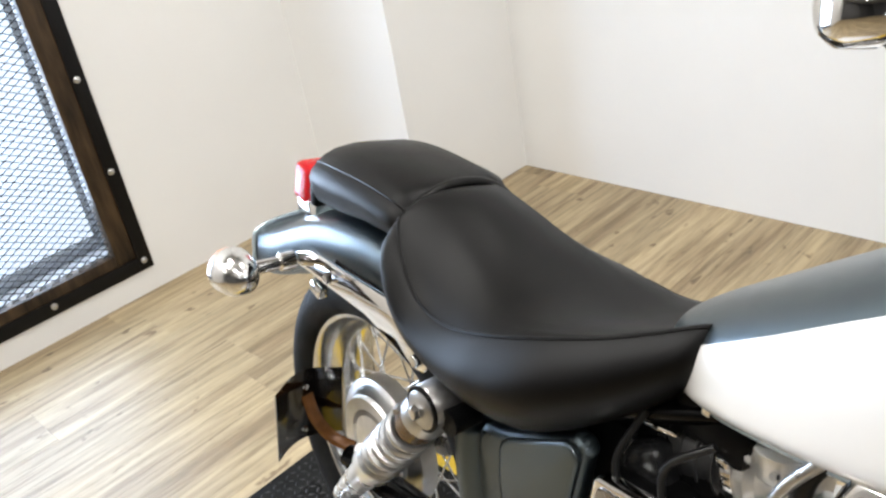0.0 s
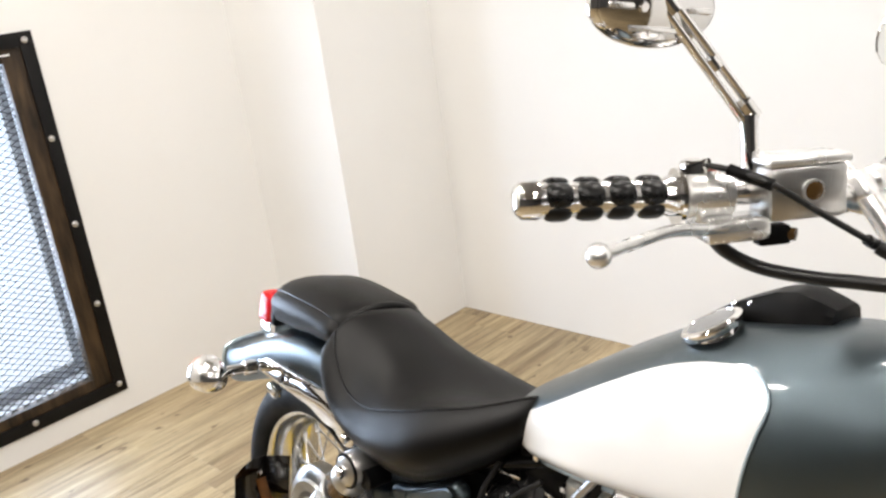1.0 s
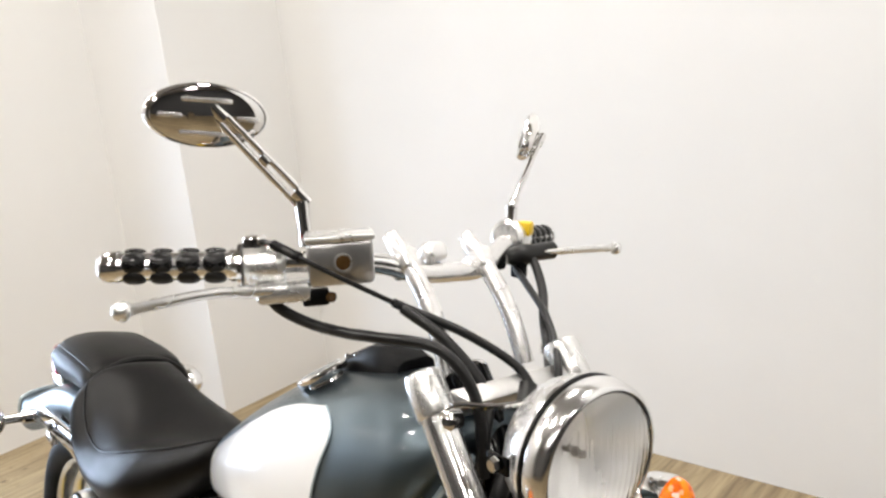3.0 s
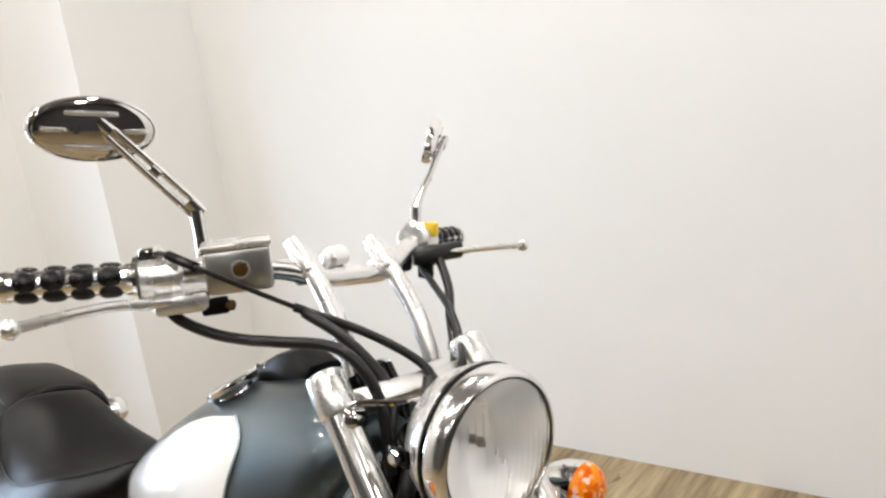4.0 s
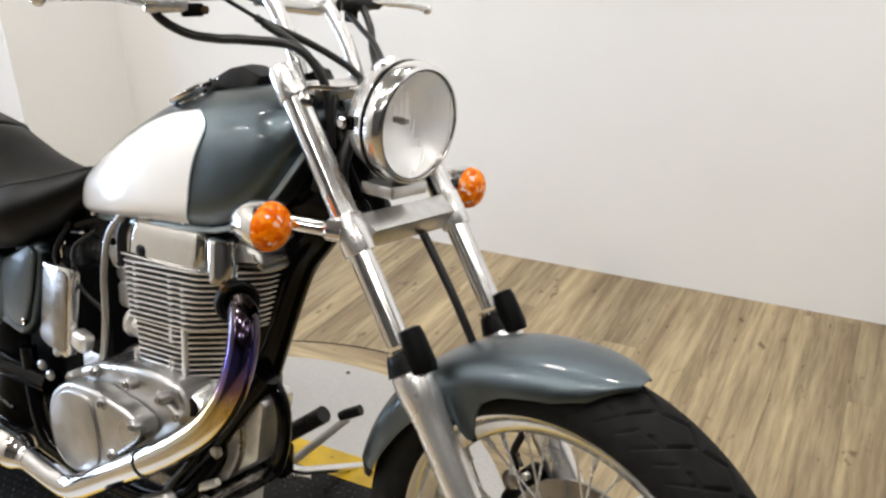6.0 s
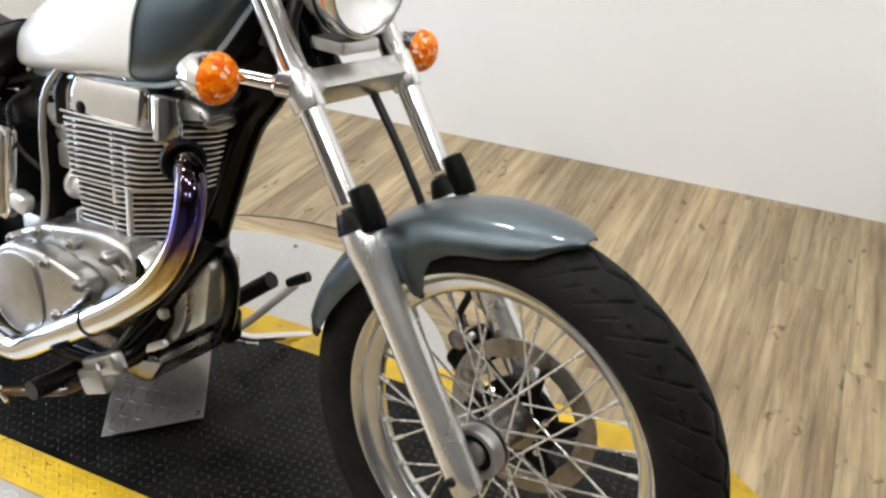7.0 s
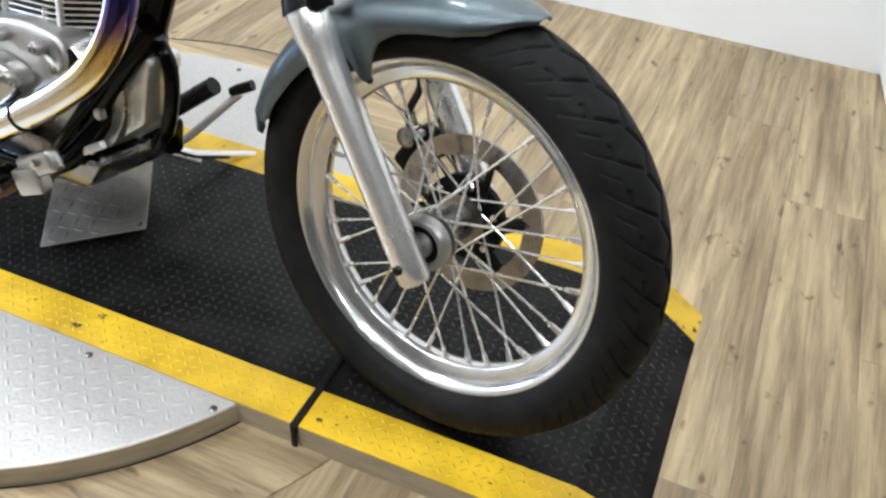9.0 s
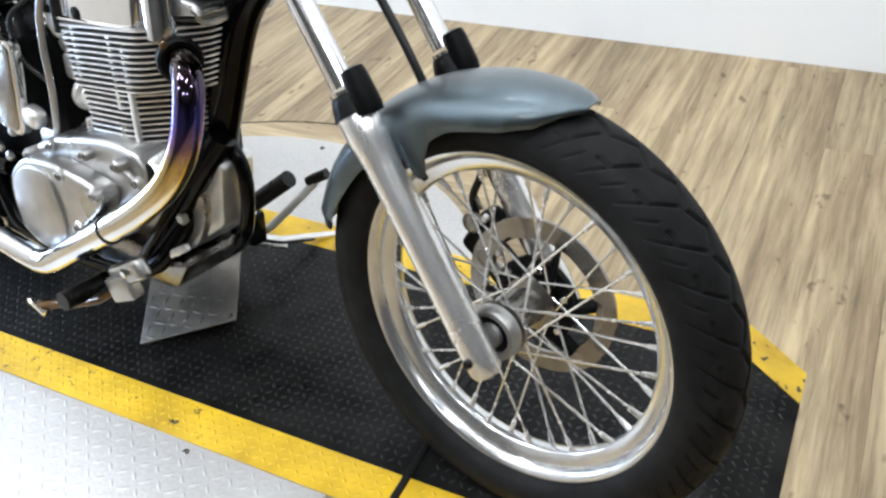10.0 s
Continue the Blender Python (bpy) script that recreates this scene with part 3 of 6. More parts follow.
def on_disc(u, v):
    return (u - TC[0]) ** 2 + (v - TC[1]) ** 2 < (TR - 0.022) ** 2 and not (RW[0] - 0.012 < v < RW[1] + 0.012)


tread(deck, TREAD, "raised tread lozenges", on_disc, lambda u, v: DECK, lambda u, v: u > 0.66 and v < -0.4, (0.024, 0.0050), 0.0265, (-0.1, 1.3, -0.85, 0.6), 0.0009)
for su, sv in ((1.159, -0.481), (0.913, -0.474), (0.588, 0.471), (0.32, 0.42), (0.90, 0.40), (0.25, -0.66), (0.62, -0.77)):
    if (su - TC[0]) ** 2 + (sv - TC[1]) ** 2 < (TR - 0.01) ** 2:
        part("screw", lathe([(0.0065, 0), (0.0065, 0.002), (0.004, 0.0030), (0.003, 0.0012), (0, 0.001)], (su, sv, DECK), (0, 0, 1), 12), DISC, deck, "dark screw head")

runway = thing("runway", ROOM, "black tread-plate runway with yellow painted edges on the turntable", "runway")
RU0 = -0.490
RT = DECK + 0.004
part("runway_base", bar_uvz(RU0, RAMP_U0 - 0.004, RW[0], RW[1], 0.0, RT - 0.003, 0), EDGING, runway, "pale wood-print vinyl edging", smooth=False)
part("black_plate", bar_uvz(RU0, RAMP_U0 - 0.004, RW[0] + BAND, RW[1] - BAND, RT - 0.0029, RT, 0.0006), BLACKPLATE, runway, "scuffed black tread plate", smooth=False)
for v0 in (RW[0], RW[1] - BAND):
    part("yellow_stripe", bar_uvz(RU0, RAMP_U0 - 0.004, v0 + 0.0004, v0 + BAND - 0.0004, RT - 0.0029, RT + 0.0003, 0.0008), YELLOW, runway, "yellow painted edge", smooth=False)
LZ = dict(size=(0.0150, 0.0044), pitch=0.0165, rise=0.0013)
RUNWAY_AREA, RAMP_AREA = (-0.75, 1.3, -0.5, 0.25), (1.25, 1.9, -0.5, 0.25)
tread(runway, BLACKLOZ, "raised black tread lozenges", lambda u, v: RU0 + 0.02 < u < RAMP_U0 - 0.02 and RW[0] + BAND + 0.008 < v < RW[1] - BAND - 0.008, lambda u, v: RT, lambda u, v: u > 0.98 and v < -0.10, area=RUNWAY_AREA, **LZ)
tread(runway, YELLOW, "raised yellow tread lozenges", lambda u, v: RU0 + 0.02 < u < RAMP_U0 - 0.02 and (RW[0] + 0.010 < v < RW[0] + BAND - 0.008 or RW[1] - BAND + 0.008 < v < RW[1] - 0.010), lambda u, v: RT + 0.0003, lambda u, v: u > 0.30 and v < 0, area=RUNWAY_AREA, **LZ)

ramp = thing("ramp", ROOM, "black tread-plate ramp with yellow edges sloping down to the floor", "ramp")
R1V = (-0.448, 0.138)                              # edges at the foot of the slope


def ramp_edge(u, side):
    t = max(0, (u - KINK_U) / (RAMP_U1 - KINK_U))
    return RW[side] + t * (R1V[side] - RW[side])


def ramp_z(u, v=0):
    t = max(0, (u - KINK_U) / (RAMP_U1 - KINK_U))
    return RT + t * (0.005 - RT)


def ramp_strip(v_lo, v_hi, lift, z_floor=None):
    """A plate that runs level to the kink and then slopes to the floor."""
    rings = []
    for u in (RAMP_U0 + 0.004, KINK_U, RAMP_U1):
        z = ramp_z(u) + lift
        low = z_floor if z_floor is not None else z - 0.003
        rings.append([V(u, v_lo(u), low), V(u, v_hi(u), low), V(u, v_hi(u), z), V(u, v_lo(u), z)])
    return ring_loft(bmesh.new(), rings)


part("ramp_base", ramp_strip(lambda u: ramp_edge(u, 0), lambda u: ramp_edge(u, 1), -0.0031, 0.0), EDGING, ramp, "pale wood-print vinyl edging", smooth=False)
part("black_plate", ramp_strip(lambda u: ramp_edge(u, 0) + BAND, lambda u: ramp_edge(u, 1) - BAND, 0), BLACKPLATE, ramp, "scuffed black tread plate", smooth=False)
part("yellow_stripe", ramp_strip(lambda u: ramp_edge(u, 0), lambda u: ramp_edge(u, 0) + BAND - 0.0006, 0.0003), YELLOW, ramp, "yellow painted edge", smooth=False)
part("yellow_stripe", ramp_strip(lambda u: ramp_edge(u, 1) - BAND + 0.0006, lambda u: ramp_edge(u, 1), 0.0003), YELLOW, ramp, "yellow painted edge", smooth=False)
tread(ramp, BLACKLOZ, "raised black tread lozenges", lambda u, v: RAMP_U0 + 0.02 < u < RAMP_U1 - 0.02 and ramp_edge(u, 0) + BAND + 0.008 < v < ramp_edge(u, 1) - BAND - 0.008, ramp_z, lambda u, v: u < KINK_U - 0.02 and v < -0.2, area=RAMP_AREA, **LZ)
tread(ramp, YELLOW, "raised yellow tread lozenges", lambda u, v: RAMP_U0 + 0.02 < u < RAMP_U1 - 0.02 and (ramp_edge(u, 0) + 0.01 < v < ramp_edge(u, 0) + BAND - 0.008 or ramp_edge(u, 1) - BAND + 0.008 < v < ramp_edge(u, 1) - 0.01), lambda u, v: ramp_z(u) + 0.0003, lambda u, v: u < KINK_U - 0.02 and v < 0, area=RAMP_AREA, **LZ)

joint = bar_uvz(RAMP_U0 - 0.009, RAMP_U0 + 0.004, RW[0] - 0.004, RW[1] + 0.004, DECK - 0.01, RT + 0.003, 0.001)
rbox((0.010, 0.003, RT), 0.0008, pose(RAMP_U0 - 0.002, RW[0] - 0.004, RT / 2 + 0.001), joint)
tagged(set_pose(part("joint_strip", joint, STEEL, None), ROOM), "black steel strip across the joint of runway and ramp", "strip")

# tread-plate wedge that stands under the engine
jack = thing("wheel_plate", ROOM, "bent offcut of bare tread plate standing under the engine", "metal plate")
jm = Matrix.Translation((0.690, -0.170, 0.082)) @ Euler((radians(9), radians(-11), radians(30))).to_matrix().to_4x4()
part("plate", rbox((0.200, 0.185, 0.004), 0.001, jm), SHADEDPLATE, jack, smooth=False)
tread(jack, SHADEDPLATE, "raised tread lozenges", lambda u, v: abs(u) < 0.090 and abs(v) < 0.083, lambda u, v: 0.002, None, (0.026, 0.0062), 0.0255, (-0.1, 0.1, -0.1, 0.1), 0.0020, 0.35, jm)
part("screw_hole", lathe([(0.0055, 0.0022), (0.0050, 0.0027), (0, 0.0026)], (0.088, -0.080, 0), (0, 0, 1), 12), STEEL, jack, "dark screw hole", jm)
part("foot", bar_uvz(0.63, 0.75, -0.20, -0.11, RT, 0.062, 0.002), SATIN, jack, "dark block under the plate")

# ---- floor ----
floor_ob = block("floor", WU - WALL_T, FAR_U, BACK_V - 0.0, WV, -0.12, -0.006, SATIN, "oak-look vinyl plank floor", "floor")
PW, PL, GAP = 0.180, 1.22, 0.0003


def plank_mesh(length):
    b = bmesh.new()
    bmesh.ops.create_cube(b, size=1.0, matrix=Matrix.Diagonal((length - GAP, PW - GAP, 0.005, 1)))
    top = [e for e in b.edges if all(v.co.z > 0 for v in e.verts)]
    bmesh.ops.bevel(b, geom=top, offset=0.0004, segments=1, affect="EDGES")
    me = bpy.data.meshes.new("plank")
    b.to_mesh(me)
    b.free()
    me.materials.append(OAK)
    return me


full = plank_mesh(PL)
cuts = {}
u = EU - 0.004 + 18 * PW
rng = random.Random(4)
while u > WU - PW:
    v = BACK_V - rng.random() * PL
    while v < WV:
        a, b = max(v, BACK_V), min(v + PL, WV)
        if b - a > 0.003 and u - PW / 2 < FAR_U:
            key = round(b - a, 3)
            me = full if key == round(PL, 3) else cuts.setdefault(key, None) or plank_mesh(key)
            cuts[key] = me
            ob = new("plank", me)
            ob.parent = floor_ob
            ob.matrix_basis = pose(u - PW / 2, (a + b) / 2, -0.0025, 0, 0, 90 + (180 if rng.random() < 0.5 else 0))
        v += PL
    u -= PW
# vinyl ring laid round the turntable
ring_b = lathe([(TR + 0.004, 0.0), (TR + 0.004, 0.003), (TR + 0.150, 0.003), (TR + 0.152, 0.0)], (TC[0], TC[1], 0), (0, 0, 1), 128, loop=True)
ring_ob = tagged(set_pose(part("trim", ring_b, OAK, None), ROOM), "ring of wood-print vinyl laid round the turntable", "floor trim", kind="structure")
arc = bmesh.new()
rows = []
for k in range(61):
    a = radians(20 + 140 * k / 60)
    rows.append([V(TC[0] + r * math.cos(a), TC[1] + r * math.sin(a), z) for r, z in ((TR + 0.1525, 0.0), (TR + 0.1525, 0.0032), (TR + 0.1565, 0.0030), (TR + 0.1570, 0.0))])
part("ring_edge", ring_loft(arc, rows), STEEL, ring_ob, "thin dark edge")

# ---- the motorcycle ----
BIKE = pose(-0.075, -0.105, DECK + 0.002, 0, 0, 1.8) @ pose(0, 0, 0, -8.5, 0, 0)    # leans on its side stand
bike = thing("motorcycle", BIKE, "slate grey and white cruiser motorcycle leaning on its stand", "motorcycle")

# steering: the front end is turned a little to the right about the raked head
RAKE = math.atan(0.694)
HEAD = V(1.19, 0, 0.763)
AXIS = V(-math.sin(RAKE), 0, math.cos(RAKE))
STEER = Matrix.Translation((0, 0, 0.33)) @ Matrix.Rotation(radians(-2.2), 4, "X") @ Matrix.Translation((0, 0, -0.33)) @ Matrix.Translation(HEAD) @ Matrix.Rotation(radians(-4.5), 4, AXIS) @ Matrix.Translation(-HEAD)
FA = V(1.551, -0.010, 0.322)                            # front axle
RA = V(0.030, -0.015, 0.300)                       # rear axle


def fork_at(z, y, ahead=0.0):
    """A point on a fork leg at height z, moved ahead square to it."""
    return V(1.238 + (0.763 - z) * 0.694 + ahead * math.cos(RAKE), y, z + ahead * math.sin(RAKE))




def groove(off, half):
    """One in the bed of a groove, falling to nothing at its edge."""
    return min(1.0, max(0.0, (half - off) / (half * 0.45)))


def wheel(name, label, c, R, half, rim_r, rim_half, hub_r, hub_half, m, bars, fine, spokes=36):
    w = part(name, lathe([(rim_r + 0.004, -rim_half - 0.003), (rim_r + 0.006, -rim_half - 0.001), (rim_r + 0.005, -rim_half + 0.003), (rim_r - 0.002, -rim_half + 0.007), (rim_r - 0.005, -rim_half + 0.009), (rim_r - 0.006, -rim_half * 0.50), (rim_r - 0.021, -rim_half * 0.34), (rim_r - 0.026, 0), (rim_r - 0.021, rim_half * 0.34), (rim_r - 0.006, rim_half * 0.50), (rim_r - 0.005, rim_half - 0.009), (rim_r - 0.002, rim_half - 0.007), (rim_r + 0.005, rim_half - 0.003), (rim_r + 0.006, rim_half + 0.001), (rim_r + 0.004, rim_half + 0.003), (rim_r - 0.001, rim_half + 0.002), (rim_r - 0.006, rim_half - 0.003), (rim_r - 0.010, rim_half - 0.008), (rim_r - 0.012, rim_half * 0.56), (rim_r - 0.015, rim_half * 0.52), (rim_r - 0.028, rim_half * 0.40), (rim_r - 0.031, rim_half * 0.30), (rim_r - 0.032, 0), (rim_r - 0.031, -rim_half * 0.30), (rim_r - 0.028, -rim_half * 0.40), (rim_r - 0.015, -rim_half * 0.52), (rim_r - 0.012, -rim_half * 0.56), (rim_r - 0.010, -rim_half + 0.008), (rim_r - 0.006, -rim_half + 0.003), (rim_r - 0.001, -rim_half - 0.002)], (0, 0, 0), (0, 1, 0), 96, loop=True), RIMCHROME, bike, label)
    w.matrix_basis = m @ Matrix.Translation(c)
    # tyre with cut tread
    NA, NP = (1700, 112) if fine else (480, 40)
    verts, faces = [], []
    hgt = R - rim_r
    for i in range(NA):
        th = i * math.tau / NA
        a = th * bars / math.tau
        for j in range(NP + 1):
            ph = radians(-118 + 236 * j / NP)
            sy = math.copysign(abs(math.sin(ph)) ** 0.9, ph)
            y = half * sy
            r = rim_r + hgt * 0.40 + hgt * 0.60 * math.cos(ph) if abs(ph) < math.pi / 2 else rim_r + hgt * 0.40 + hgt * 0.75 * math.cos(ph)
            if abs(ph) > radians(92):
                t = (abs(ph) - radians(92)) / radians(26)
                y = math.copysign(half * (1 - t ** 1.3) + (rim_half - 0.001) * t ** 1.3, ph)
                r = r * (1 - t) + (rim_r + 0.002) * t
            s = y / half
            cut = 0.0
            q = abs(ph) / radians(90)
            if q < 1.0:
                f = (a - 0.95 * q - 0.25 * q * q + (0.5 if ph > 0 else 0.0)) % 1
                wide = 0.062 * (1 - 0.5 * q)
                if 0.12 < q < 0.90:
                    cut = groove(abs(f - 0.5), wide) * min(1, (q - 0.12) / 0.05, (0.90 - q) / 0.08)
                if 0.42 < q < 0.56:
                    cut = max(cut, groove(abs(q - 0.49), 0.045) * (1 if 0.5 < f < 0.86 else 0))
                if 0.52 < q < 0.84:
                    cut = max(cut, groove(abs(f - 0.02), 0.045) * min(1, (q - 0.52) / 0.05, (0.84 - q) / 0.08))
                zig = 0.085 * (abs(2 * (a % 1) - 1) * 2 - 1)
                cut = 0.0046 * max(cut, groove(abs(ph / radians(90) - zig), 0.042))
            r -= cut
            verts.append((r * math.cos(th), y, r * math.sin(th)))
    for i in range(NA):
        for j in range(NP):
            p, q = i * (NP + 1) + j, ((i + 1) % NA) * (NP + 1) + j
            faces.append((p, p + 1, q + 1, q))
    me = bpy.data.meshes.new("tyre")
    me.from_pydata(verts, [], faces)
    me.polygons.foreach_set("use_smooth", [True] * len(faces))
    me.materials.append(RUBBER)
    ty = new("tyre", me)
    ty.parent, ty["label"] = w, "black rubber tyre with worn cut tread"
    hub = part("hub", lathe([(0.012, -hub_half - 0.012), (0.024, -hub_half - 0.010), (0.026, -hub_half), (hub_r, -hub_half + 0.004), (hub_r, -hub_half + 0.010), (hub_r * 0.66, -hub_half + 0.013), (hub_r * 0.60, 0), (hub_r * 0.66, hub_half - 0.013), (hub_r, hub_half - 0.010), (hub_r, hub_half - 0.004), (0.026, hub_half), (0.012, hub_half + 0.010)], (0, 0, 0), (0, 1, 0), 40), DISC, w, "dull alloy hub")
    kinds = {}
    for k in range(spokes):
        side, lean = (1 if k % 2 else -1), (1 if (k // 2) % 2 else -1)
        key = (side, lean)
        th = k * math.tau / spokes
        if key not in kinds:
            a = lean * radians(52)
            p0 = V(hub_r * 0.90 * math.cos(a), side * (hub_half - 0.006), hub_r * 0.90 * math.sin(a))
            p1 = V(rim_r - 0.032, side * rim_half * 0.10, 0)
            d = (p1 - p0).normalized()
            b = tube([p0, p1 - d * 0.014], 0.0019, 8)
            tube([p1 - d * 0.019, p1 - d * 0.006, p1 + d * 0.003], [0.0036, 0.0040, 0.0055], 8, b)
            kinds[key] = part("spoke", b, STAINLESS, w)
            kinds[key].matrix_basis = Matrix.Rotation(-th, 4, "Y")
        else:
            share(kinds[key], Matrix.Rotation(-th, 4, "Y"), w)
    return w


fw = wheel("front_wheel", "chrome wire-spoked front wheel", FA, 0.3262, 0.054, 0.2475, 0.031, 0.041, 0.044, STEER, 34, True)
# brake disc on the left side, with its carrier
disc = lathe([(0.123, 0.058), (0.123, 0.063), (0.092, 0.063), (0.092, 0.058)], (0, 0, 0), (0, 1, 0), 72, loop=True)
part("brake_disc", disc, DISC, fw, "drilled steel brake disc")
arm0 = None
for k in range(6):
    turn = Matrix.Rotation(-k * math.tau / 6, 4, "Y")
    if arm0 is None:
        arm0 = part("carrier_arm", tube([V(0.040, 0.052, 0), V(0.095 * math.cos(0.25), 0.057, 0.095 * math.sin(0.25))], [0.015, 0.010], 8, squash=0.35), SATIN, fw, "black disc carrier arm")
    else:
        share(arm0, turn, fw)
for k in range(6):
    a = (k + 0.4) * math.tau / 6
    part("disc_bolt", bolt_head(V(0.054 * math.cos(a), 0.0455, 0.054 * math.sin(a)), (0, -1, 0), 0.0070, 0.007), CHROME, fw, "bright disc bolt")
part("disc_carrier", lathe([(0.03, 0.046), (0.066, 0.047), (0.066, 0.058), (0.03, 0.060)], (0, 0, 0), (0, 1, 0), 32), SATIN, fw, "black disc carrier")
# speedometer drive and cap on the near side
part("axle_cover", lathe([(0.040, -0.046), (0.040, -0.058), (0.036, -0.064), (0.029, -0.064), (0.027, -0.058), (0.019, -0.058), (0.017, -0.066), (0.009, -0.068), (0, -0.068)], (0, 0, 0), (0, 1, 0), 40), SATINALLOY, fw, "alloy axle cover")
part("axle_seal", lathe([(0.028, -0.0585), (0.026, -0.0605), (0.018, -0.0605)], (0, 0, 0), (0, 1, 0), 32), SATIN, fw, "black seal")

# fork legs
for side in (-1, 1):
    y = 0.103 * side
    leg = part("fork_leg", tube([fork_at(0.63, y), fork_at(0.757, y)], 0.0172, 28), FORKCHROME, bike, "chrome fork tube", STEER)
    part("fork_cover", tube([fork_at(0.765, y), fork_at(0.955, y)], 0.0190, 28), FORKCHROME, leg, "chrome fork cover", STEER)
    part("fork_cap", tube([fork_at(0.928, y), fork_at(0.931, y), fork_at(0.962, y), fork_at(0.967, y), fork_at(0.969, y)], [0.0206, 0.0220, 0.0220, 0.0200, 0.015], 32), ALLOY, leg, "polished fork cap", STEER)
    zs = (0.600, 0.596, 0.570, 0.556, 0.535, 0.40, 0.31, 0.290, 0.284)
    rs = [0.0270, 0.0284, 0.0280, 0.0252, 0.0238, 0.0236, 0.0236, 0.0228, 0.019]
    part("fork_slider", tube([fork_at(z, y) for z in zs], rs, 32), SOFTCHROME, leg, "satin alloy slider", STEER)
    seal = tube([fork_at(0.622, y), fork_at(0.620, y), fork_at(0.612, y), fork_at(0.600, y)], [0.0215, 0.024, 0.027, 0.031], 28)
    part("dust_seal", seal, SATIN, leg, "black dust seal", STEER)
    guard = tube([fork_at(0.594, y, 0.023), fork_at(0.601, y, 0.025), fork_at(0.634, y, 0.028), fork_at(0.641, y, 0.028), fork_at(0.643, y, 0.028)], [0.019, 0.0195, 0.0168, 0.0150, 0.009], 20)
    part("tube_guard", guard, SATIN, leg, "black plastic guard", STEER)
    part("seal_ring", tube([fork_at(0.626, y), fork_at(0.622, y)], 0.0225, 24), CHROME, leg, "chrome ring", STEER)
    part("pinch_bolt", bolt_head(fork_at(0.308, y + side * 0.0225), (0, side, 0), 0.0075, 0.006), STEEL, leg, "dark bolt head", STEER)
    collar = tube([fork_at(0.783, y), fork_at(0.780, y), fork_at(0.742, y), fork_at(0.739, y)], [0.0210, 0.0226, 0.0226, 0.0210], 32)
    part("lower_clamp", collar, SOFTCHROME, leg, "alloy lower clamp", STEER)
FR = pose(0, 0, 0, 0, math.degrees(RAKE), 0)


def on_fork(z, y=0.0, ahead=0.0):
    return Matrix.Translation(fork_at(z, y, ahead)) @ FR


yoke = part("lower_yoke", rbox((0.034, 0.170, 0.040), 0.0015, on_fork(0.762)), BRUSHED, bike, "flat alloy lower fork yoke", STEER)
part("upper_yoke", rbox((0.024, 0.165, 0.021), 0.002, on_fork(0.934, 0, 0.004)), BRUSHED, bike, "brushed alloy upper fork yoke", STEER)
part("steering_head", tube([HEAD + AXIS * -0.03, HEAD + AXIS * 0.22], 0.032, 24), BLACK, bike, "black steering head")

# front mudguard
mg = bmesh.new()
mw = 0.078
rings = []
NS = 48
EDGE = [(75, 0.338), (78, 0.330), (82, 0.312), (90, 0.298), (104, 0.290), (110, 0.280), (113, 0.262), (115.5, 0.234), (119, 0.234), (122, 0.270), (128, 0.284), (150, 0.288), (166, 0.300), (172, 0.320)]
WIDE = [(75, 0.22), (78, 0.48), (82, 0.74), (88, 0.92), (96, 1.0), (150, 1.0), (164, 0.92), (172, 0.55)]


def between(table, x):
    for (x0, y0), (x1, y1) in zip(table, table[1:]):
        if x <= x1 or x1 == table[-1][0]:
            t = min(1, max(0, (x - x0) / (x1 - x0)))
            return y0 + (y1 - y0) * t


for i in range(2 * NS + 1):
    deg = 75 + 97 * i / (2 * NS)
    a = radians(deg)
    ro, edge, wd = 0.345, between(EDGE, deg), mw * between(WIDE, deg)
    h = min(0.042, (ro - edge) * 0.85)
    prof = [(wd * math.sin(radians(-90 + 15 * k)), ro - h + h * math.cos(radians(-90 + 15 * k))) for k in range(13)]
    prof = [(-wd, edge)] + prof + [(wd, edge)]
    inner = [(yy * 0.965, rr - 0.0025) for yy, rr in prof][::-1]
    rings.append([FA + V(rr * math.cos(a), yy, rr * math.sin(a)) for yy, rr in prof + inner])
ring_loft(mg, rings)
guard_ob = part("front_mudguard", mg, SLATE, bike, "slate grey metallic front mudguard", STEER, angle=50)
for side in (-1, 1):
    part("mudguard_bolt", bolt_head(V(1.446, side * 0.081, 0.530), (0, side, 0), 0.0055, 0.005), STEEL, guard_ob, m=STEER)

# headlamp
HL = V(1.270, -0.020, 0.907)
hl_m = STEER @ Matrix.Translation(HL) @ pose(0, 0, 0, 0, 3, 0) @ Matrix.Diagonal((0.80, 0.865, 0.865, 1))
X = (1, 0, 0)
shell = lathe([(0.0, -0.108), (0.034, -0.105), (0.062, -0.094), (0.080, -0.074), (0.0895, -0.050), (0.0925, -0.034), (0.0925, -0.029), (0.0905, -0.027), (0.0905, -0.016)], (0, 0, 0), X, 64)
bmesh.ops.delete(shell, geom=[f for f in shell.faces if len(f.verts) > 4 and f.calc_area() > 0.01], context="FACES")
lamp = part("headlamp", shell, SOFTCHROME, bike, "round chrome headlamp shell", hl_m)
part("headlamp_rim", lathe([(0.0890, -0.0265), (0.0940, -0.0260), (0.0962, -0.018), (0.0958, -0.006), (0.0935, 0.004), (0.0900, 0.0095), (0.0868, 0.0105), (0.0850, 0.008), (0.0850, -0.006), (0.0860, -0.0265)], (0, 0, 0), X, 72, loop=True), FORKCHROME, lamp, "chrome rim", hl_m)
part("rim_groove", lathe([(0.0962, -0.0285), (0.0962, -0.0262), (0.0925, -0.0262), (0.0925, -0.0285)], (0, 0, 0), X, 72, loop=True), STEEL, lamp, "dark groove behind the rim", hl_m)
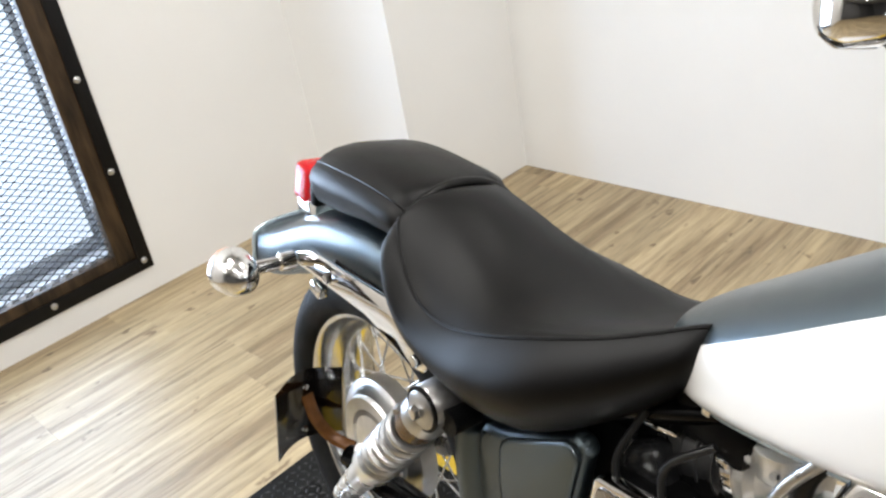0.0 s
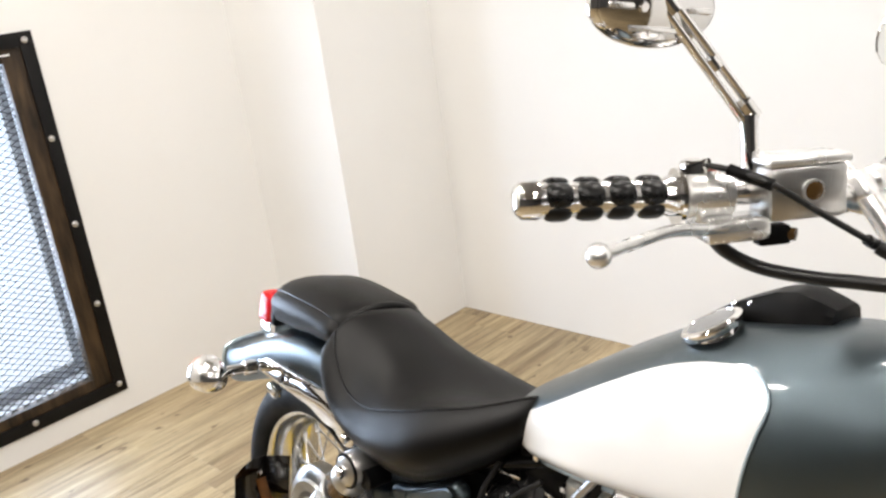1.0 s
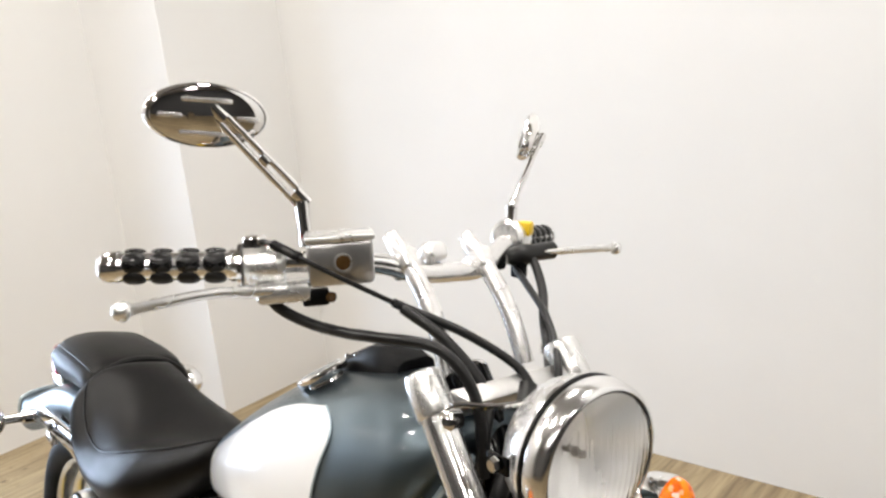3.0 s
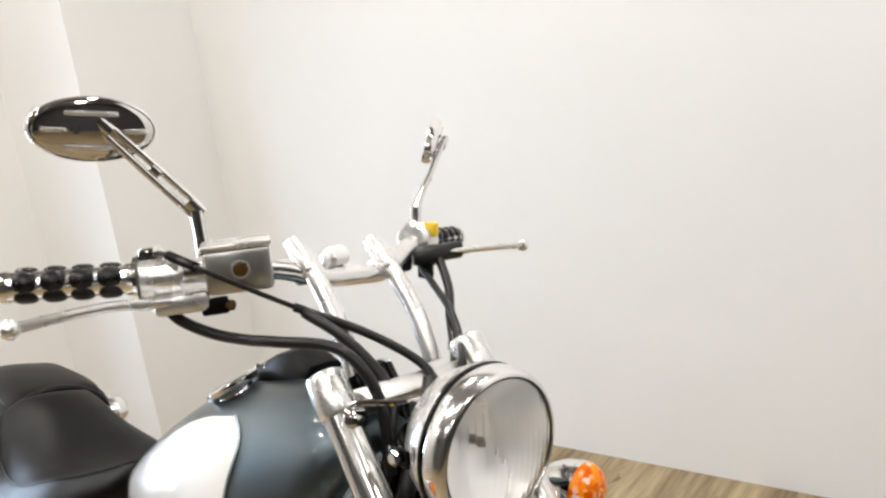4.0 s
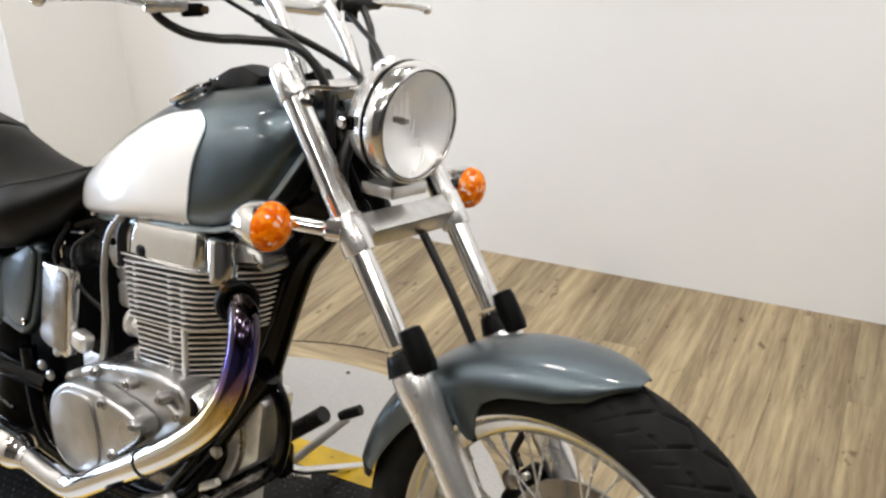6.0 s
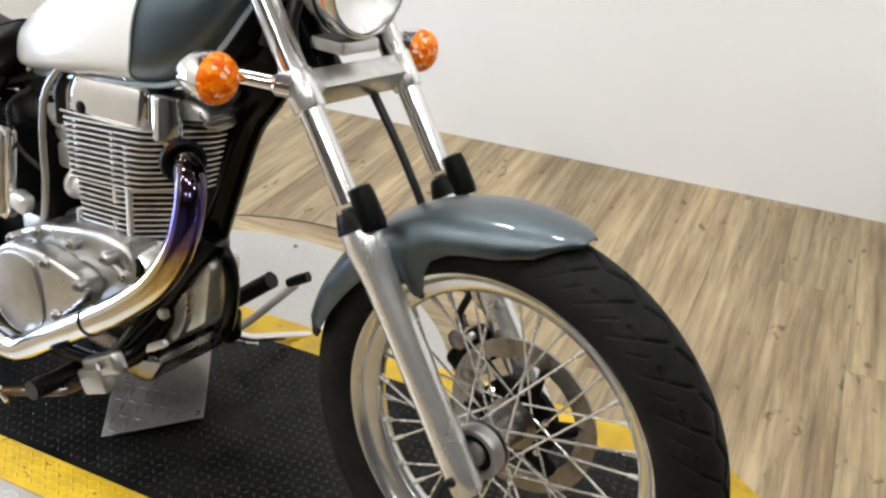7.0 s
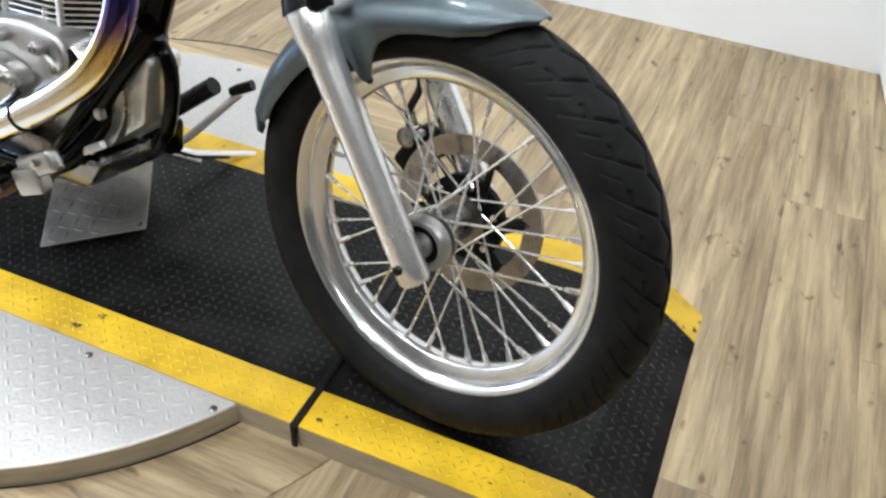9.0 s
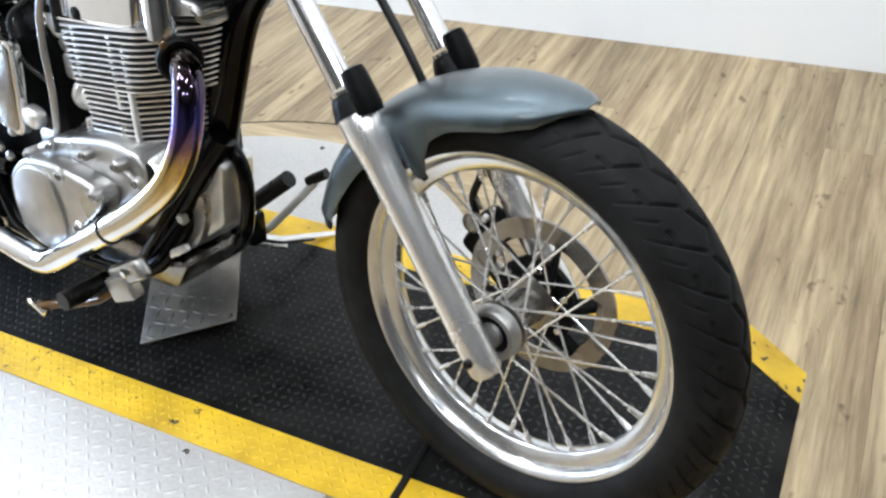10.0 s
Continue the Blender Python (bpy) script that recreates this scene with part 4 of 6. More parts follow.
part("shell_ring", lathe([(0.0925, -0.0340), (0.0968, -0.0335), (0.0972, -0.0290), (0.0925, -0.0285)], (0, 0, 0), X, 72, loop=True), FORKCHROME, lamp, "chrome ring round the shell", hl_m)
part("rim_gasket", lathe([(0.0868, 0.0060), (0.0868, 0.0085), (0.0838, 0.0085), (0.0838, 0.0060)], (0, 0, 0), X, 64, loop=True), STEEL, lamp, "thin dark gasket", hl_m)
lens = bmesh.new()
prof = [(0.0842 * math.sin(radians(90) * k / 12), 0.021 * math.cos(radians(90) * k / 12) + 0.005) for k in range(12, -1, -1)]
lathe(prof + [(r, h - 0.003) for r, h in prof[::-1]], (0, 0, 0), X, 56, lens, loop=True)
lens_ob = part("headlamp_lens", lens, CLEAR, lamp, "clear fluted glass", hl_m)
lens_ob.visible_shadow = False
refl = bmesh.new()
pr = [(0.084 * k / 12, -0.046 + 0.046 * (k / 12) ** 2) for k in range(12, -1, -1)]
lathe(pr, (0, 0, 0), X, 56, refl, )
bmesh.ops.delete(refl, geom=[f for f in refl.faces if len(f.verts) > 4 and f.calc_area() > 0.01], context="FACES")
part("reflector", refl, REFLECTOR, lamp, "silvered reflector", hl_m)
for k in range(-6, 3):
    yy = k * 0.0105
    top = math.sqrt(max(0, 0.078 ** 2 - yy * yy))
    b = tube([V(0.0165 - 1.9 * (yy * yy + 0.0016), yy, 0.020), V(0.0165 - 1.9 * (yy * yy + (top * 0.75) ** 2), yy, top * 0.75)], 0.0006, 8, squash=0.4)
    ob = part("flute", b, CLEAR, lens_ob, m=hl_m)
    ob.visible_shadow = False
part("bulb_shield", lathe([(0.0, -0.022), (0.005, -0.023), (0.0060, -0.030), (0.005, -0.050)], (0, 0, 0), X, 16), DISC, lamp, "grey bulb shield", hl_m)
part("headlamp_bracket", rbox((0.06, 0.075, 0.018), 0.004, pose(1.235, -0.02, 0.815)), BRUSHED, lamp, "alloy bracket", STEER)
for side in (-1, 1):
    part("headlamp_ear", rbox((0.030, 0.004, 0.018), 0.001, pose(1.222, side * 0.083 - 0.022, 0.911)), BLACK, lamp, m=STEER)
    part("ear_bolt", bolt_head(V(1.222, side * 0.086 - 0.022, 0.911), (0, side, 0), 0.008, 0.007), CHROME, lamp, m=STEER)


def indicator(c, outward, lens_mat, label, name, m=None, stem_from=None, faces=1):
    """A bullet indicator: chrome shell, stalk and coloured lens facing ahead (faces 1) or back (-1)."""
    f = faces
    sh = part(name, lathe([(0.0, -0.062 * f), (0.010, -0.060 * f), (0.022, -0.050 * f), (0.031, -0.030 * f), (0.0345, -0.008 * f), (0.0345, 0.0)], c, X, 32), CHROME, bike, label, m)
    prof = [(0.0335 * math.sin(radians(90) * k / 8), f * 0.024 * math.cos(radians(90) * k / 8)) for k in range(8, -1, -1)]
    part("lens", lathe([(0.0335, 0.0)] + prof, c, X, 32), lens_mat, sh, "ribbed lens", m)
    if stem_from is not None:
        s0 = Vector(stem_from)
        e = Vector(c) + V(-0.025 * f, -outward * 0.026, 0)
        part("stalk", tube([s0, s0.lerp(e, 0.2), s0.lerp(e, 0.25), e], [0.015, 0.015, 0.0105, 0.0105], 16), CHROME, sh, "chrome stalk", m)
    return sh


indicator(V(1.166, -0.178, 0.775), -1, AMBER, "amber front indicator in a chrome shell", "indicator", None, V(1.230, -0.108, 0.768))
indicator(V(1.218, 0.208, 0.777), 1, AMBER, "amber front indicator in a chrome shell", "indicator", None, V(1.240, 0.112, 0.770))

# ---- fuel tank ----
TANK = [(0.534, 0.699, 0.690, 0.010), (0.538, 0.709, 0.682, 0.024), (0.548, 0.721, 0.674, 0.043), (0.576, 0.742, 0.662, 0.067), (0.618, 0.769, 0.661, 0.087), (0.680, 0.809, 0.669, 0.105), (0.750, 0.852, 0.680, 0.119), (0.830, 0.893, 0.694, 0.126), (0.910, 0.914, 0.703, 0.127), (0.980, 0.927, 0.716, 0.121), (1.030, 0.931, 0.742, 0.112), (1.070, 0.930, 0.782, 0.102), (1.100, 0.924, 0.828, 0.088), (1.122, 0.914, 0.868, 0.066), (1.132, 0.903, 0.888, 0.030)]


def tank_station(x):
    for a, b in zip(TANK, TANK[1:]):
        if x <= b[0] or b is TANK[-1]:
            t = min(1, max(0, (x - a[0]) / (b[0] - a[0])))
            i = TANK.index(a)
            p0, p3 = TANK[max(0, i - 1)], TANK[min(len(TANK) - 1, i + 2)]
            out = []
            for k in (1, 2, 3):
                s1 = (b[k] - p0[k]) / (b[0] - p0[0]) * (b[0] - a[0])
                s2 = (p3[k] - a[k]) / (p3[0] - a[0]) * (b[0] - a[0])
                out.append((2 * t ** 3 - 3 * t * t + 1) * a[k] + (t ** 3 - 2 * t * t + t) * s1 + (3 * t * t - 2 * t ** 3) * b[k] + (t ** 3 - t * t) * s2)
            return out


def tank_point(x, al, grow=0.0):
    """A point of the tank's right side: al runs from -90 (under) over 0 (widest) to 90 (top)."""
    zt, zb, w = tank_station(x)
    zm = zb + 0.32 * (zt - zb)
    a = radians(al)
    ex = 0.86 if al >= 0 else 0.55
    c, s = abs(math.cos(a)) ** ex, abs(math.sin(a)) ** ex
    return V(x, -(w * 1.07 + grow) * c, zm + (zt - zm + grow) * s if al >= 0 else zm - (zm - zb + grow) * s)


tb = bmesh.new()
angs = list(range(-90, 91, 6))
rings = []
for i in range(73):
    x = TANK[0][0] + (TANK[-1][0] - TANK[0][0]) * (i / 72) ** 1.25
    right = [tank_point(x, a) for a in angs]
    left = [V(p.x, -p.y, p.z) for p in right[-2:0:-1]]
    rings.append(right + left)
ring_loft(tb, rings)
tank = part("fuel_tank", tb, SLATE, bike, "slate grey metallic teardrop fuel tank", angle=60)
for side in (1, -1):
    panel = bmesh.new()
    rows = []
    for i in range(57):
        p = i / 56
        row = []
        for j in range(31):
            q = j / 30
            corner = max(0, (q - 0.80) / 0.20)
            xf = 0.917 + 0.058 * q ** 1.2 - 0.050 * corner ** 2.2
            x = 0.535 + p ** 1.25 * (xf - 0.535)
            top = 12 + 38 * min(1, p / 0.9) ** 0.75
            al = -74 + q * (top + 74)
            pt = tank_point(x, al, 0.0012)
            row.append(V(pt.x, pt.y * side, pt.z))
        rows.append(row)
    ring_loft(panel, rows, closed=False)
    part("side_panel", panel, PEARL, tank, "pearl white tank panel", angle=60)
    edge = [tank_point(0.538 + (1.128 - 0.538) * i / 60, -58, 0.004) for i in range(61)]
    lip = tube([V(p.x, p.y * side, p.z - 0.002) for p in edge], 0.0050, 8)
    part("tank_seam", lip, SEAM, tank, "pale painted tank seam")
    stripe = bmesh.new()
    ln = []
    for j in range(31):
        q = j / 30
        corner = max(0, (q - 0.80) / 0.20)
        xf = 0.9185 + 0.058 * q ** 1.2 - 0.050 * corner ** 2.2
        pt = tank_point(xf, -74 + q * 124, 0.0014)
        ln.append(V(pt.x, pt.y * side, pt.z))
    part("pinstripe", tube(ln, 0.0016, 6, stripe), SEAM, tank, "thin pale pinstripe")
# console with the filler on top
con = bmesh.new()
rings = []
for i in range(25):
    t = i / 24
    x = 0.822 + 0.148 * t
    zt = tank_station(x)[0]
    w = 0.012 + 0.020 * math.sin(math.pi * min(1, t * 0.62 + 0.08))
    h = 0.012 + 0.022 * min(1, t / 0.55) - 0.020 * max(0, t - 0.72) * 3.6
    base = [V(x, 0.012 - w - 0.006, zt - 0.014), V(x, 0.012 - w, zt + h * 0.5), V(x, 0.012 - w * 0.72, zt + h * 0.92), V(x, 0.012, zt + h), V(x, 0.012 + w * 0.72, zt + h * 0.92), V(x, 0.012 + w, zt + h * 0.5), V(x, 0.012 + w + 0.006, zt - 0.014)]
    rings.append(base)
ring_loft(con, rings)
console = part("tank_console", con, SATIN, tank, "black console on the tank", angle=30)
for k in range(5):
    x = 0.855 + 0.020 * k
    part("console_stud", lathe([(0.004, 0), (0.003, 0.003), (0, 0.004)], (x, -0.010, tank_station(x)[0] + 0.018), (0, -0.3, 1), 10), CHROME, console, "small chrome stud")
cap_m = Matrix.Translation((0.858, -0.048, 0.896)) @ pose(0, 0, 0, 16, 0, 0) @ pose(0, 0, 0, 0, -24, 0)
cap = part("filler_cap", lathe([(0.024, -0.018), (0.025, -0.002), (0.023, 0.003), (0.018, 0.006), (0, 0.007)], (0, 0, 0), (0, 0, 1), 32), CHROME, tank, "chrome filler cap", cap_m)
part("cap_flap", lathe([(0.0, 0.003), (0.033, 0.003), (0.0355, 0.006), (0.0355, 0.011), (0.033, 0.0135), (0.029, 0.0140), (0.028, 0.0125), (0, 0.0125)], (0, 0, 0), (0, 0, 1), 36), CHROME, cap, "chrome key flap", cap_m)
part("cap_inset", lathe([(0.0275, 0.0128), (0.026, 0.0142), (0, 0.0150)], (0, 0, 0), (0, 0, 1), 32), GREYFRAME, cap, "dark inset", cap_m)

# ---- seat ----


def seat_loft(stations, label, name, mid):
    """Stations: x, top middle z, crease (half width, z), foot (half width, z), lean in degrees."""
    st = [V(*s[:3]).to_tuple() + s[3:] for s in stations]
    fine = []
    n = 6
    for i in range(len(st) - 1):
        p0, p1, p2, p3 = st[max(0, i - 1)], st[i], st[i + 1], st[min(len(st) - 1, i + 2)]
        for k in range(n + (1 if i == len(st) - 2 else 0)):
            t = k / n
            fine.append([0.5 * ((2 * b) + (c - a) * t + (2 * a - 5 * b + 4 * c - d) * t * t + (3 * b - a - 3 * c + d) * t ** 3) for a, b, c, d in zip(p0, p1, p2, p3)])
    rings = []
    crease = []
    for x, zt, wc, zc, wf, zf, lean in fine:
        turn = Matrix.Translation((0, SEAT_MID, 0.70)) @ Matrix.Rotation(radians(-lean), 4, "X") @ Matrix.Translation((0, -SEAT_MID, -0.70))
        h, roll = zc - zf, min(0.020, (zc - zf) * 0.18)
        bulge = 0.13 * h if name == "rider_seat" else 0.0
        half = [(0, zf + 0.004), (wf * 0.50, zf + 0.001), (wf * 0.80, zf + 0.003), (wf * 0.93, zf + h * 0.12), (wf * 1.01 + bulge * 0.8, zf + h * 0.30), (wf * 0.50 + wc * 0.60 + bulge, zf + h * 0.50), (wc * 1.03 + roll + bulge * 0.35, zc - h * 0.34), (wc * 1.01 + roll * 0.9, zc - h * 0.20), (wc + roll * 0.55, zc - h * 0.10), (wc + roll * 0.22, zc - h * 0.035), (wc, zc - 0.0005), (wc * 0.96, zc + 0.003), (wc * 0.86, zc * 0.60 + zt * 0.40 + 0.007), (wc * 0.62, zc * 0.20 + zt * 0.80 + 0.005), (wc * 0.30, zc * 0.05 + zt * 0.95 + 0.001), (0, zt)]
        near = half[:-4] + [(wc * 0.86, zc * 0.74 + zt * 0.26 + 0.004), (wc * 0.62, zc * 0.39 + zt * 0.61 + 0.004), (wc * 0.30, zc * 0.11 + zt * 0.89 + 0.002), (0, zt)]
        crease.append([turn @ V(x, mid + k * wc * 0.995, zc + 0.0005) for k in (-1, 1)])
        rings.append([turn @ V(x, mid - y, z) for y, z in near] + [turn @ V(x, mid + y, z) for y, z in half[-2:0:-1]])
    b = ring_loft(bmesh.new(), rings)
    ob = part(name, b, LEATHER, bike, label, angle=80)
    return ob, crease


SEAT_MID, PAD_MID = -0.033, -0.016
rider, cr = seat_loft([(0.170, 0.744, 0.068, 0.722, 0.073, 0.672, 8), (0.184, 0.757, 0.089, 0.724, 0.094, 0.640, 8), (0.210, 0.760, 0.102, 0.697, 0.105, 0.606, 5), (0.255, 0.746, 0.113, 0.663, 0.114, 0.580, 1), (0.320, 0.718, 0.120, 0.657, 0.121, 0.562, 0), (0.400, 0.692, 0.119, 0.673, 0.125, 0.556, 2), (0.470, 0.684, 0.107, 0.686, 0.119, 0.574, 7), (0.525, 0.692, 0.087, 0.702, 0.098, 0.604, 8), (0.570, 0.710, 0.066, 0.720, 0.076, 0.640, 9), (0.602, 0.728, 0.050, 0.735, 0.058, 0.672, 9), (0.616, 0.732, 0.032, 0.736, 0.037, 0.690, 9)], "black vinyl rider seat with a raised seam", "rider_seat", SEAT_MID)
for k in (0, 1):
    part("seam", tube([c[k] for c in cr[4:-4]], 0.0020, 6), LEATHER, rider, "raised seam")
pill, cr = seat_loft([(-0.100, 0.722, 0.030, 0.713, 0.034, 0.690, 9), (-0.094, 0.744, 0.056, 0.726, 0.062, 0.680, 9), (-0.072, 0.761, 0.074, 0.737, 0.079, 0.674, 9), (-0.030, 0.773, 0.084, 0.743, 0.088, 0.676, 9), (0.025, 0.778, 0.091, 0.745, 0.095, 0.680, 9), (0.090, 0.774, 0.094, 0.744, 0.098, 0.686, 9), (0.155, 0.763, 0.093, 0.738, 0.098, 0.686, 8), (0.174, 0.754, 0.086, 0.728, 0.094, 0.684, 8)], "black vinyl passenger pad", "passenger_seat", PAD_MID)
for k in (0, 1):
    part("seam", tube([c[k] for c in cr[2:-2]], 0.0020, 6), LEATHER, pill, "raised seam")
JOINT_LEAN = Matrix.Translation((0, SEAT_MID, 0.70)) @ Matrix.Rotation(radians(-8), 4, "X") @ Matrix.Translation((0, -SEAT_MID, -0.70))
part("seat_joint", tube(spline([(0.177, -0.108, 0.684), (0.177, -0.103, 0.724), (0.177, -0.062, 0.752), (0.177, -0.016, 0.760), (0.177, 0.032, 0.752), (0.177, 0.071, 0.724), (0.177, 0.077, 0.684)], 5), 0.0075, 10), LEATHER, rider, "piped joint", JOINT_LEAN)

# ---- engine and frame ----
engine = part("engine", prism(rounded([(0.600, 0.300), (0.640, 0.225), (0.760, 0.200), (0.920, 0.225), (0.960, 0.300), (0.955, 0.375), (0.910, 0.415), (0.760, 0.430), (0.640, 0.410)], 0.03), -0.050, 0.060, 0.008), SATINALLOY, bike, "cast alloy single-cylinder engine")
CY = 0.872                                         # middle of the cylinder
# core coloured near black, so the gaps between fins look shaded
cyl = part("cylinder", rbox((0.160, 0.150, 0.290), 0.012, pose(0.860, 0, 0.515)), GAPSHADE, engine, "finned alloy cylinder")


def fin(x0, x1, y0, y1, z, tilt=0.0, shoulder=0.70):
    """A cooling fin: rough faces darkened for the shade in the gaps, bright alloy edge."""
    xm = x0 + (x1 - x0) * shoulder
    poly = rounded([(x0, y0 * 0.93), (x0 + 0.012, y0), (xm, y0), (x1, y0 * 0.45), (x1, y1 * 0.15), (xm, y1), (x0 + 0.012, y1), (x0, y1 * 0.93)], 0.018, 4)
    b = bmesh.new()
    th = 0.0016
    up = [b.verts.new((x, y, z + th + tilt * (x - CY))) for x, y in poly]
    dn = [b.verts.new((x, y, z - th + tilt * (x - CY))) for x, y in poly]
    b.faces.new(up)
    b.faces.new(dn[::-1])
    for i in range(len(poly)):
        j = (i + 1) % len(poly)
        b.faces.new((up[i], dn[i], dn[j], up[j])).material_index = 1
    ob = part("fin", b, FINSHADE, cyl)
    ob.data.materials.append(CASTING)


# barrel fins, then the wider fins of the head, both dished up to the front
for k in range(14):
    fin(0.776 - 0.0012 * k, 0.965 + 0.001 * k, -0.110, 0.085, 0.398 + 0.0097 * k, 0.10, 0.60)
for k in range(11):
    fin(0.754 - 0.001 * k, 1.004 + 0.003 * k, -0.117, 0.085, 0.535 + 0.0097 * k, 0.11)
for dx, dz, dl in ((0.862, 0.560, 0.125), (0.893, 0.505, 0.205), (0.772, 0.575, 0.090)):
    part("fin_rib", rbox((0.010, 0.010, dl), 0.002, pose(dx, -0.1045, dz)), CASTING, cyl)
for dx, dz, dl in ((0.766, 0.425, 0.07), (0.861, 0.440, 0.06)):
    part("stud", tube([V(dx, -0.105, dz - dl / 2), V(dx, -0.105, dz + dl / 2)], 0.006, 10), ALLOY, cyl)
part("base_flange", rbox((0.086, 0.014, 0.042), 0.004, pose(0.811, -0.1075, 0.419, 0, -5, 0), seg=2), CASTING, cyl, "plain flange at the foot of the barrel")
part("corner_pad", rbox((0.030, 0.018, 0.036), 0.004, pose(0.872, -0.1000, 0.420, 0, -5, 0), seg=2), CASTING, cyl, "cast corner pad")
cb = bmesh.new()
rings = []
for h, inset in ((0.0, 0.0), (0.040, 0.0), (0.058, 0.002), (0.064, 0.006), (0.067, 0.014)):
    plan = rounded([(0.745 + 0.30 * h + inset, -0.107 + inset), (0.934 + 0.12 * h - inset, -0.107 + inset), (0.934 + 0.12 * h - inset, 0.107 - inset), (0.745 + 0.30 * h + inset, 0.107 - inset)], 0.016, 6)
    rings.append([V(x, y, 0.625 + 0.06 * (x - 0.745) + h) for x, y in plan])
ring_loft(cb, rings)
cover = part("head_cover", cb, CHROME, engine, "chrome cylinder head cover", angle=50)
part("cover_post", tube([V(0.964, -0.079, 0.628), V(0.966, -0.079, 0.690), V(0.966, -0.079, 0.696), V(0.966, -0.079, 0.699)], [0.0285, 0.0285, 0.026, 0.020], 32), CHROME, cover, "rounded chrome cover end")
part("cover_rim", tube([V(0.742, -0.109, 0.6263), V(0.936, -0.109, 0.6380)], 0.0030, 8), CHROME, cover, "chrome lower rim")
part("front_cover", prism(rounded([(0.960, 0.645), (0.970, 0.690), (1.000, 0.698), (1.038, 0.684), (1.050, 0.660)], 0.012), -0.078, 0.078, 0.012, seg=3), SATINALLOY, cover, "satin alloy front cover")
part("head_plug", lathe([(0.011, 0), (0.011, 0.006), (0.006, 0.008), (0, 0.008)], (0.790, -0.1025, 0.640), (0, -1, 0), 12), SATIN, cover, "dark plug")
for bx in (0.800, 0.890):
    part("cover_bolt", bolt_head(V(bx, -0.094, 0.703), (0, -0.5, 1), 0.006, 0.006), CHROME, cover)

# side case with its screws
case = part("clutch_cover", prism(rounded([(0.600, 0.372), (0.575, 0.300), (0.600, 0.225), (0.690, 0.215), (0.770, 0.252), (0.860, 0.310), (0.925, 0.362), (0.945, 0.415), (0.925, 0.448), (0.845, 0.455), (0.770, 0.440), (0.690, 0.420)], 0.035, 5), -0.142, -0.051, 0.012, seg=3), SATINALLOY, engine, "satin cast alloy clutch cover")
part("outer_cover", prism(rounded([(0.614, 0.354), (0.598, 0.300), (0.612, 0.240), (0.655, 0.212), (0.715, 0.218), (0.775, 0.262), (0.866, 0.348), (0.876, 0.374), (0.852, 0.388), (0.790, 0.396), (0.745, 0.400), (0.665, 0.392)], 0.028, 5), -0.183, -0.141, 0.010, seg=4), SATINALLOY, case, "rounded satin alloy cover")
part("cover_boss", prism(rounded([(0.628, 0.350), (0.613, 0.300), (0.626, 0.248), (0.661, 0.224), (0.708, 0.229), (0.762, 0.268), (0.758, 0.330), (0.738, 0.386), (0.670, 0.380)], 0.024, 5), -0.1875, -0.1825, 0.0045, seg=3), SATINALLOY, case, "raised face bounded by a crease")
for bx, bz, y0, y1 in ((0.774, 0.386, -0.187, -0.150), (0.857, 0.373, -0.187, -0.150), (0.795, 0.297, -0.187, -0.150), (0.897, 0.427, -0.163, -0.120), (0.806, 0.421, -0.158, -0.120), (0.925, 0.400, -0.150, -0.110), (0.700, 0.407, -0.150, -0.110), (0.640, 0.380, -0.160, -0.110)):
    lug = part("cover_lug", tube([V(bx, y1, bz), V(bx, y0 + 0.003, bz), V(bx, y0, bz)], [0.0125, 0.0110, 0.0090], 18), SATINALLOY, case, "cast screw lug")
    part("case_screw", lathe([(0.0070, 0), (0.0070, 0.0030), (0.0060, 0.0038), (0.0040, 0.0036), (0.0034, 0.0005), (0, 0.0005)], (bx, y0 - 0.0002, bz), (0, -1, 0), 16), DISC, lug, "dull socket screw")
part("cover_rim", tube(spline([(0.872, -0.140, 0.424), (0.882, -0.149, 0.418), (0.911, -0.149, 0.413), (0.929, -0.147, 0.398), (0.930, -0.138, 0.384)], 5), 0.0055, 10), SATINALLOY, case, "cast rim")
part("starter_bulge", lathe([(0.030, 0.05), (0.030, -0.030), (0.024, -0.038), (0, -0.040)], (0.937, -0.090, 0.410), (0, 1, 0.15), 28), ALLOY, engine, "rounded alloy bulge")
part("case_hole", lathe([(0.016, 0), (0.014, 0.004), (0, 0.004)], (0.938, -0.1305, 0.416), (0, -1, 0.1), 20), SATIN, engine, "black plug")
front = part("front_case", prism(rounded([(0.880, 0.272), (0.905, 0.228), (0.984, 0.292), (0.998, 0.405), (0.978, 0.412), (0.930, 0.345)], 0.010), -0.034, 0.040, 0.005), CASTING, engine, "cast alloy front case")
part("case_screw", bolt_head(V(0.952, -0.034, 0.330), (0, -1, 0), 0.008, 0.005), BOLT, front, "zinc hex screw")
part("sump", prism(rounded([(0.640, 0.215), (0.930, 0.215), (0.890, 0.150), (0.680, 0.130)], 0.02), -0.080, 0.090, 0.008), DISC, engine, "dull grey sump")
for sx, sy, sz in ((0.905, -0.062, 0.232), (0.870, -0.070, 0.205), (0.820, -0.078, 0.185)):
    part("sump_bolt", bolt_head(V(sx, sy - 0.014, sz), (0, -1, 0), 0.0075, 0.006), BOLT, engine, "zinc sump bolt")
part("sump_flange", rbox((0.120, 0.012, 0.014), 0.003, pose(0.890, -0.082, 0.226, 0, -32, 0)), CASTING, engine, "cast sump flange")
part("frame_bolt", lathe([(0.013, 0), (0.013, 0.006), (0.009, 0.010), (0, 0.010)], (0.918, -0.062, 0.300), (0, -1, 0), 6), BOLT, engine, "zinc engine mounting bolt")
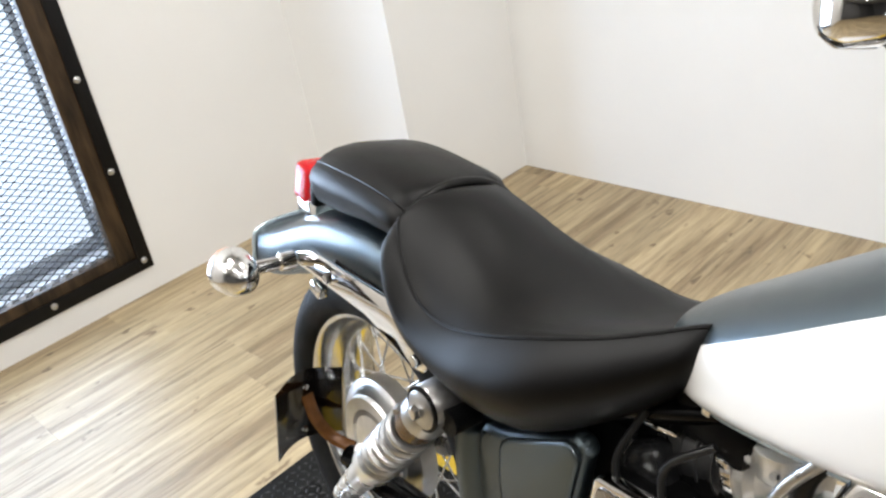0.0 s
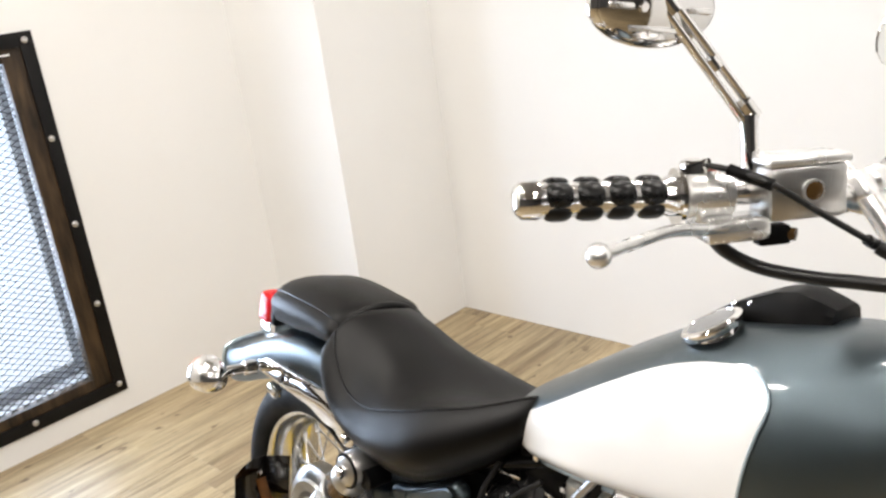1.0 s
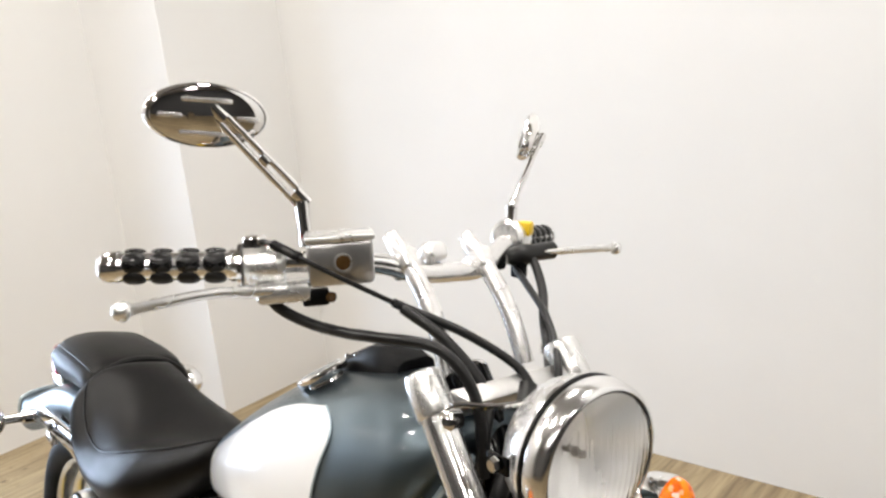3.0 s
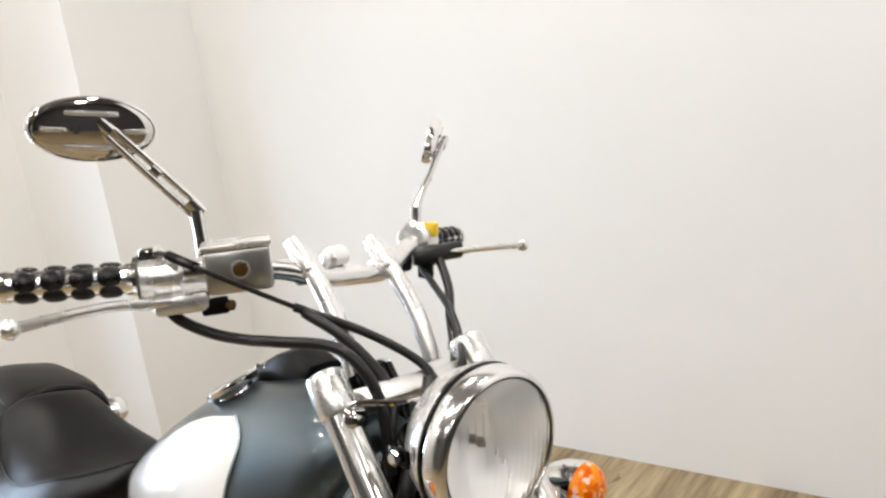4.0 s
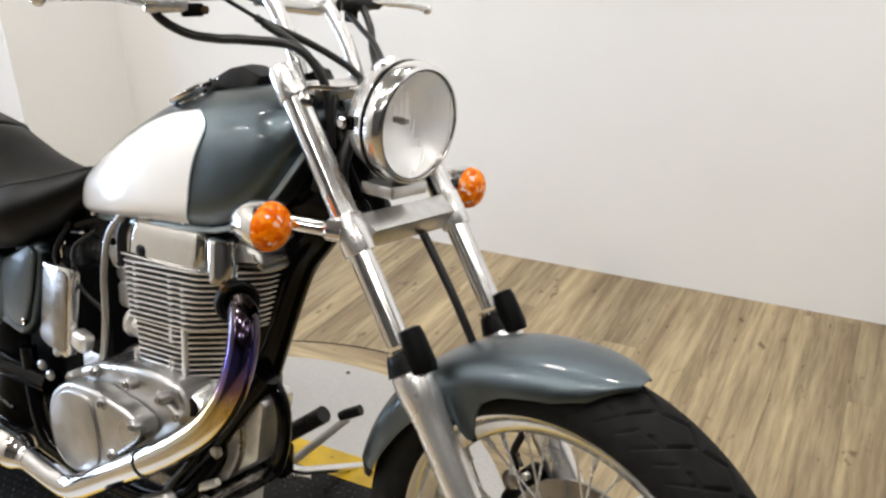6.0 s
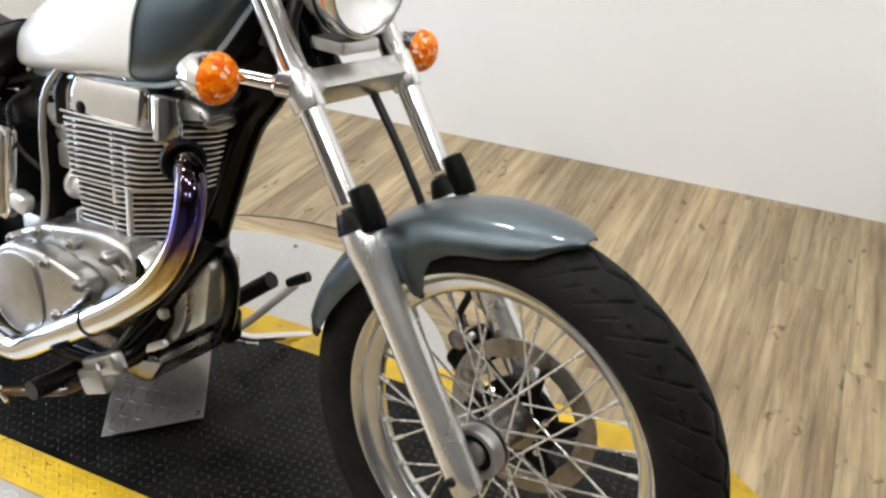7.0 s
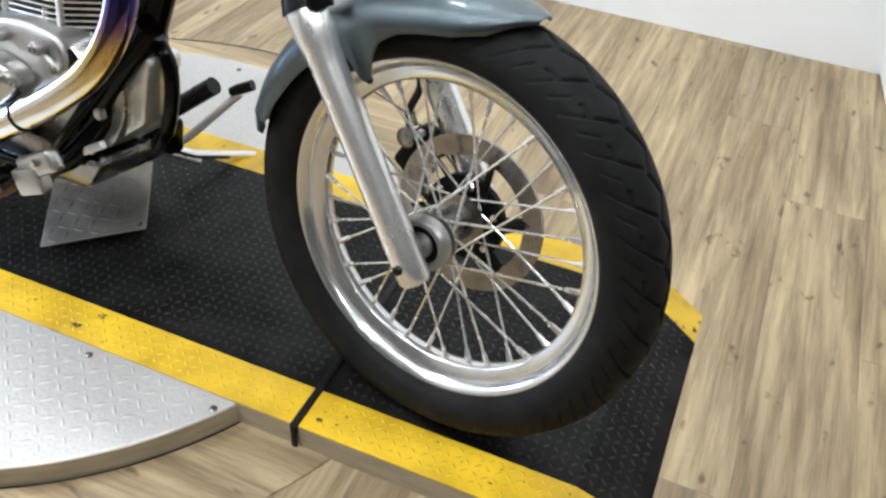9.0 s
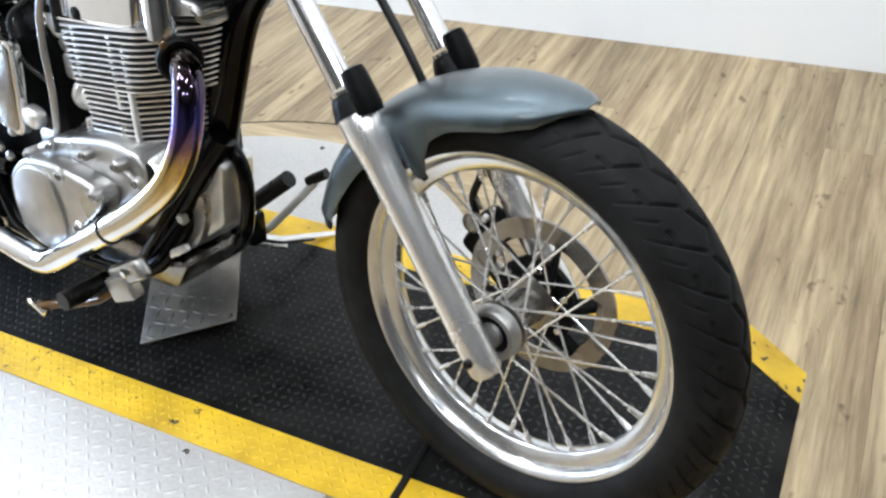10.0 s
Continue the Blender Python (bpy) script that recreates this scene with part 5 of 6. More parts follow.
part("rear_case", rbox((0.13, 0.15, 0.12), 0.02, pose(0.600, 0.0, 0.330)), CASTING, engine)
part("carburettor", lathe([(0.034, -0.05), (0.036, 0.0), (0.030, 0.02), (0.030, 0.06)], (0.690, -0.02, 0.560), (1, 0, 0.05), 24), CASTING, engine, "alloy carburettor")
part("carb_bowl", rbox((0.060, 0.055, 0.050), 0.010, pose(0.672, -0.030, 0.515)), CASTING, engine)
DUCT = mat("moulded_rubber", (0.012, 0.012, 0.0125), 0.30, 0.0, 0.2, 40, 0.08, 500, spec=0.45)
duct = part("intake_duct", tube(spline([(0.530, -0.020, 0.575), (0.575, -0.032, 0.582), (0.632, -0.030, 0.592)], 6), 0.040, 24), DUCT, engine, "black rubber intake duct")
for k in range(4):
    rp = V(0.566, -0.0295, 0.5805).lerp(V(0.622, -0.030, 0.590), k / 3)
    part("duct_rib", tube([rp, rp + V(0.0022, 0, 0.0004), rp + V(0.0050, 0, 0.0008), rp + V(0.0072, 0, 0.0012)], [0.0395, 0.0432, 0.0432, 0.0395], 28), DUCT, duct)
part("duct_clamp", tube([V(0.632, -0.030, 0.592), V(0.642, -0.029, 0.594)], 0.0425, 28), CHROME, duct, "bright band clamp")
part("clamp_screw", rbox((0.014, 0.010, 0.010), 0.002, pose(0.637, -0.070, 0.612)), CHROME, duct)
part("carb_body", lathe([(0.040, 0.0), (0.041, 0.012), (0.034, 0.020), (0.034, 0.045), (0.038, 0.050), (0.038, 0.060)], (0.645, -0.028, 0.595), (1, 0, 0.1), 28), CASTING, engine, "alloy carburettor mouth")
part("carb_top", lathe([(0.030, 0.0), (0.032, 0.006), (0.030, 0.030), (0.020, 0.036), (0, 0.036)], (0.680, -0.040, 0.618), (0, -0.15, 1), 24), CASTING, engine, "alloy carburettor top")
for cx, cz in ((0.664, 0.632), (0.690, 0.628)):
    part("carb_screw", bolt_head(V(cx, -0.070, cz), (0, -1, 0.3), 0.005, 0.006), CHROME, engine)
part("rubber_block", rbox((0.060, 0.040, 0.070), 0.012, pose(0.560, -0.075, 0.560, 0, -20, 0), seg=3), DUCT, engine, "moulded black rubber")
part("wire_clip", tube(spline([(0.545, -0.092, 0.600), (0.541, -0.097, 0.585), (0.538, -0.094, 0.566), (0.532, -0.090, 0.555)], 5), 0.0035, 8), CHROME, engine, "bright wire clip")
part("metal_strip", rbox((0.040, 0.004, 0.005), 0.001, pose(0.572, -0.082, 0.620, 0, -8, 0)), CHROME, engine, "bright metal strip")
part("casting_lug", rbox((0.040, 0.030, 0.036), 0.010, pose(0.622, -0.118, 0.434, 0, 15, 0), seg=3), CASTING, engine, "cast alloy lug")
part("inlet_casting", lathe([(0.030, 0.0), (0.034, 0.006), (0.034, 0.014), (0.028, 0.020), (0.028, 0.052)], (0.690, -0.050, 0.480), (1, 0, -0.25), 24), CASTING, engine, "cast alloy housing behind the cylinder")
for cx, cz in ((0.515, 0.332), (0.545, 0.390), (0.488, 0.345)):
    part("cover_bolt", lathe([(0.010, 0), (0.010, 0.006), (0.006, 0.009), (0, 0.009)], (cx, -0.120, cz), (0, -1, 0), 14), BOLT, engine, "dull zinc bolt")

# exhaust
port = part("exhaust_flange", lathe([(0.034, 0.0), (0.036, 0.006), (0.034, 0.014), (0.029, 0.016), (0.026, 0.010)], (0.992, -0.082, 0.600), V(0.85, -0.5, 0.05), 28), STEEL, bike, "exhaust flange at the port")
for a in (40, 220):
    part("flange_stud", bolt_head(V(0.996 - 0.015 * math.cos(radians(a)), -0.082 - 0.026 * math.cos(radians(a)), 0.600 + 0.040 * math.sin(radians(a))), (0.85, -0.5, 0), 0.007, 0.012), GOLD, port)
ex = spline([(0.990, -0.080, 0.600), (1.020, -0.098, 0.601), (1.054, -0.122, 0.588), (1.066, -0.140, 0.545), (1.058, -0.153, 0.492), (1.025, -0.167, 0.432), (0.970, -0.180, 0.380), (0.900, -0.192, 0.330), (0.800, -0.200, 0.265), (0.735, -0.203, 0.222), (0.700, -0.204, 0.206), (0.660, -0.204, 0.203), (0.560, -0.205, 0.212)], 6)
pipe = part("exhaust_pipe", tube(ex, [0.0225] * 8 + [0.0235] * (len(ex) - 8), 28), BLUED, bike, "chrome exhaust pipe blued by heat")
part("pipe_clamp", tube(spline([(0.902, -0.192, 0.3315), (0.898, -0.192, 0.3287), (0.894, -0.193, 0.3260)], 2), 0.0252, 24), SATIN, pipe, "dark pipe clamp")
sil = spline([(0.575, -0.205, 0.211), (0.550, -0.206, 0.212), (0.500, -0.207, 0.214), (0.40, -0.207, 0.216), (0.25, -0.206, 0.218), (0.10, -0.205, 0.220), (0.04, -0.205, 0.221)], 4)
part("silencer", tube(sil, [0.024, 0.024, 0.025, 0.026, 0.030, 0.034, 0.036] + [0.036] * (len(sil) - 11) + [0.036, 0.034, 0.031, 0.028], 28), CHROME, pipe, "long chrome silencer")

# foot control under the engine on the near side
pegm = part("footrest_bracket", rbox((0.095, 0.026, 0.040), 0.009, pose(0.897, -0.172, 0.238, 0, -30, 0), seg=3), SATINALLOY, bike, "alloy footrest bracket")
part("bracket_knuckle", rbox((0.054, 0.030, 0.046), 0.006, pose(0.880, -0.176, 0.204, 0, -22, 8), seg=2), SATINALLOY, pegm, "alloy footrest knuckle")
part("bracket_bolt", bolt_head(V(0.905, -0.186, 0.246), (0, -1, 0), 0.008, 0.006), CHROME, pegm)
part("footrest", tube([V(0.790, -0.150, 0.178), V(0.795, -0.200, 0.176), V(0.797, -0.245, 0.178)], [0.014, 0.017, 0.017], 16), GRIP, pegm, "black rubber footrest")
part("brake_pedal", tube(spline([(0.860, -0.165, 0.195), (0.800, -0.185, 0.150), (0.700, -0.200, 0.112), (0.655, -0.215, 0.100)], 5), [0.0085] * 15 + [0.009], 10, squash=0.6), GOLD, pegm, "brassy brake pedal arm")
part("pedal_pad", rbox((0.05, 0.018, 0.010), 0.003, pose(0.655, -0.215, 0.100, 0, 20, 0)), CHROME, pegm, "chrome pedal pad")

# frame tubes
fr = part("frame", tube(spline([(1.150, 0, 0.810), (1.088, 0, 0.715), (1.036, 0, 0.640), (0.974, 0, 0.472), (0.942, 0, 0.375), (0.905, 0, 0.290), (0.878, 0, 0.215)], 6), 0.031, 24, squash=0.75), BLACK, bike, "black tubular steel frame")
part("cradle_strut", tube(spline([(0.992, -0.020, 0.455), (0.955, -0.038, 0.395), (0.900, -0.050, 0.310), (0.850, -0.060, 0.235), (0.800, -0.070, 0.165)], 5), 0.025, 16), BLACK, fr)
part("gusset", prism(rounded([(1.030, 0.700), (1.140, 0.740), (1.155, 0.790), (1.090, 0.830), (1.000, 0.790)], 0.02), -0.028, 0.028, 0.008), BLACK, fr, "black frame gusset")
part("top_tube", tube([V(1.140, 0, 0.800), V(0.620, 0, 0.690), V(0.400, 0, 0.610)], 0.026, 16), BLACK, fr)
for side in (-1, 1):
    part("cradle_tube", tube(spline([(0.930, side * 0.020, 0.340), (0.890, side * 0.075, 0.235), (0.830, side * 0.095, 0.180), (0.700, side * 0.100, 0.150), (0.480, side * 0.100, 0.150), (0.420, side * 0.100, 0.210), (0.400, side * 0.100, 0.350)], 6), 0.0155, 14), BLACK, fr)
    part("seat_rail", tube(spline([(0.640, side * 0.06, 0.660), (0.420, side * 0.098, 0.590), (0.250, side * 0.105, 0.590), (0.0, side * 0.100, 0.610)], 5), 0.013, 12), BLACK, fr)
part("side_brace", tube(spline([(0.975, 0.0, 0.440), (1.008, 0.0, 0.400), (1.014, 0.0, 0.345), (0.990, 0.010, 0.270), (0.940, 0.035, 0.215)], 5), 0.013, 12), BLACK, fr)
part("inner_fairing", rbox((0.30, 0.14, 0.38), 0.02, pose(0.490, 0, 0.415)), SATIN, fr, "black battery box")
part("air_box", rbox((0.20, 0.18, 0.12), 0.03, pose(0.440, 0.0, 0.545)), SATIN, fr, "black air box")
part("coil", rbox((0.09, 0.05, 0.045), 0.010, pose(0.620, -0.050, 0.640, 0, 15, 0)), SATIN, fr, "black ignition coil")
part("coil_clip", rbox((0.010, 0.006, 0.014), 0.002, pose(0.622, -0.082, 0.668)), CHROME, fr, "bright metal clip")
for i, pts in enumerate(([(0.640, -0.09, 0.640), (0.600, -0.11, 0.600), (0.620, -0.115, 0.540), (0.660, -0.10, 0.500)], [(0.560, -0.09, 0.640), (0.545, -0.115, 0.580), (0.575, -0.12, 0.530)], [(1.050, -0.04, 0.760), (1.005, -0.06, 0.715), (1.030, -0.06, 0.690), (1.070, -0.04, 0.720)])):
    part("wiring", tube(spline(pts, 6), 0.0042, 10), HOSE, fr, "black wiring")
part("breather_hose", tube(spline([(0.750, -0.110, 0.698), (0.722, -0.120, 0.655), (0.709, -0.124, 0.590), (0.705, -0.124, 0.500), (0.690, -0.122, 0.430), (0.672, -0.118, 0.405)], 6), 0.0058, 12), SATINALLOY, bike, "silver breather hose")
part("rear_hose", tube(spline([(0.745, -0.085, 0.690), (0.732, -0.10, 0.660), (0.728, -0.10, 0.600)], 6), 0.009, 12), HOSE, bike, "black hose")

# side cover and chrome box
sc = part("side_cover", prism(rounded([(0.340, 0.500), (0.352, 0.532), (0.384, 0.536), (0.505, 0.596), (0.521, 0.586), (0.506, 0.510), (0.468, 0.410), (0.440, 0.392), (0.360, 0.402), (0.336, 0.440)], 0.016), -0.132, -0.104, 0.010, seg=3), SLATE, bike, "slate grey metallic side cover")
part("cover_panel", prism(rounded([(0.394, 0.538), (0.502, 0.593), (0.519, 0.580), (0.503, 0.510), (0.466, 0.416), (0.408, 0.420), (0.392, 0.470)], 0.018), -0.140, -0.1325, 0.006, seg=4), SLATE, sc, "raised panel of the cover")
part("cover_edge", tube(spline([(0.324, -0.116, 0.522), (0.325, -0.118, 0.500), (0.329, -0.120, 0.450), (0.334, -0.118, 0.400), (0.340, -0.112, 0.385)], 6), [0.010, 0.018, 0.0235] + [0.026] * 19 + [0.024, 0.020, 0.012], 24), SLATE, sc, "rounded rear edge of the cover")
part("cover_screw", bolt_head(V(0.470, -0.140, 0.436), (0, -1, 0), 0.007, 0.005), CHROME, sc)
part("chrome_box", prism(rounded([(0.534, 0.568), (0.614, 0.573), (0.625, 0.562), (0.600, 0.403), (0.588, 0.392), (0.515, 0.406), (0.507, 0.417)], 0.010), -0.134, -0.114, 0.004), CHROME, bike, "chrome covered electrics box")
part("box_plate", prism(rounded([(0.541, 0.560), (0.608, 0.564), (0.615, 0.556), (0.593, 0.410), (0.584, 0.402), (0.522, 0.413), (0.517, 0.422)], 0.008), -0.1365, -0.1342, 0.001), DISC, bike, "dull steel plate on the chrome box")
part("box_backing", rbox((0.086, 0.075, 0.145), 0.01, pose(0.574, -0.076, 0.492)), SATIN, bike, "black backing behind the chrome box")
# ---- rear end ----
rw = wheel("rear_wheel", "chrome wire-spoked rear wheel", RA, 0.298, 0.077, 0.2120, 0.058, 0.066, 0.052, Matrix(), 20, False)
part("brake_drum", lathe([(0.030, -0.074), (0.060, -0.076), (0.098, -0.068), (0.108, -0.058), (0.108, -0.030), (0.092, -0.022)], (0, 0, 0), (0, 1, 0), 48), SATINALLOY, rw, "alloy brake drum")
part("drum_ring", lathe([(0.086, -0.0705), (0.083, -0.0775), (0.076, -0.0755)], (0, 0, 0), (0, 1, 0), 48), CASTING, rw)
part("drum_arm", rbox((0.080, 0.006, 0.020), 0.002, pose(0.02, -0.080, -0.050, 0, 40, 0)), CHROME, rw, "chrome brake arm")
part("axle_nut", lathe([(0.016, -0.085), (0.016, -0.105), (0.010, -0.110), (0, -0.110)], (0, 0, 0), (0, 1, 0), 6), CHROME, rw, "chrome axle nut")
rf = bmesh.new()
rings = []
NS = 52
crown = spline([(0.360, 0, 0.500), (0.305, 0, 0.585), (0.225, 0, 0.645), (0.125, 0, 0.676), (0.030, 0, 0.680), (-0.070, 0, 0.663), (-0.150, 0, 0.634), (-0.205, 0, 0.610), (-0.245, 0, 0.596), (-0.264, 0, 0.598)], 6)
for i, p in enumerate(crown):
    t = i / (len(crown) - 1)
    tan = (crown[min(i + 1, len(crown) - 1)] - crown[max(i - 1, 0)]).normalized()
    nrm = V(tan.z, 0, -tan.x)
    if nrm.z < 0:
        nrm = -nrm
    w = 0.096 + 0.006 * max(0, (t - 0.7) / 0.3)
    sk = 0.050 - 0.012 * max(0, (t - 0.6) / 0.4)
    prof = [(-w, -0.034 - sk)] + [(w * math.copysign(abs(math.sin(radians(-90 + 15 * k))) ** 0.72, k - 6), -0.034 + 0.034 * abs(math.cos(radians(-90 + 15 * k))) ** 0.55) for k in range(13)] + [(w, -0.034 - sk)]
    inner = [(y * 0.97, r - 0.003) for y, r in prof][::-1]
    rings.append([p + V(0, y - 0.012, 0) + nrm * r for y, r in prof + inner])
ring_loft(rf, rings)
rear_guard = part("rear_mudguard", rf, SLATE, bike, "slate grey metallic rear mudguard", angle=50)
part("guard_lip", tube([r[k] for r in rings[-1:] for k in range(0, 15)], 0.0045, 8), SEAM, rear_guard, "rolled pale edge")
for side in (-1, 1):
    strut = part("mudguard_strut", prism(rounded([(-0.085, 0.612), (-0.031, 0.632), (0.062, 0.630), (0.200, 0.630), (0.236, 0.616), (0.262, 0.581), (0.250, 0.553), (0.221, 0.548), (0.185, 0.562), (0.113, 0.584), (-0.008, 0.592), (-0.073, 0.598)], 0.012), side * 0.118 - 0.018, side * 0.118 - 0.010, 0.003), CHROME, bike, "chrome mudguard strut")
    for bx, bz in ((0.215, 0.605), (0.238, 0.570), (0.030, 0.611)):
        part("strut_bolt", bolt_head(V(bx, side * 0.122 - 0.014 + (0.004 if side > 0 else -0.002) , bz), (0, side, 0), 0.009, 0.008), CHROME, strut)
    c = V(-0.105, side * 0.215 - 0.012, 0.605)
    ind = part("rear_indicator", lathe([(0.0, 0.062), (0.010, 0.060), (0.022, 0.050), (0.032, 0.030), (0.0355, 0.008), (0.0355, 0.0)], c, X, 32), FORKCHROME, bike, "chrome bullet rear indicator")
    part("lens", lathe([(0.0345, 0.0)] + [(0.0345 * math.sin(radians(90) * k / 8), -0.024 * math.cos(radians(90) * k / 8)) for k in range(8, -1, -1)], c, X, 32), AMBER, ind, "amber lens")
    s0 = V(-0.080, side * 0.125 - 0.012, 0.602)
    e = c + V(0.02, -side * 0.028, 0)
    part("stalk", tube([s0, s0.lerp(e, 0.35), s0.lerp(e, 0.4), e], [0.014, 0.014, 0.010, 0.010], 16), CHROME, ind, "chrome stalk")
    part("clip", rbox((0.030, 0.018, 0.022), 0.004, pose(-0.055, side * 0.100 - 0.012, 0.555, 0, 20, 0)), CHROME, ind)
tail = part("tail_lamp", rbox((0.050, 0.104, 0.066), 0.011, pose(-0.184, -0.008, 0.673, -6, 10, 0), seg=3), REDLENS, bike, "red tail lamp on a chrome base")
part("tail_base", rbox((0.062, 0.112, 0.040), 0.008, pose(-0.172, -0.005, 0.636, 0, 10, 0)), CHROME, tail, "chrome base")
part("tail_bezel", rbox((0.018, 0.108, 0.058), 0.006, pose(-0.150, -0.005, 0.666, 0, 10, 0)), SATIN, tail, "black mounting")
# shock absorbers
for side in (-1, 1):
    y = side * 0.155 - 0.012
    top, bot = V(0.318, y, 0.560), V(0.060, y, 0.268)
    d = (bot - top).normalized()
    sh = part("shock_absorber", tube([top + d * 0.020, bot - d * 0.03], 0.0165, 20), SATIN, bike, "chrome sprung rear shock absorber")
    part("shock_cap", tube([top + d * 0.012, top + d * 0.016, top + d * 0.030, top + d * 0.042, top + d * 0.046], [0.024, 0.0285, 0.0310, 0.0310, 0.027], 28), SATINALLOY, sh, "satin alloy top cap")
    part("shock_eye", lathe([(0.010, -0.022), (0.026, -0.022), (0.029, -0.018), (0.029, 0.018), (0.026, 0.022), (0.010, 0.022)], top, (0, 1, 0), 32), SATINALLOY, sh, "satin alloy mounting eye")
    part("shock_washer", lathe([(0.024, 0), (0.024, 0.004), (0.019, 0.007), (0, 0.007)], top + V(0, side * 0.021, 0), (0, side, 0), 28), SATINALLOY, sh, "domed washer")
    part("eye_ring", lathe([(0.0285, 0.0), (0.0285, 0.003), (0.0235, 0.0035), (0.0235, 0.0)], top + V(0, side * 0.0205, 0), (0, side, 0), 28, loop=True), SATIN, sh, "black rubber ring")
    part("shock_bolt", lathe([(0.0095, 0), (0.0095, 0.007), (0.007, 0.010), (0, 0.011)], top + V(0, side * 0.0275, 0), (0, side, 0), 6), CHROME, sh)
    part("shock_bush", lathe([(0.016, -0.02), (0.016, 0.02), (0.010, 0.024), (0, 0.024)], top + V(0.034, -0.008 * side, -0.006), (0, 1, 0), 20), SATIN, sh, "black rubber bush")
    coil = []
    s = d.orthogonal().normalized()
    u2 = d.cross(s)
    n_t, ln = 7, 0.140
    for k in range(n_t * 16 + 1):
        a = k * math.tau / 16
        coil.append(top + d * (0.074 + ln * k / (n_t * 16)) + 0.0275 * (math.cos(a) * s + math.sin(a) * u2))
    part("shock_sticker", tube([top + d * 0.045, top + d * 0.076], 0.0270, 24), GOLD, sh, "worn gold sticker")
    part("spring", tube(coil, 0.0063, 8), SATINALLOY, sh, "silver coil spring")
    part("shock_foot", tube([top + d * 0.210, top + d * 0.214, top + d * 0.240, top + d * 0.262, bot], [0.026, 0.032, 0.032, 0.025, 0.017], 20), ALLOY, sh, "alloy lower eye")
    arm = part("swing_arm", tube([V(0.470, side * 0.095, 0.290), V(0.120, side * 0.115, 0.285), V(0.010, side * 0.115 - 0.01, 0.290)], [0.024, 0.022, 0.018], 16), BLACK, bike, "black swing arm")
part("brake_rod", tube([V(0.42, -0.150, 0.240), V(0.060, -0.125, 0.255)], 0.004, 8), CHROME, bike, "chrome rear brake rod")
# side-mounted plate holder by the axle, hollow side to the front
ph = bmesh.new()
rings = []
for i in range(13):
    t = i / 12
    y = -0.097 - 0.120 * t
    bow = 0.045 * math.sin(math.pi * (0.15 + 0.75 * t))
    rings.append([V(-0.015 - bow, y, 0.418 + 0.006 * math.sin(math.pi * t)), V(-0.015 - bow - 0.003, y, 0.418), V(-0.038 - bow, y, 0.288), V(-0.035 - bow, y, 0.288)])
ring_loft(ph, rings)
holder = part("plate_holder", ph, GLOSSBLACK, bike, "glossy black side-mounted plate holder", angle=40)
part("holder_arm", tube(spline([(0.010, -0.115, 0.300), (-0.030, -0.130, 0.305), (-0.040, -0.150, 0.345), (-0.052, -0.155, 0.385)], 5), 0.010, 10, squash=0.4), BROWNSHEEN, holder, "arm coloured brown for a reflection")
for hy, hz_ in ((-0.160, 0.316), (-0.195, 0.316), (-0.150, 0.390)):
    part("holder_bolt", lathe([(0.006, 0), (0.005, 0.003), (0, 0.004)], (-0.066, hy, hz_), (1, 0, 0.2), 10), CHROME, holder)

# ---- handlebar and controls ----
BARP = [(0.830, -0.302, 1.0680), (0.882, -0.216, 1.069), (0.945, -0.110, 1.070), (0.967, -0.045, 1.064), (0.980, 0.005, 1.049), (0.980, 0.066, 1.043), (0.974, 0.112, 1.041), (0.957, 0.162, 1.056), (0.942, 0.196, 1.063), (0.905, 0.270, 1.056), (0.862, 0.365, 1.047)]
bar_ob = part("handlebar", tube(spline(BARP, 6), 0.0125, 20), FORKCHROME, bike, "chrome handlebar on curved risers")
for side, y0, foot_y in ((-1, -0.014, -0.014), (1, 0.110, 0.112)):
    drop = 0.0 if side < 0 else -0.012
    rp = spline([(0.950, y0, 1.092 + drop), (0.970, y0, 1.074 + drop), (0.998, y0, 1.049 + drop), (1.028, foot_y, 1.010 + drop), (1.050, foot_y, 0.968 + drop), (1.060, foot_y, 0.934)], 6)
    part("riser", tube(rp, [0.010] * 3 + [0.0117] * (len(rp) - 3), 20), SOFTCHROME, bar_ob, "polished curved riser")
    part("riser_clamp", rbox((0.038, 0.025, 0.030), 0.006, pose(0.976, y0, 1.062 + drop, 0, -40, 0), seg=3), SOFTCHROME, bar_ob, "polished bar clamp")
    part("riser_bolt", lathe([(0.012, 0), (0.012, 0.010), (0.008, 0.014), (0, 0.015)], (1.078, foot_y + 0.024, 0.948), (0, 0, 1), 12), CHROME, bar_ob)
part("lamp_pod", rbox((0.028, 0.034, 0.026), 0.0100, pose(0.972, 0.034, 1.069, 0, -30, 0), seg=4), SOFTCHROME, bar_ob, "small chrome indicator pod")


def along(p0, p1, t, off=(0, 0, 0)):
    return Vector(p0).lerp(Vector(p1), t) + Vector(off)


GRIP_TURN = 1.78


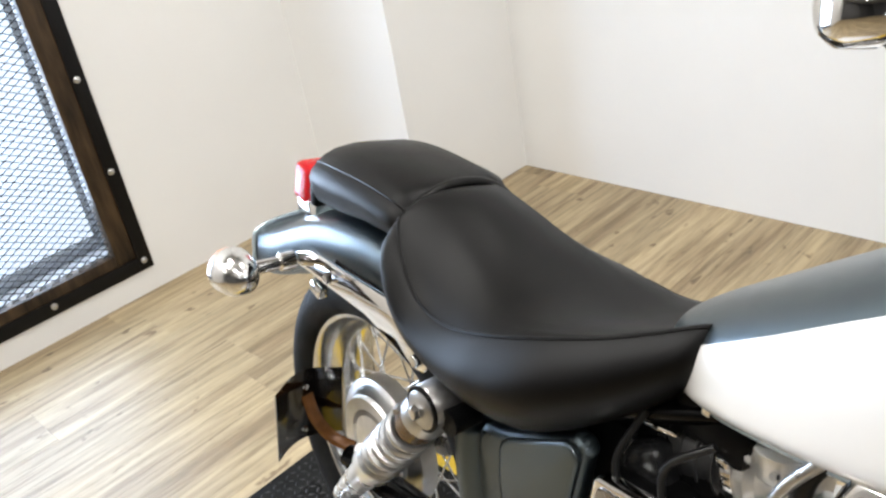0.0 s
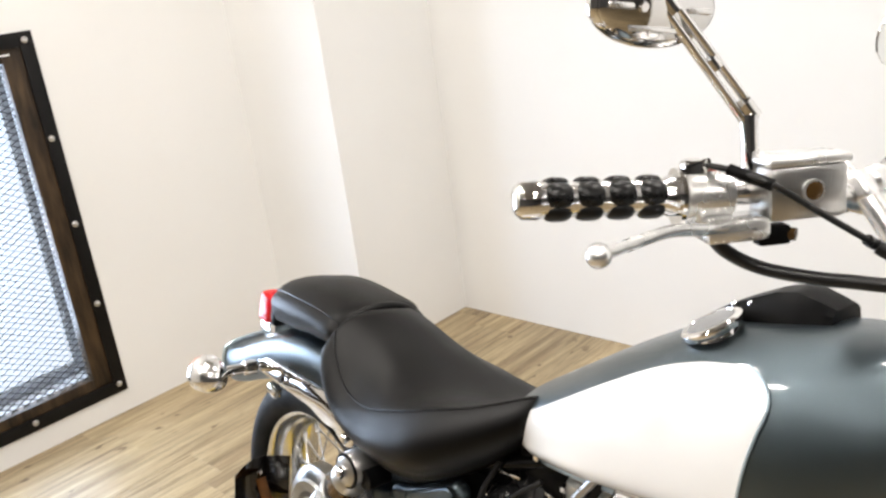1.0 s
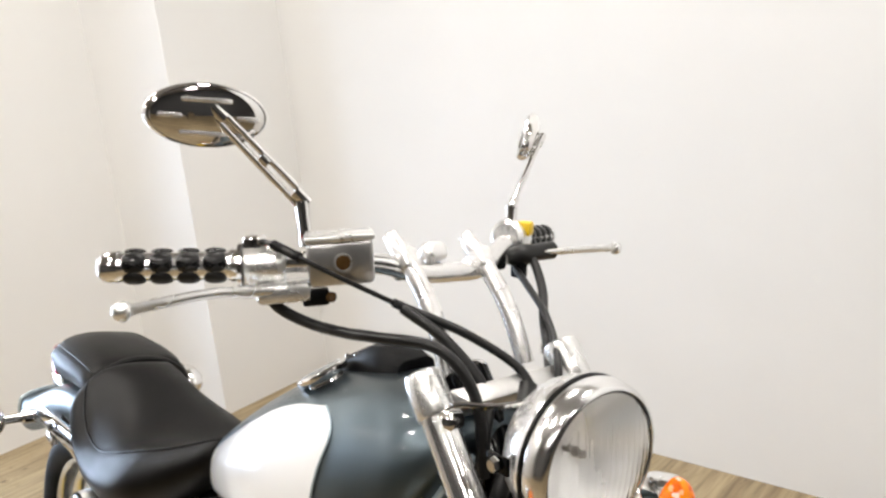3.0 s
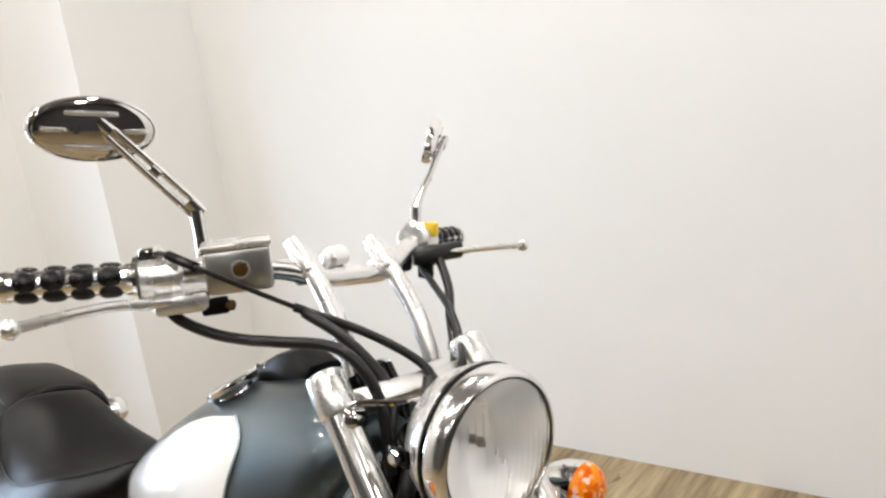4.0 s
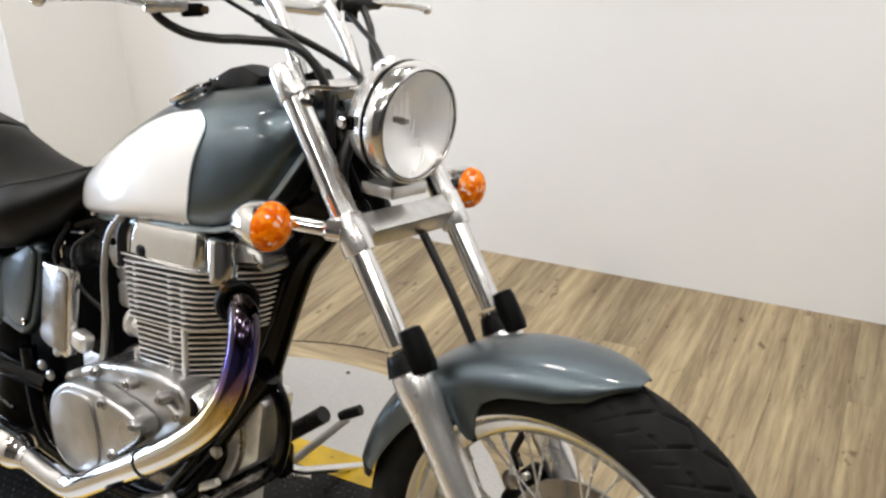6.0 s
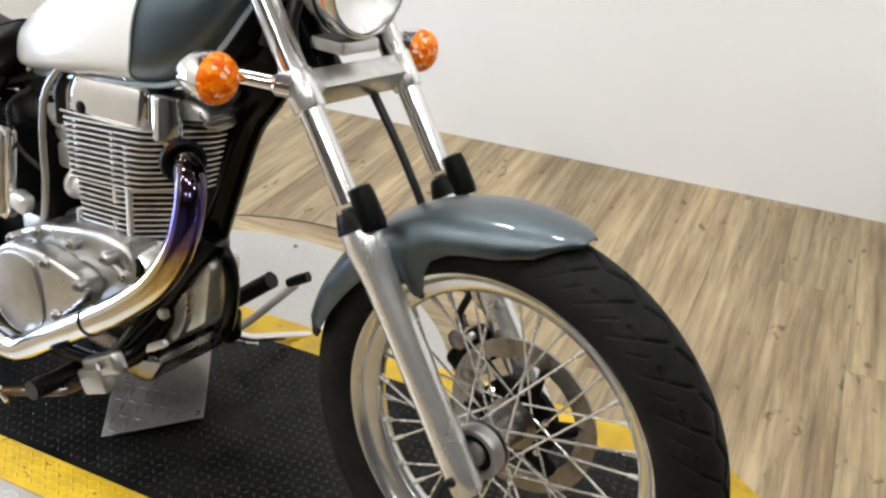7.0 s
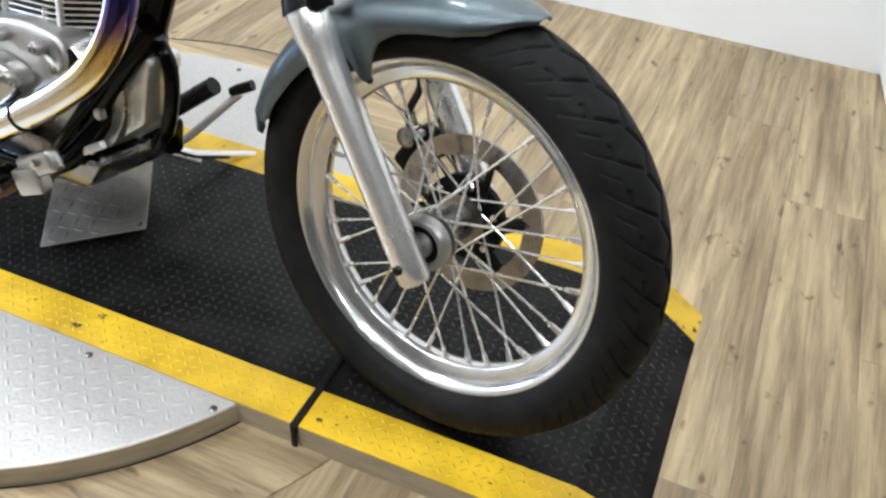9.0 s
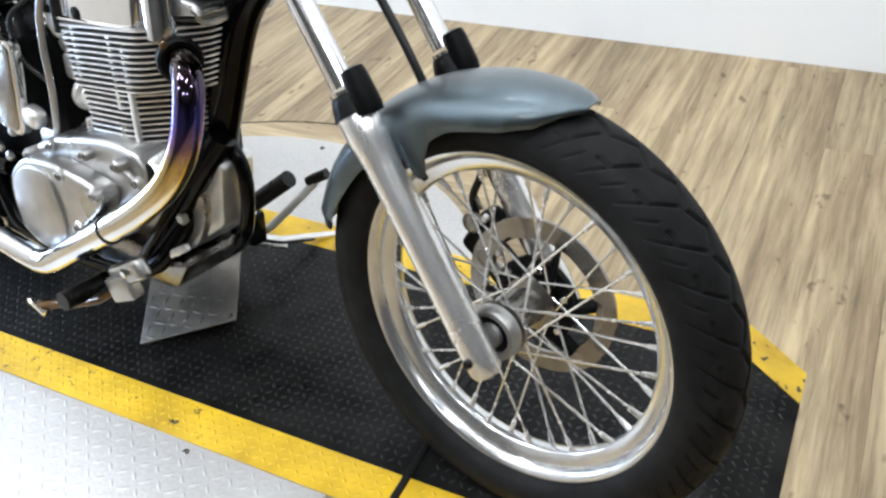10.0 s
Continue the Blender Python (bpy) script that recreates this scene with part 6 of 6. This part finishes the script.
def grip(p_end, p_in, side):
    """A chrome grip with rows of rubber pads."""
    p_end, p_in = Vector(p_end), Vector(p_in)
    d = (p_in - p_end).normalized()
    L = (p_in - p_end).length
    prof_t = (0, 0.004, 0.012, 0.020, L - 0.012, L - 0.008, L)
    g = part("grip", tube([p_end + d * t for t in prof_t], [0.012, 0.0165, 0.0172, 0.0160, 0.0160, 0.0185, 0.0185], 24), FORKCHROME, bar_ob, "chrome grip with black rubber pads")
    part("grip_end", tube([p_end - d * 0.010, p_end - d * 0.008, p_end - d * 0.003, p_end + d * 0.012], [0.007, 0.0125, 0.0168, 0.0180], 24), CHROME, g, "chrome end cap")
    s = d.orthogonal().normalized()
    up = d.cross(s)
    first = None
    step = (L - 0.026) / 4
    for row in range(4):
        for k in range(4):
            a = k * math.tau / 4 + GRIP_TURN
            o = math.cos(a) * s + math.sin(a) * up
            tan = d.cross(o)
            c = p_end + d * (0.015 + step * (row + 0.5)) + o * 0.0118
            rot = Matrix((d, tan, o)).transposed().to_4x4()
            if first is None:
                b = bmesh.new()
                bmesh.ops.create_uvsphere(b, u_segments=12, v_segments=8, radius=1.0)
                for v in b.verts:
                    v.co = V(math.copysign(abs(v.co.x) ** 0.6, v.co.x) * step * 0.485, v.co.y * 0.0122, v.co.z * 0.0085)
                first = part("grip_pad", b, GRIP, g, "black rubber pad")
                first.matrix_basis = Matrix.Translation(c) @ rot
            else:
                share(first, Matrix.Translation(c) @ rot, g)
    return g


grip((0.826, -0.310, 1.0690), (0.899, -0.190, 1.0685), -1)
grip((0.862, 0.365, 1.047), (0.917, 0.245, 1.0585), 1)
# right side: switch housing, master cylinder, lever
hd = (V(0.945, -0.110, 1.081) - V(0.880, -0.214, 1.073)).normalized()


def bar_frame(p):
    """Axes along the bar (x), ahead (y), up (z)."""
    up = V(0, 0, 1) - hd * hd.z
    up.normalize()
    return Matrix.Translation(p) @ Matrix((hd, up.cross(hd), up)).transposed().to_4x4()


sw = part("switch_housing", tube([V(0.897, -0.188, 1.0668), V(0.899, -0.184, 1.067), V(0.902, -0.179, 1.067), V(0.922, -0.147, 1.068), V(0.924, -0.144, 1.068)], [0.016, 0.0235, 0.0245, 0.0240, 0.019], 24), ALLOY, bar_ob, "polished alloy switch housing")
part("housing_flange", tube([V(0.8965, -0.1880, 1.0667), V(0.8990, -0.1845, 1.0668)], 0.0270, 24), CHROME, sw)
part("throttle_boss", rbox((0.022, 0.018, 0.022), 0.005, bar_frame(V(0.906, -0.176, 1.091))), CHROME, sw)
part("stop_switch", rbox((0.016, 0.010, 0.006), 0.002, bar_frame(V(0.916, -0.160, 1.090))), RED_TAG, sw, "red stop switch")
mcm = bar_frame(V(0.958, -0.094, 1.073))
mc = part("master_cylinder", rbox((0.074, 0.046, 0.050), 0.006, mcm @ pose(0, -0.008, 0.000)), BRUSHED, bar_ob, "brushed alloy brake master cylinder")
part("reservoir_lid", rbox((0.078, 0.050, 0.008), 0.003, mcm @ pose(0, -0.008, 0.0285)), ALLOY, mc, "polished lid")
part("sight_glass", lathe([(0.0085, 0), (0.0085, 0.003), (0.006, 0.004), (0, 0.004)], mcm @ V(0.002, -0.031, 0.002), (mcm.to_3x3() @ V(0, -1, 0)), 20), GOLD, mc, "amber sight glass")
part("sight_ring", lathe([(0.0105, 0.0), (0.0105, 0.0035), (0.0085, 0.0035), (0.0085, 0.0)], mcm @ V(0.002, -0.031, 0.002), (mcm.to_3x3() @ V(0, -1, 0)), 24, loop=True), ALLOY, mc)
part("lever_perch", rbox((0.060, 0.040, 0.022), 0.006, bar_frame(V(0.925, -0.148, 1.040)) @ pose(0, -0.012, 0)), ALLOY, mc, "alloy lever perch")
part("brake_switch", rbox((0.030, 0.018, 0.018), 0.003, bar_frame(V(0.950, -0.122, 1.034)) @ pose(0, -0.012, 0)), SATIN, mc, "black brake switch")
part("switch_tip", lathe([(0.006, 0), (0.006, 0.012), (0, 0.013)], (0.966, -0.120, 1.035), (0.8, 0.2, 0), 12), GOLD, mc)
lev = spline([(0.955, -0.135, 1.040), (0.935, -0.185, 1.042), (0.932, -0.235, 1.048), (0.938, -0.290, 1.048), (0.940, -0.338, 1.045)], 6)
lever_ob = part("brake_lever", tube(lev, [0.009] * 6 + [0.0075] * (len(lev) - 6), 12, squash=0.7), ALLOY, mc, "polished brake lever")
b = bmesh.new()
bmesh.ops.create_uvsphere(b, u_segments=16, v_segments=10, radius=0.0105, matrix=Matrix.Translation((0.940, -0.340, 1.045)))
part("lever_ball", b, ALLOY, lever_ob)
# left side
hs = part("clutch_housing", tube([V(0.919, 0.241, 1.063), V(0.921, 0.236, 1.064), V(0.938, 0.200, 1.070), V(0.941, 0.194, 1.071)], [0.018, 0.024, 0.024, 0.018], 24), ALLOY, bar_ob, "polished alloy switch housing")
part("choke_tag", rbox((0.022, 0.020, 0.020), 0.004, pose(0.945, 0.228, 1.080, 0, 0, 25)), YELLOW_TAG, hs, "yellow sticker")
part("clutch_perch", tube([V(0.955, 0.182, 1.046), V(0.960, 0.190, 1.047), V(0.968, 0.205, 1.048), V(0.971, 0.222, 1.050), V(0.976, 0.252, 1.051), V(0.977, 0.256, 1.051)], [0.010, 0.0145, 0.0150, 0.0120, 0.0125, 0.009], 18), HOSE, hs, "black rubber clutch boot")
part("perch_lug", rbox((0.020, 0.016, 0.026), 0.004, pose(0.966, 0.196, 1.030)), SATIN, hs)
part("perch_block", rbox((0.030, 0.040, 0.024), 0.006, pose(0.950, 0.155, 1.042)), SATIN, hs)
cl = part("clutch_lever", tube(spline([(0.975, 0.215, 1.050), (0.990, 0.280, 1.050), (0.990, 0.340, 1.046), (0.982, 0.385, 1.041)], 6), 0.0065, 12, squash=0.7), ALLOY, hs, "polished clutch lever")
b = bmesh.new()
bmesh.ops.create_uvsphere(b, u_segments=16, v_segments=10, radius=0.0095, matrix=Matrix.Translation((0.982, 0.387, 1.041)))
part("lever_ball", b, ALLOY, cl)


# mirrors: oval, slotted black back in a chrome rim
def mirror(base, joint_p, hub_p, centre, normal, tilt, label, a=0.074, c=0.035):
    base, joint_p, hub_p, centre = map(Vector, (base, joint_p, hub_p, centre))
    st = part("mirror", tube([base, base.lerp(joint_p, 0.5), joint_p], [0.0085, 0.0075, 0.0085], 14), CHROME, bike, label)
    d = (hub_p - joint_p).normalized()
    n = Vector(normal).normalized()
    across = d.cross(n).normalized()
    half_w = 0.0095
    for sgn in (-1, 1):
        part("arm", tube([joint_p + across * half_w * sgn * 0.7, hub_p + across * half_w * sgn * 0.55], 0.0042, 10), CHROME, st, "slotted chrome arm")
    part("arm_end", tube([joint_p - d * 0.006, joint_p + d * 0.014], 0.0105, 14, squash=0.6), CHROME, st)
    part("arm_bridge", tube([joint_p.lerp(hub_p, 0.46) - d * 0.006, joint_p.lerp(hub_p, 0.46) + d * 0.006], 0.008, 12, squash=0.6), CHROME, st)
    part("arm_hub", tube([hub_p - d * 0.012, hub_p + d * 0.006], 0.009, 14, squash=0.7), CHROME, st)
    right = V(0, 0, 1).cross(n).normalized()
    upv = n.cross(right)
    rot = Matrix((right, upv, n)).transposed().to_4x4()
    fm = Matrix.Translation(centre) @ rot @ Matrix.Rotation(tilt, 4, "Z")

    def oval(k, s=1.0, z=0.0, n_k=48):
        t = k * math.tau / n_k
        return V(a * s * math.cos(t), c * s * math.sin(t), z)

    shell = ring_loft(bmesh.new(), [[oval(k, 0.10, 0.013) for k in range(48)], [oval(k, 0.75, 0.012) for k in range(48)], [oval(k, 0.92, 0.009) for k in range(48)], [oval(k, 0.97, 0.004) for k in range(48)]])
    back = part("mirror_back", shell, CHROME, st, "chrome slotted mirror back", fm)
    rim = ring_loft(bmesh.new(), [[oval(k, 0.95, 0.0075) for k in range(48)], [oval(k, 1.0, 0.004) for k in range(48)], [oval(k, 1.01, -0.002) for k in range(48)], [oval(k, 0.97, -0.006) for k in range(48)], [oval(k, 0.93, -0.004) for k in range(48)]], wrap=True)
    part("mirror_rim", rim, CHROME, st, "chrome rim", fm)
    part("mirror_glass", ring_loft(bmesh.new(), [[oval(k, 0.95, -0.004) for k in range(48)], [oval(k, 0.95, -0.002) for k in range(48)]]), MIRROR, st, "mirror glass", fm)
    for sx, sy, ln in ((-0.004, 0.018, 0.055), (-0.004, -0.018, 0.055), (-0.042, 0.0, 0.026), (0.042, 0.0, 0.026)):
        slot = rbox((ln, 0.0055, 0.005), 0.0022, fm @ pose(sx, sy, 0.0125))
        part("slot", slot, SOFTCHROME, back, "bright slot trim")
    part("back_screw", lathe([(0.005, 0), (0.004, 0.004), (0, 0.004)], fm @ V(-0.020, 0.0, 0.012), fm.to_3x3() @ V(0, 0, 1), 12), CHROME, back)
    return st


mirror((0.930, -0.120, 1.088), (0.926, -0.124, 1.139), (0.894, -0.211, 1.238), (0.884, -0.216, 1.234), (0.93, -0.21, -0.14), -0.06, "chrome stalk mirror with an oval slotted back", 0.067, 0.035)
mirror((0.936, 0.209, 1.075), (0.930, 0.216, 1.111), (0.876, 0.332, 1.199), (0.850, 0.329, 1.202), (0.70, 0.70, -0.30), 0.24, "chrome stalk mirror with an oval slotted back", 0.066, 0.034)

# cables
for name, pts, r, label in (
        ("throttle_cable", [(0.908, -0.170, 1.096), (0.940, -0.168, 1.094), (0.978, -0.158, 1.083), (1.000, -0.105, 1.052), (1.020, -0.053, 1.023)], 0.0031, "black throttle cable"),
        ("throttle_sheath", [(1.016, -0.062, 1.028), (1.022, -0.049, 1.021), (1.068, 0.000, 0.993), (1.115, 0.035, 0.960), (1.145, 0.040, 0.930)], 0.0054, "black cable sheath"),
        ("throttle_return_cable", [(1.022, -0.053, 1.021), (1.070, -0.030, 0.990), (1.118, -0.014, 0.940), (1.135, -0.030, 0.900), (1.138, -0.045, 0.850), (1.120, -0.045, 0.795)], 0.0065, "black sheathed cable"),
        ("brake_hose", [(0.922, -0.172, 1.040), (0.930, -0.155, 1.018), (0.953, -0.129, 1.001), (1.000, -0.115, 0.998), (1.041, -0.105, 1.000), (1.105, -0.070, 0.994), (1.140, -0.050, 0.945), (1.150, -0.045, 0.860)], 0.0066, "black brake hose"),
        ("clutch_cable", [(0.965, 0.190, 1.031), (1.014, 0.170, 1.009), (1.061, 0.145, 0.992), (1.104, 0.115, 0.969), (1.137, 0.085, 0.945), (1.145, 0.075, 0.895)], 0.0048, "grey clutch cable"),
        ("switch_loom", [(0.972, 0.212, 1.046), (0.990, 0.204, 1.034), (1.020, 0.185, 1.009), (1.050, 0.155, 0.981), (1.090, 0.120, 0.952), (1.110, 0.100, 0.932), (1.120, 0.095, 0.882)], 0.0062, "black wiring loom"),
        ("front_hose", [(1.225, 0.060, 0.752), (1.263, 0.060, 0.703), (1.298, 0.060, 0.655), (1.323, 0.060, 0.617), (1.345, 0.062, 0.580), (1.380, 0.068, 0.530)], 0.0065, "black front brake hose"),
        ("caliper_hose", [(1.405, 0.072, 0.520), (1.430, 0.075, 0.480), (1.415, 0.078, 0.430), (1.420, 0.080, 0.400)], 0.006, "black caliper hose"),
        ("lamp_loom", [(1.150, 0.020, 0.950), (1.165, -0.010, 0.900), (1.170, -0.045, 0.840), (1.180, -0.050, 0.790)], 0.010, "black wiring behind the headlamp"),
        ("lamp_loom", [(1.155, 0.04, 0.930), (1.160, 0.045, 0.870), (1.175, 0.040, 0.800)], 0.011, "black wiring behind the headlamp")):
    part(name, tube(spline(pts, 7), r, 12), HOSE, bike, label)
part("cable_adjuster", tube([V(0.938, -0.169, 1.0945), V(0.976, -0.159, 1.084)], 0.0056, 12), SATIN, bike, "black cable adjuster")
part("cable_ferrule", tube([V(0.904, -0.172, 1.095), V(0.918, -0.170, 1.097)], 0.0062, 12), CHROME, bike, "chrome cable end")
part("cable_guide", tube(spline([(1.125, -0.085, 0.925), (1.140, -0.080, 0.945), (1.170, -0.050, 0.945), (1.195, -0.010, 0.950)], 6), 0.0035, 8), CHROME, bike, "bent wire cable guide")
part("cable_bolt", lathe([(0.012, 0), (0.012, 0.02), (0.007, 0.024), (0, 0.024)], (1.130, -0.070, 0.925), (0.3, -1, 0.2), 12), CHROME, bike, "chrome bolt")
# caliper, left fork details, pedal side
cal = part("brake_caliper", rbox((0.052, 0.044, 0.084), 0.012, pose(1.438, 0.080, 0.372, 0, 30, 0), seg=3), SATIN, bike, "black front brake caliper", STEER)
for k, (cx, cz) in enumerate(((1.425, 0.398), (1.452, 0.350))):
    part("caliper_piston_housing", lathe([(0.0165, 0), (0.0160, 0.008), (0.011, 0.012), (0, 0.012)], (cx, 0.058, cz), (0, -1, 0), 24), DISC, cal, "dull steel piston housing", STEER)
    part("caliper_bolt", bolt_head(V(cx + 0.022, 0.058, cz + 0.014), (0, -1, 0), 0.007, 0.008), BOLT, cal, "zinc bolt", STEER)
part("bleed_nipple", tube([V(1.428, 0.070, 0.415), V(1.424, 0.066, 0.430), V(1.423, 0.065, 0.434)], [0.004, 0.003, 0.004], 8), BOLT, cal, "small bleed nipple", STEER)
part("caliper_bracket", rbox((0.090, 0.010, 0.030), 0.004, pose(1.462, 0.066, 0.322, 0, 35, 0)), SATINALLOY, bike, "alloy caliper bracket", STEER)
# chrome lever given white paint, since true chrome would mirror the black runway
gl = part("gear_pedal", tube(spline([(0.800, 0.180, 0.118), (0.850, 0.190, 0.143), (0.930, 0.193, 0.225), (0.988, 0.196, 0.287)], 6), 0.0085, 12), PAINTWHITE, bike, "gear lever coloured white for the shine of chrome")
part("lever_rubber", tube([V(0.972, 0.190, 0.285), V(0.985, 0.194, 0.293), V(1.012, 0.202, 0.308)], [0.009, 0.0105, 0.0105], 14), GRIP, gl, "black rubber toe piece")
part("left_footrest", tube([V(0.875, 0.100, 0.225), V(0.905, 0.115, 0.252), V(0.988, 0.126, 0.320)], [0.013, 0.0165, 0.0165], 16), GRIP, bike, "black rubber footrest")
part("footrest_collar", tube([V(0.872, 0.100, 0.224), V(0.893, 0.110, 0.242)], 0.0185, 16), CHROME, bike, "chrome collar")
part("left_bracket", rbox((0.07, 0.04, 0.07), 0.01, pose(0.870, 0.120, 0.190)), BLACK, bike, "black footrest bracket")
stand = part("side_stand", tube([V(0.780, 0.110, 0.150), V(0.830, 0.240, 0.085), V(0.876, 0.375, 0.054)], [0.012, 0.010, 0.009], 14), CHROME, bike, "chrome side stand")
part("stand_foot", rbox((0.05, 0.030, 0.006), 0.002, pose(0.885, 0.384, 0.048, 8.5, 0, 20)), CHROME, stand)
part("stand_spring", tube([V(0.79, 0.13, 0.130), V(0.835, 0.25, 0.068)], 0.008, 10), ALLOY, stand, "silver return spring")
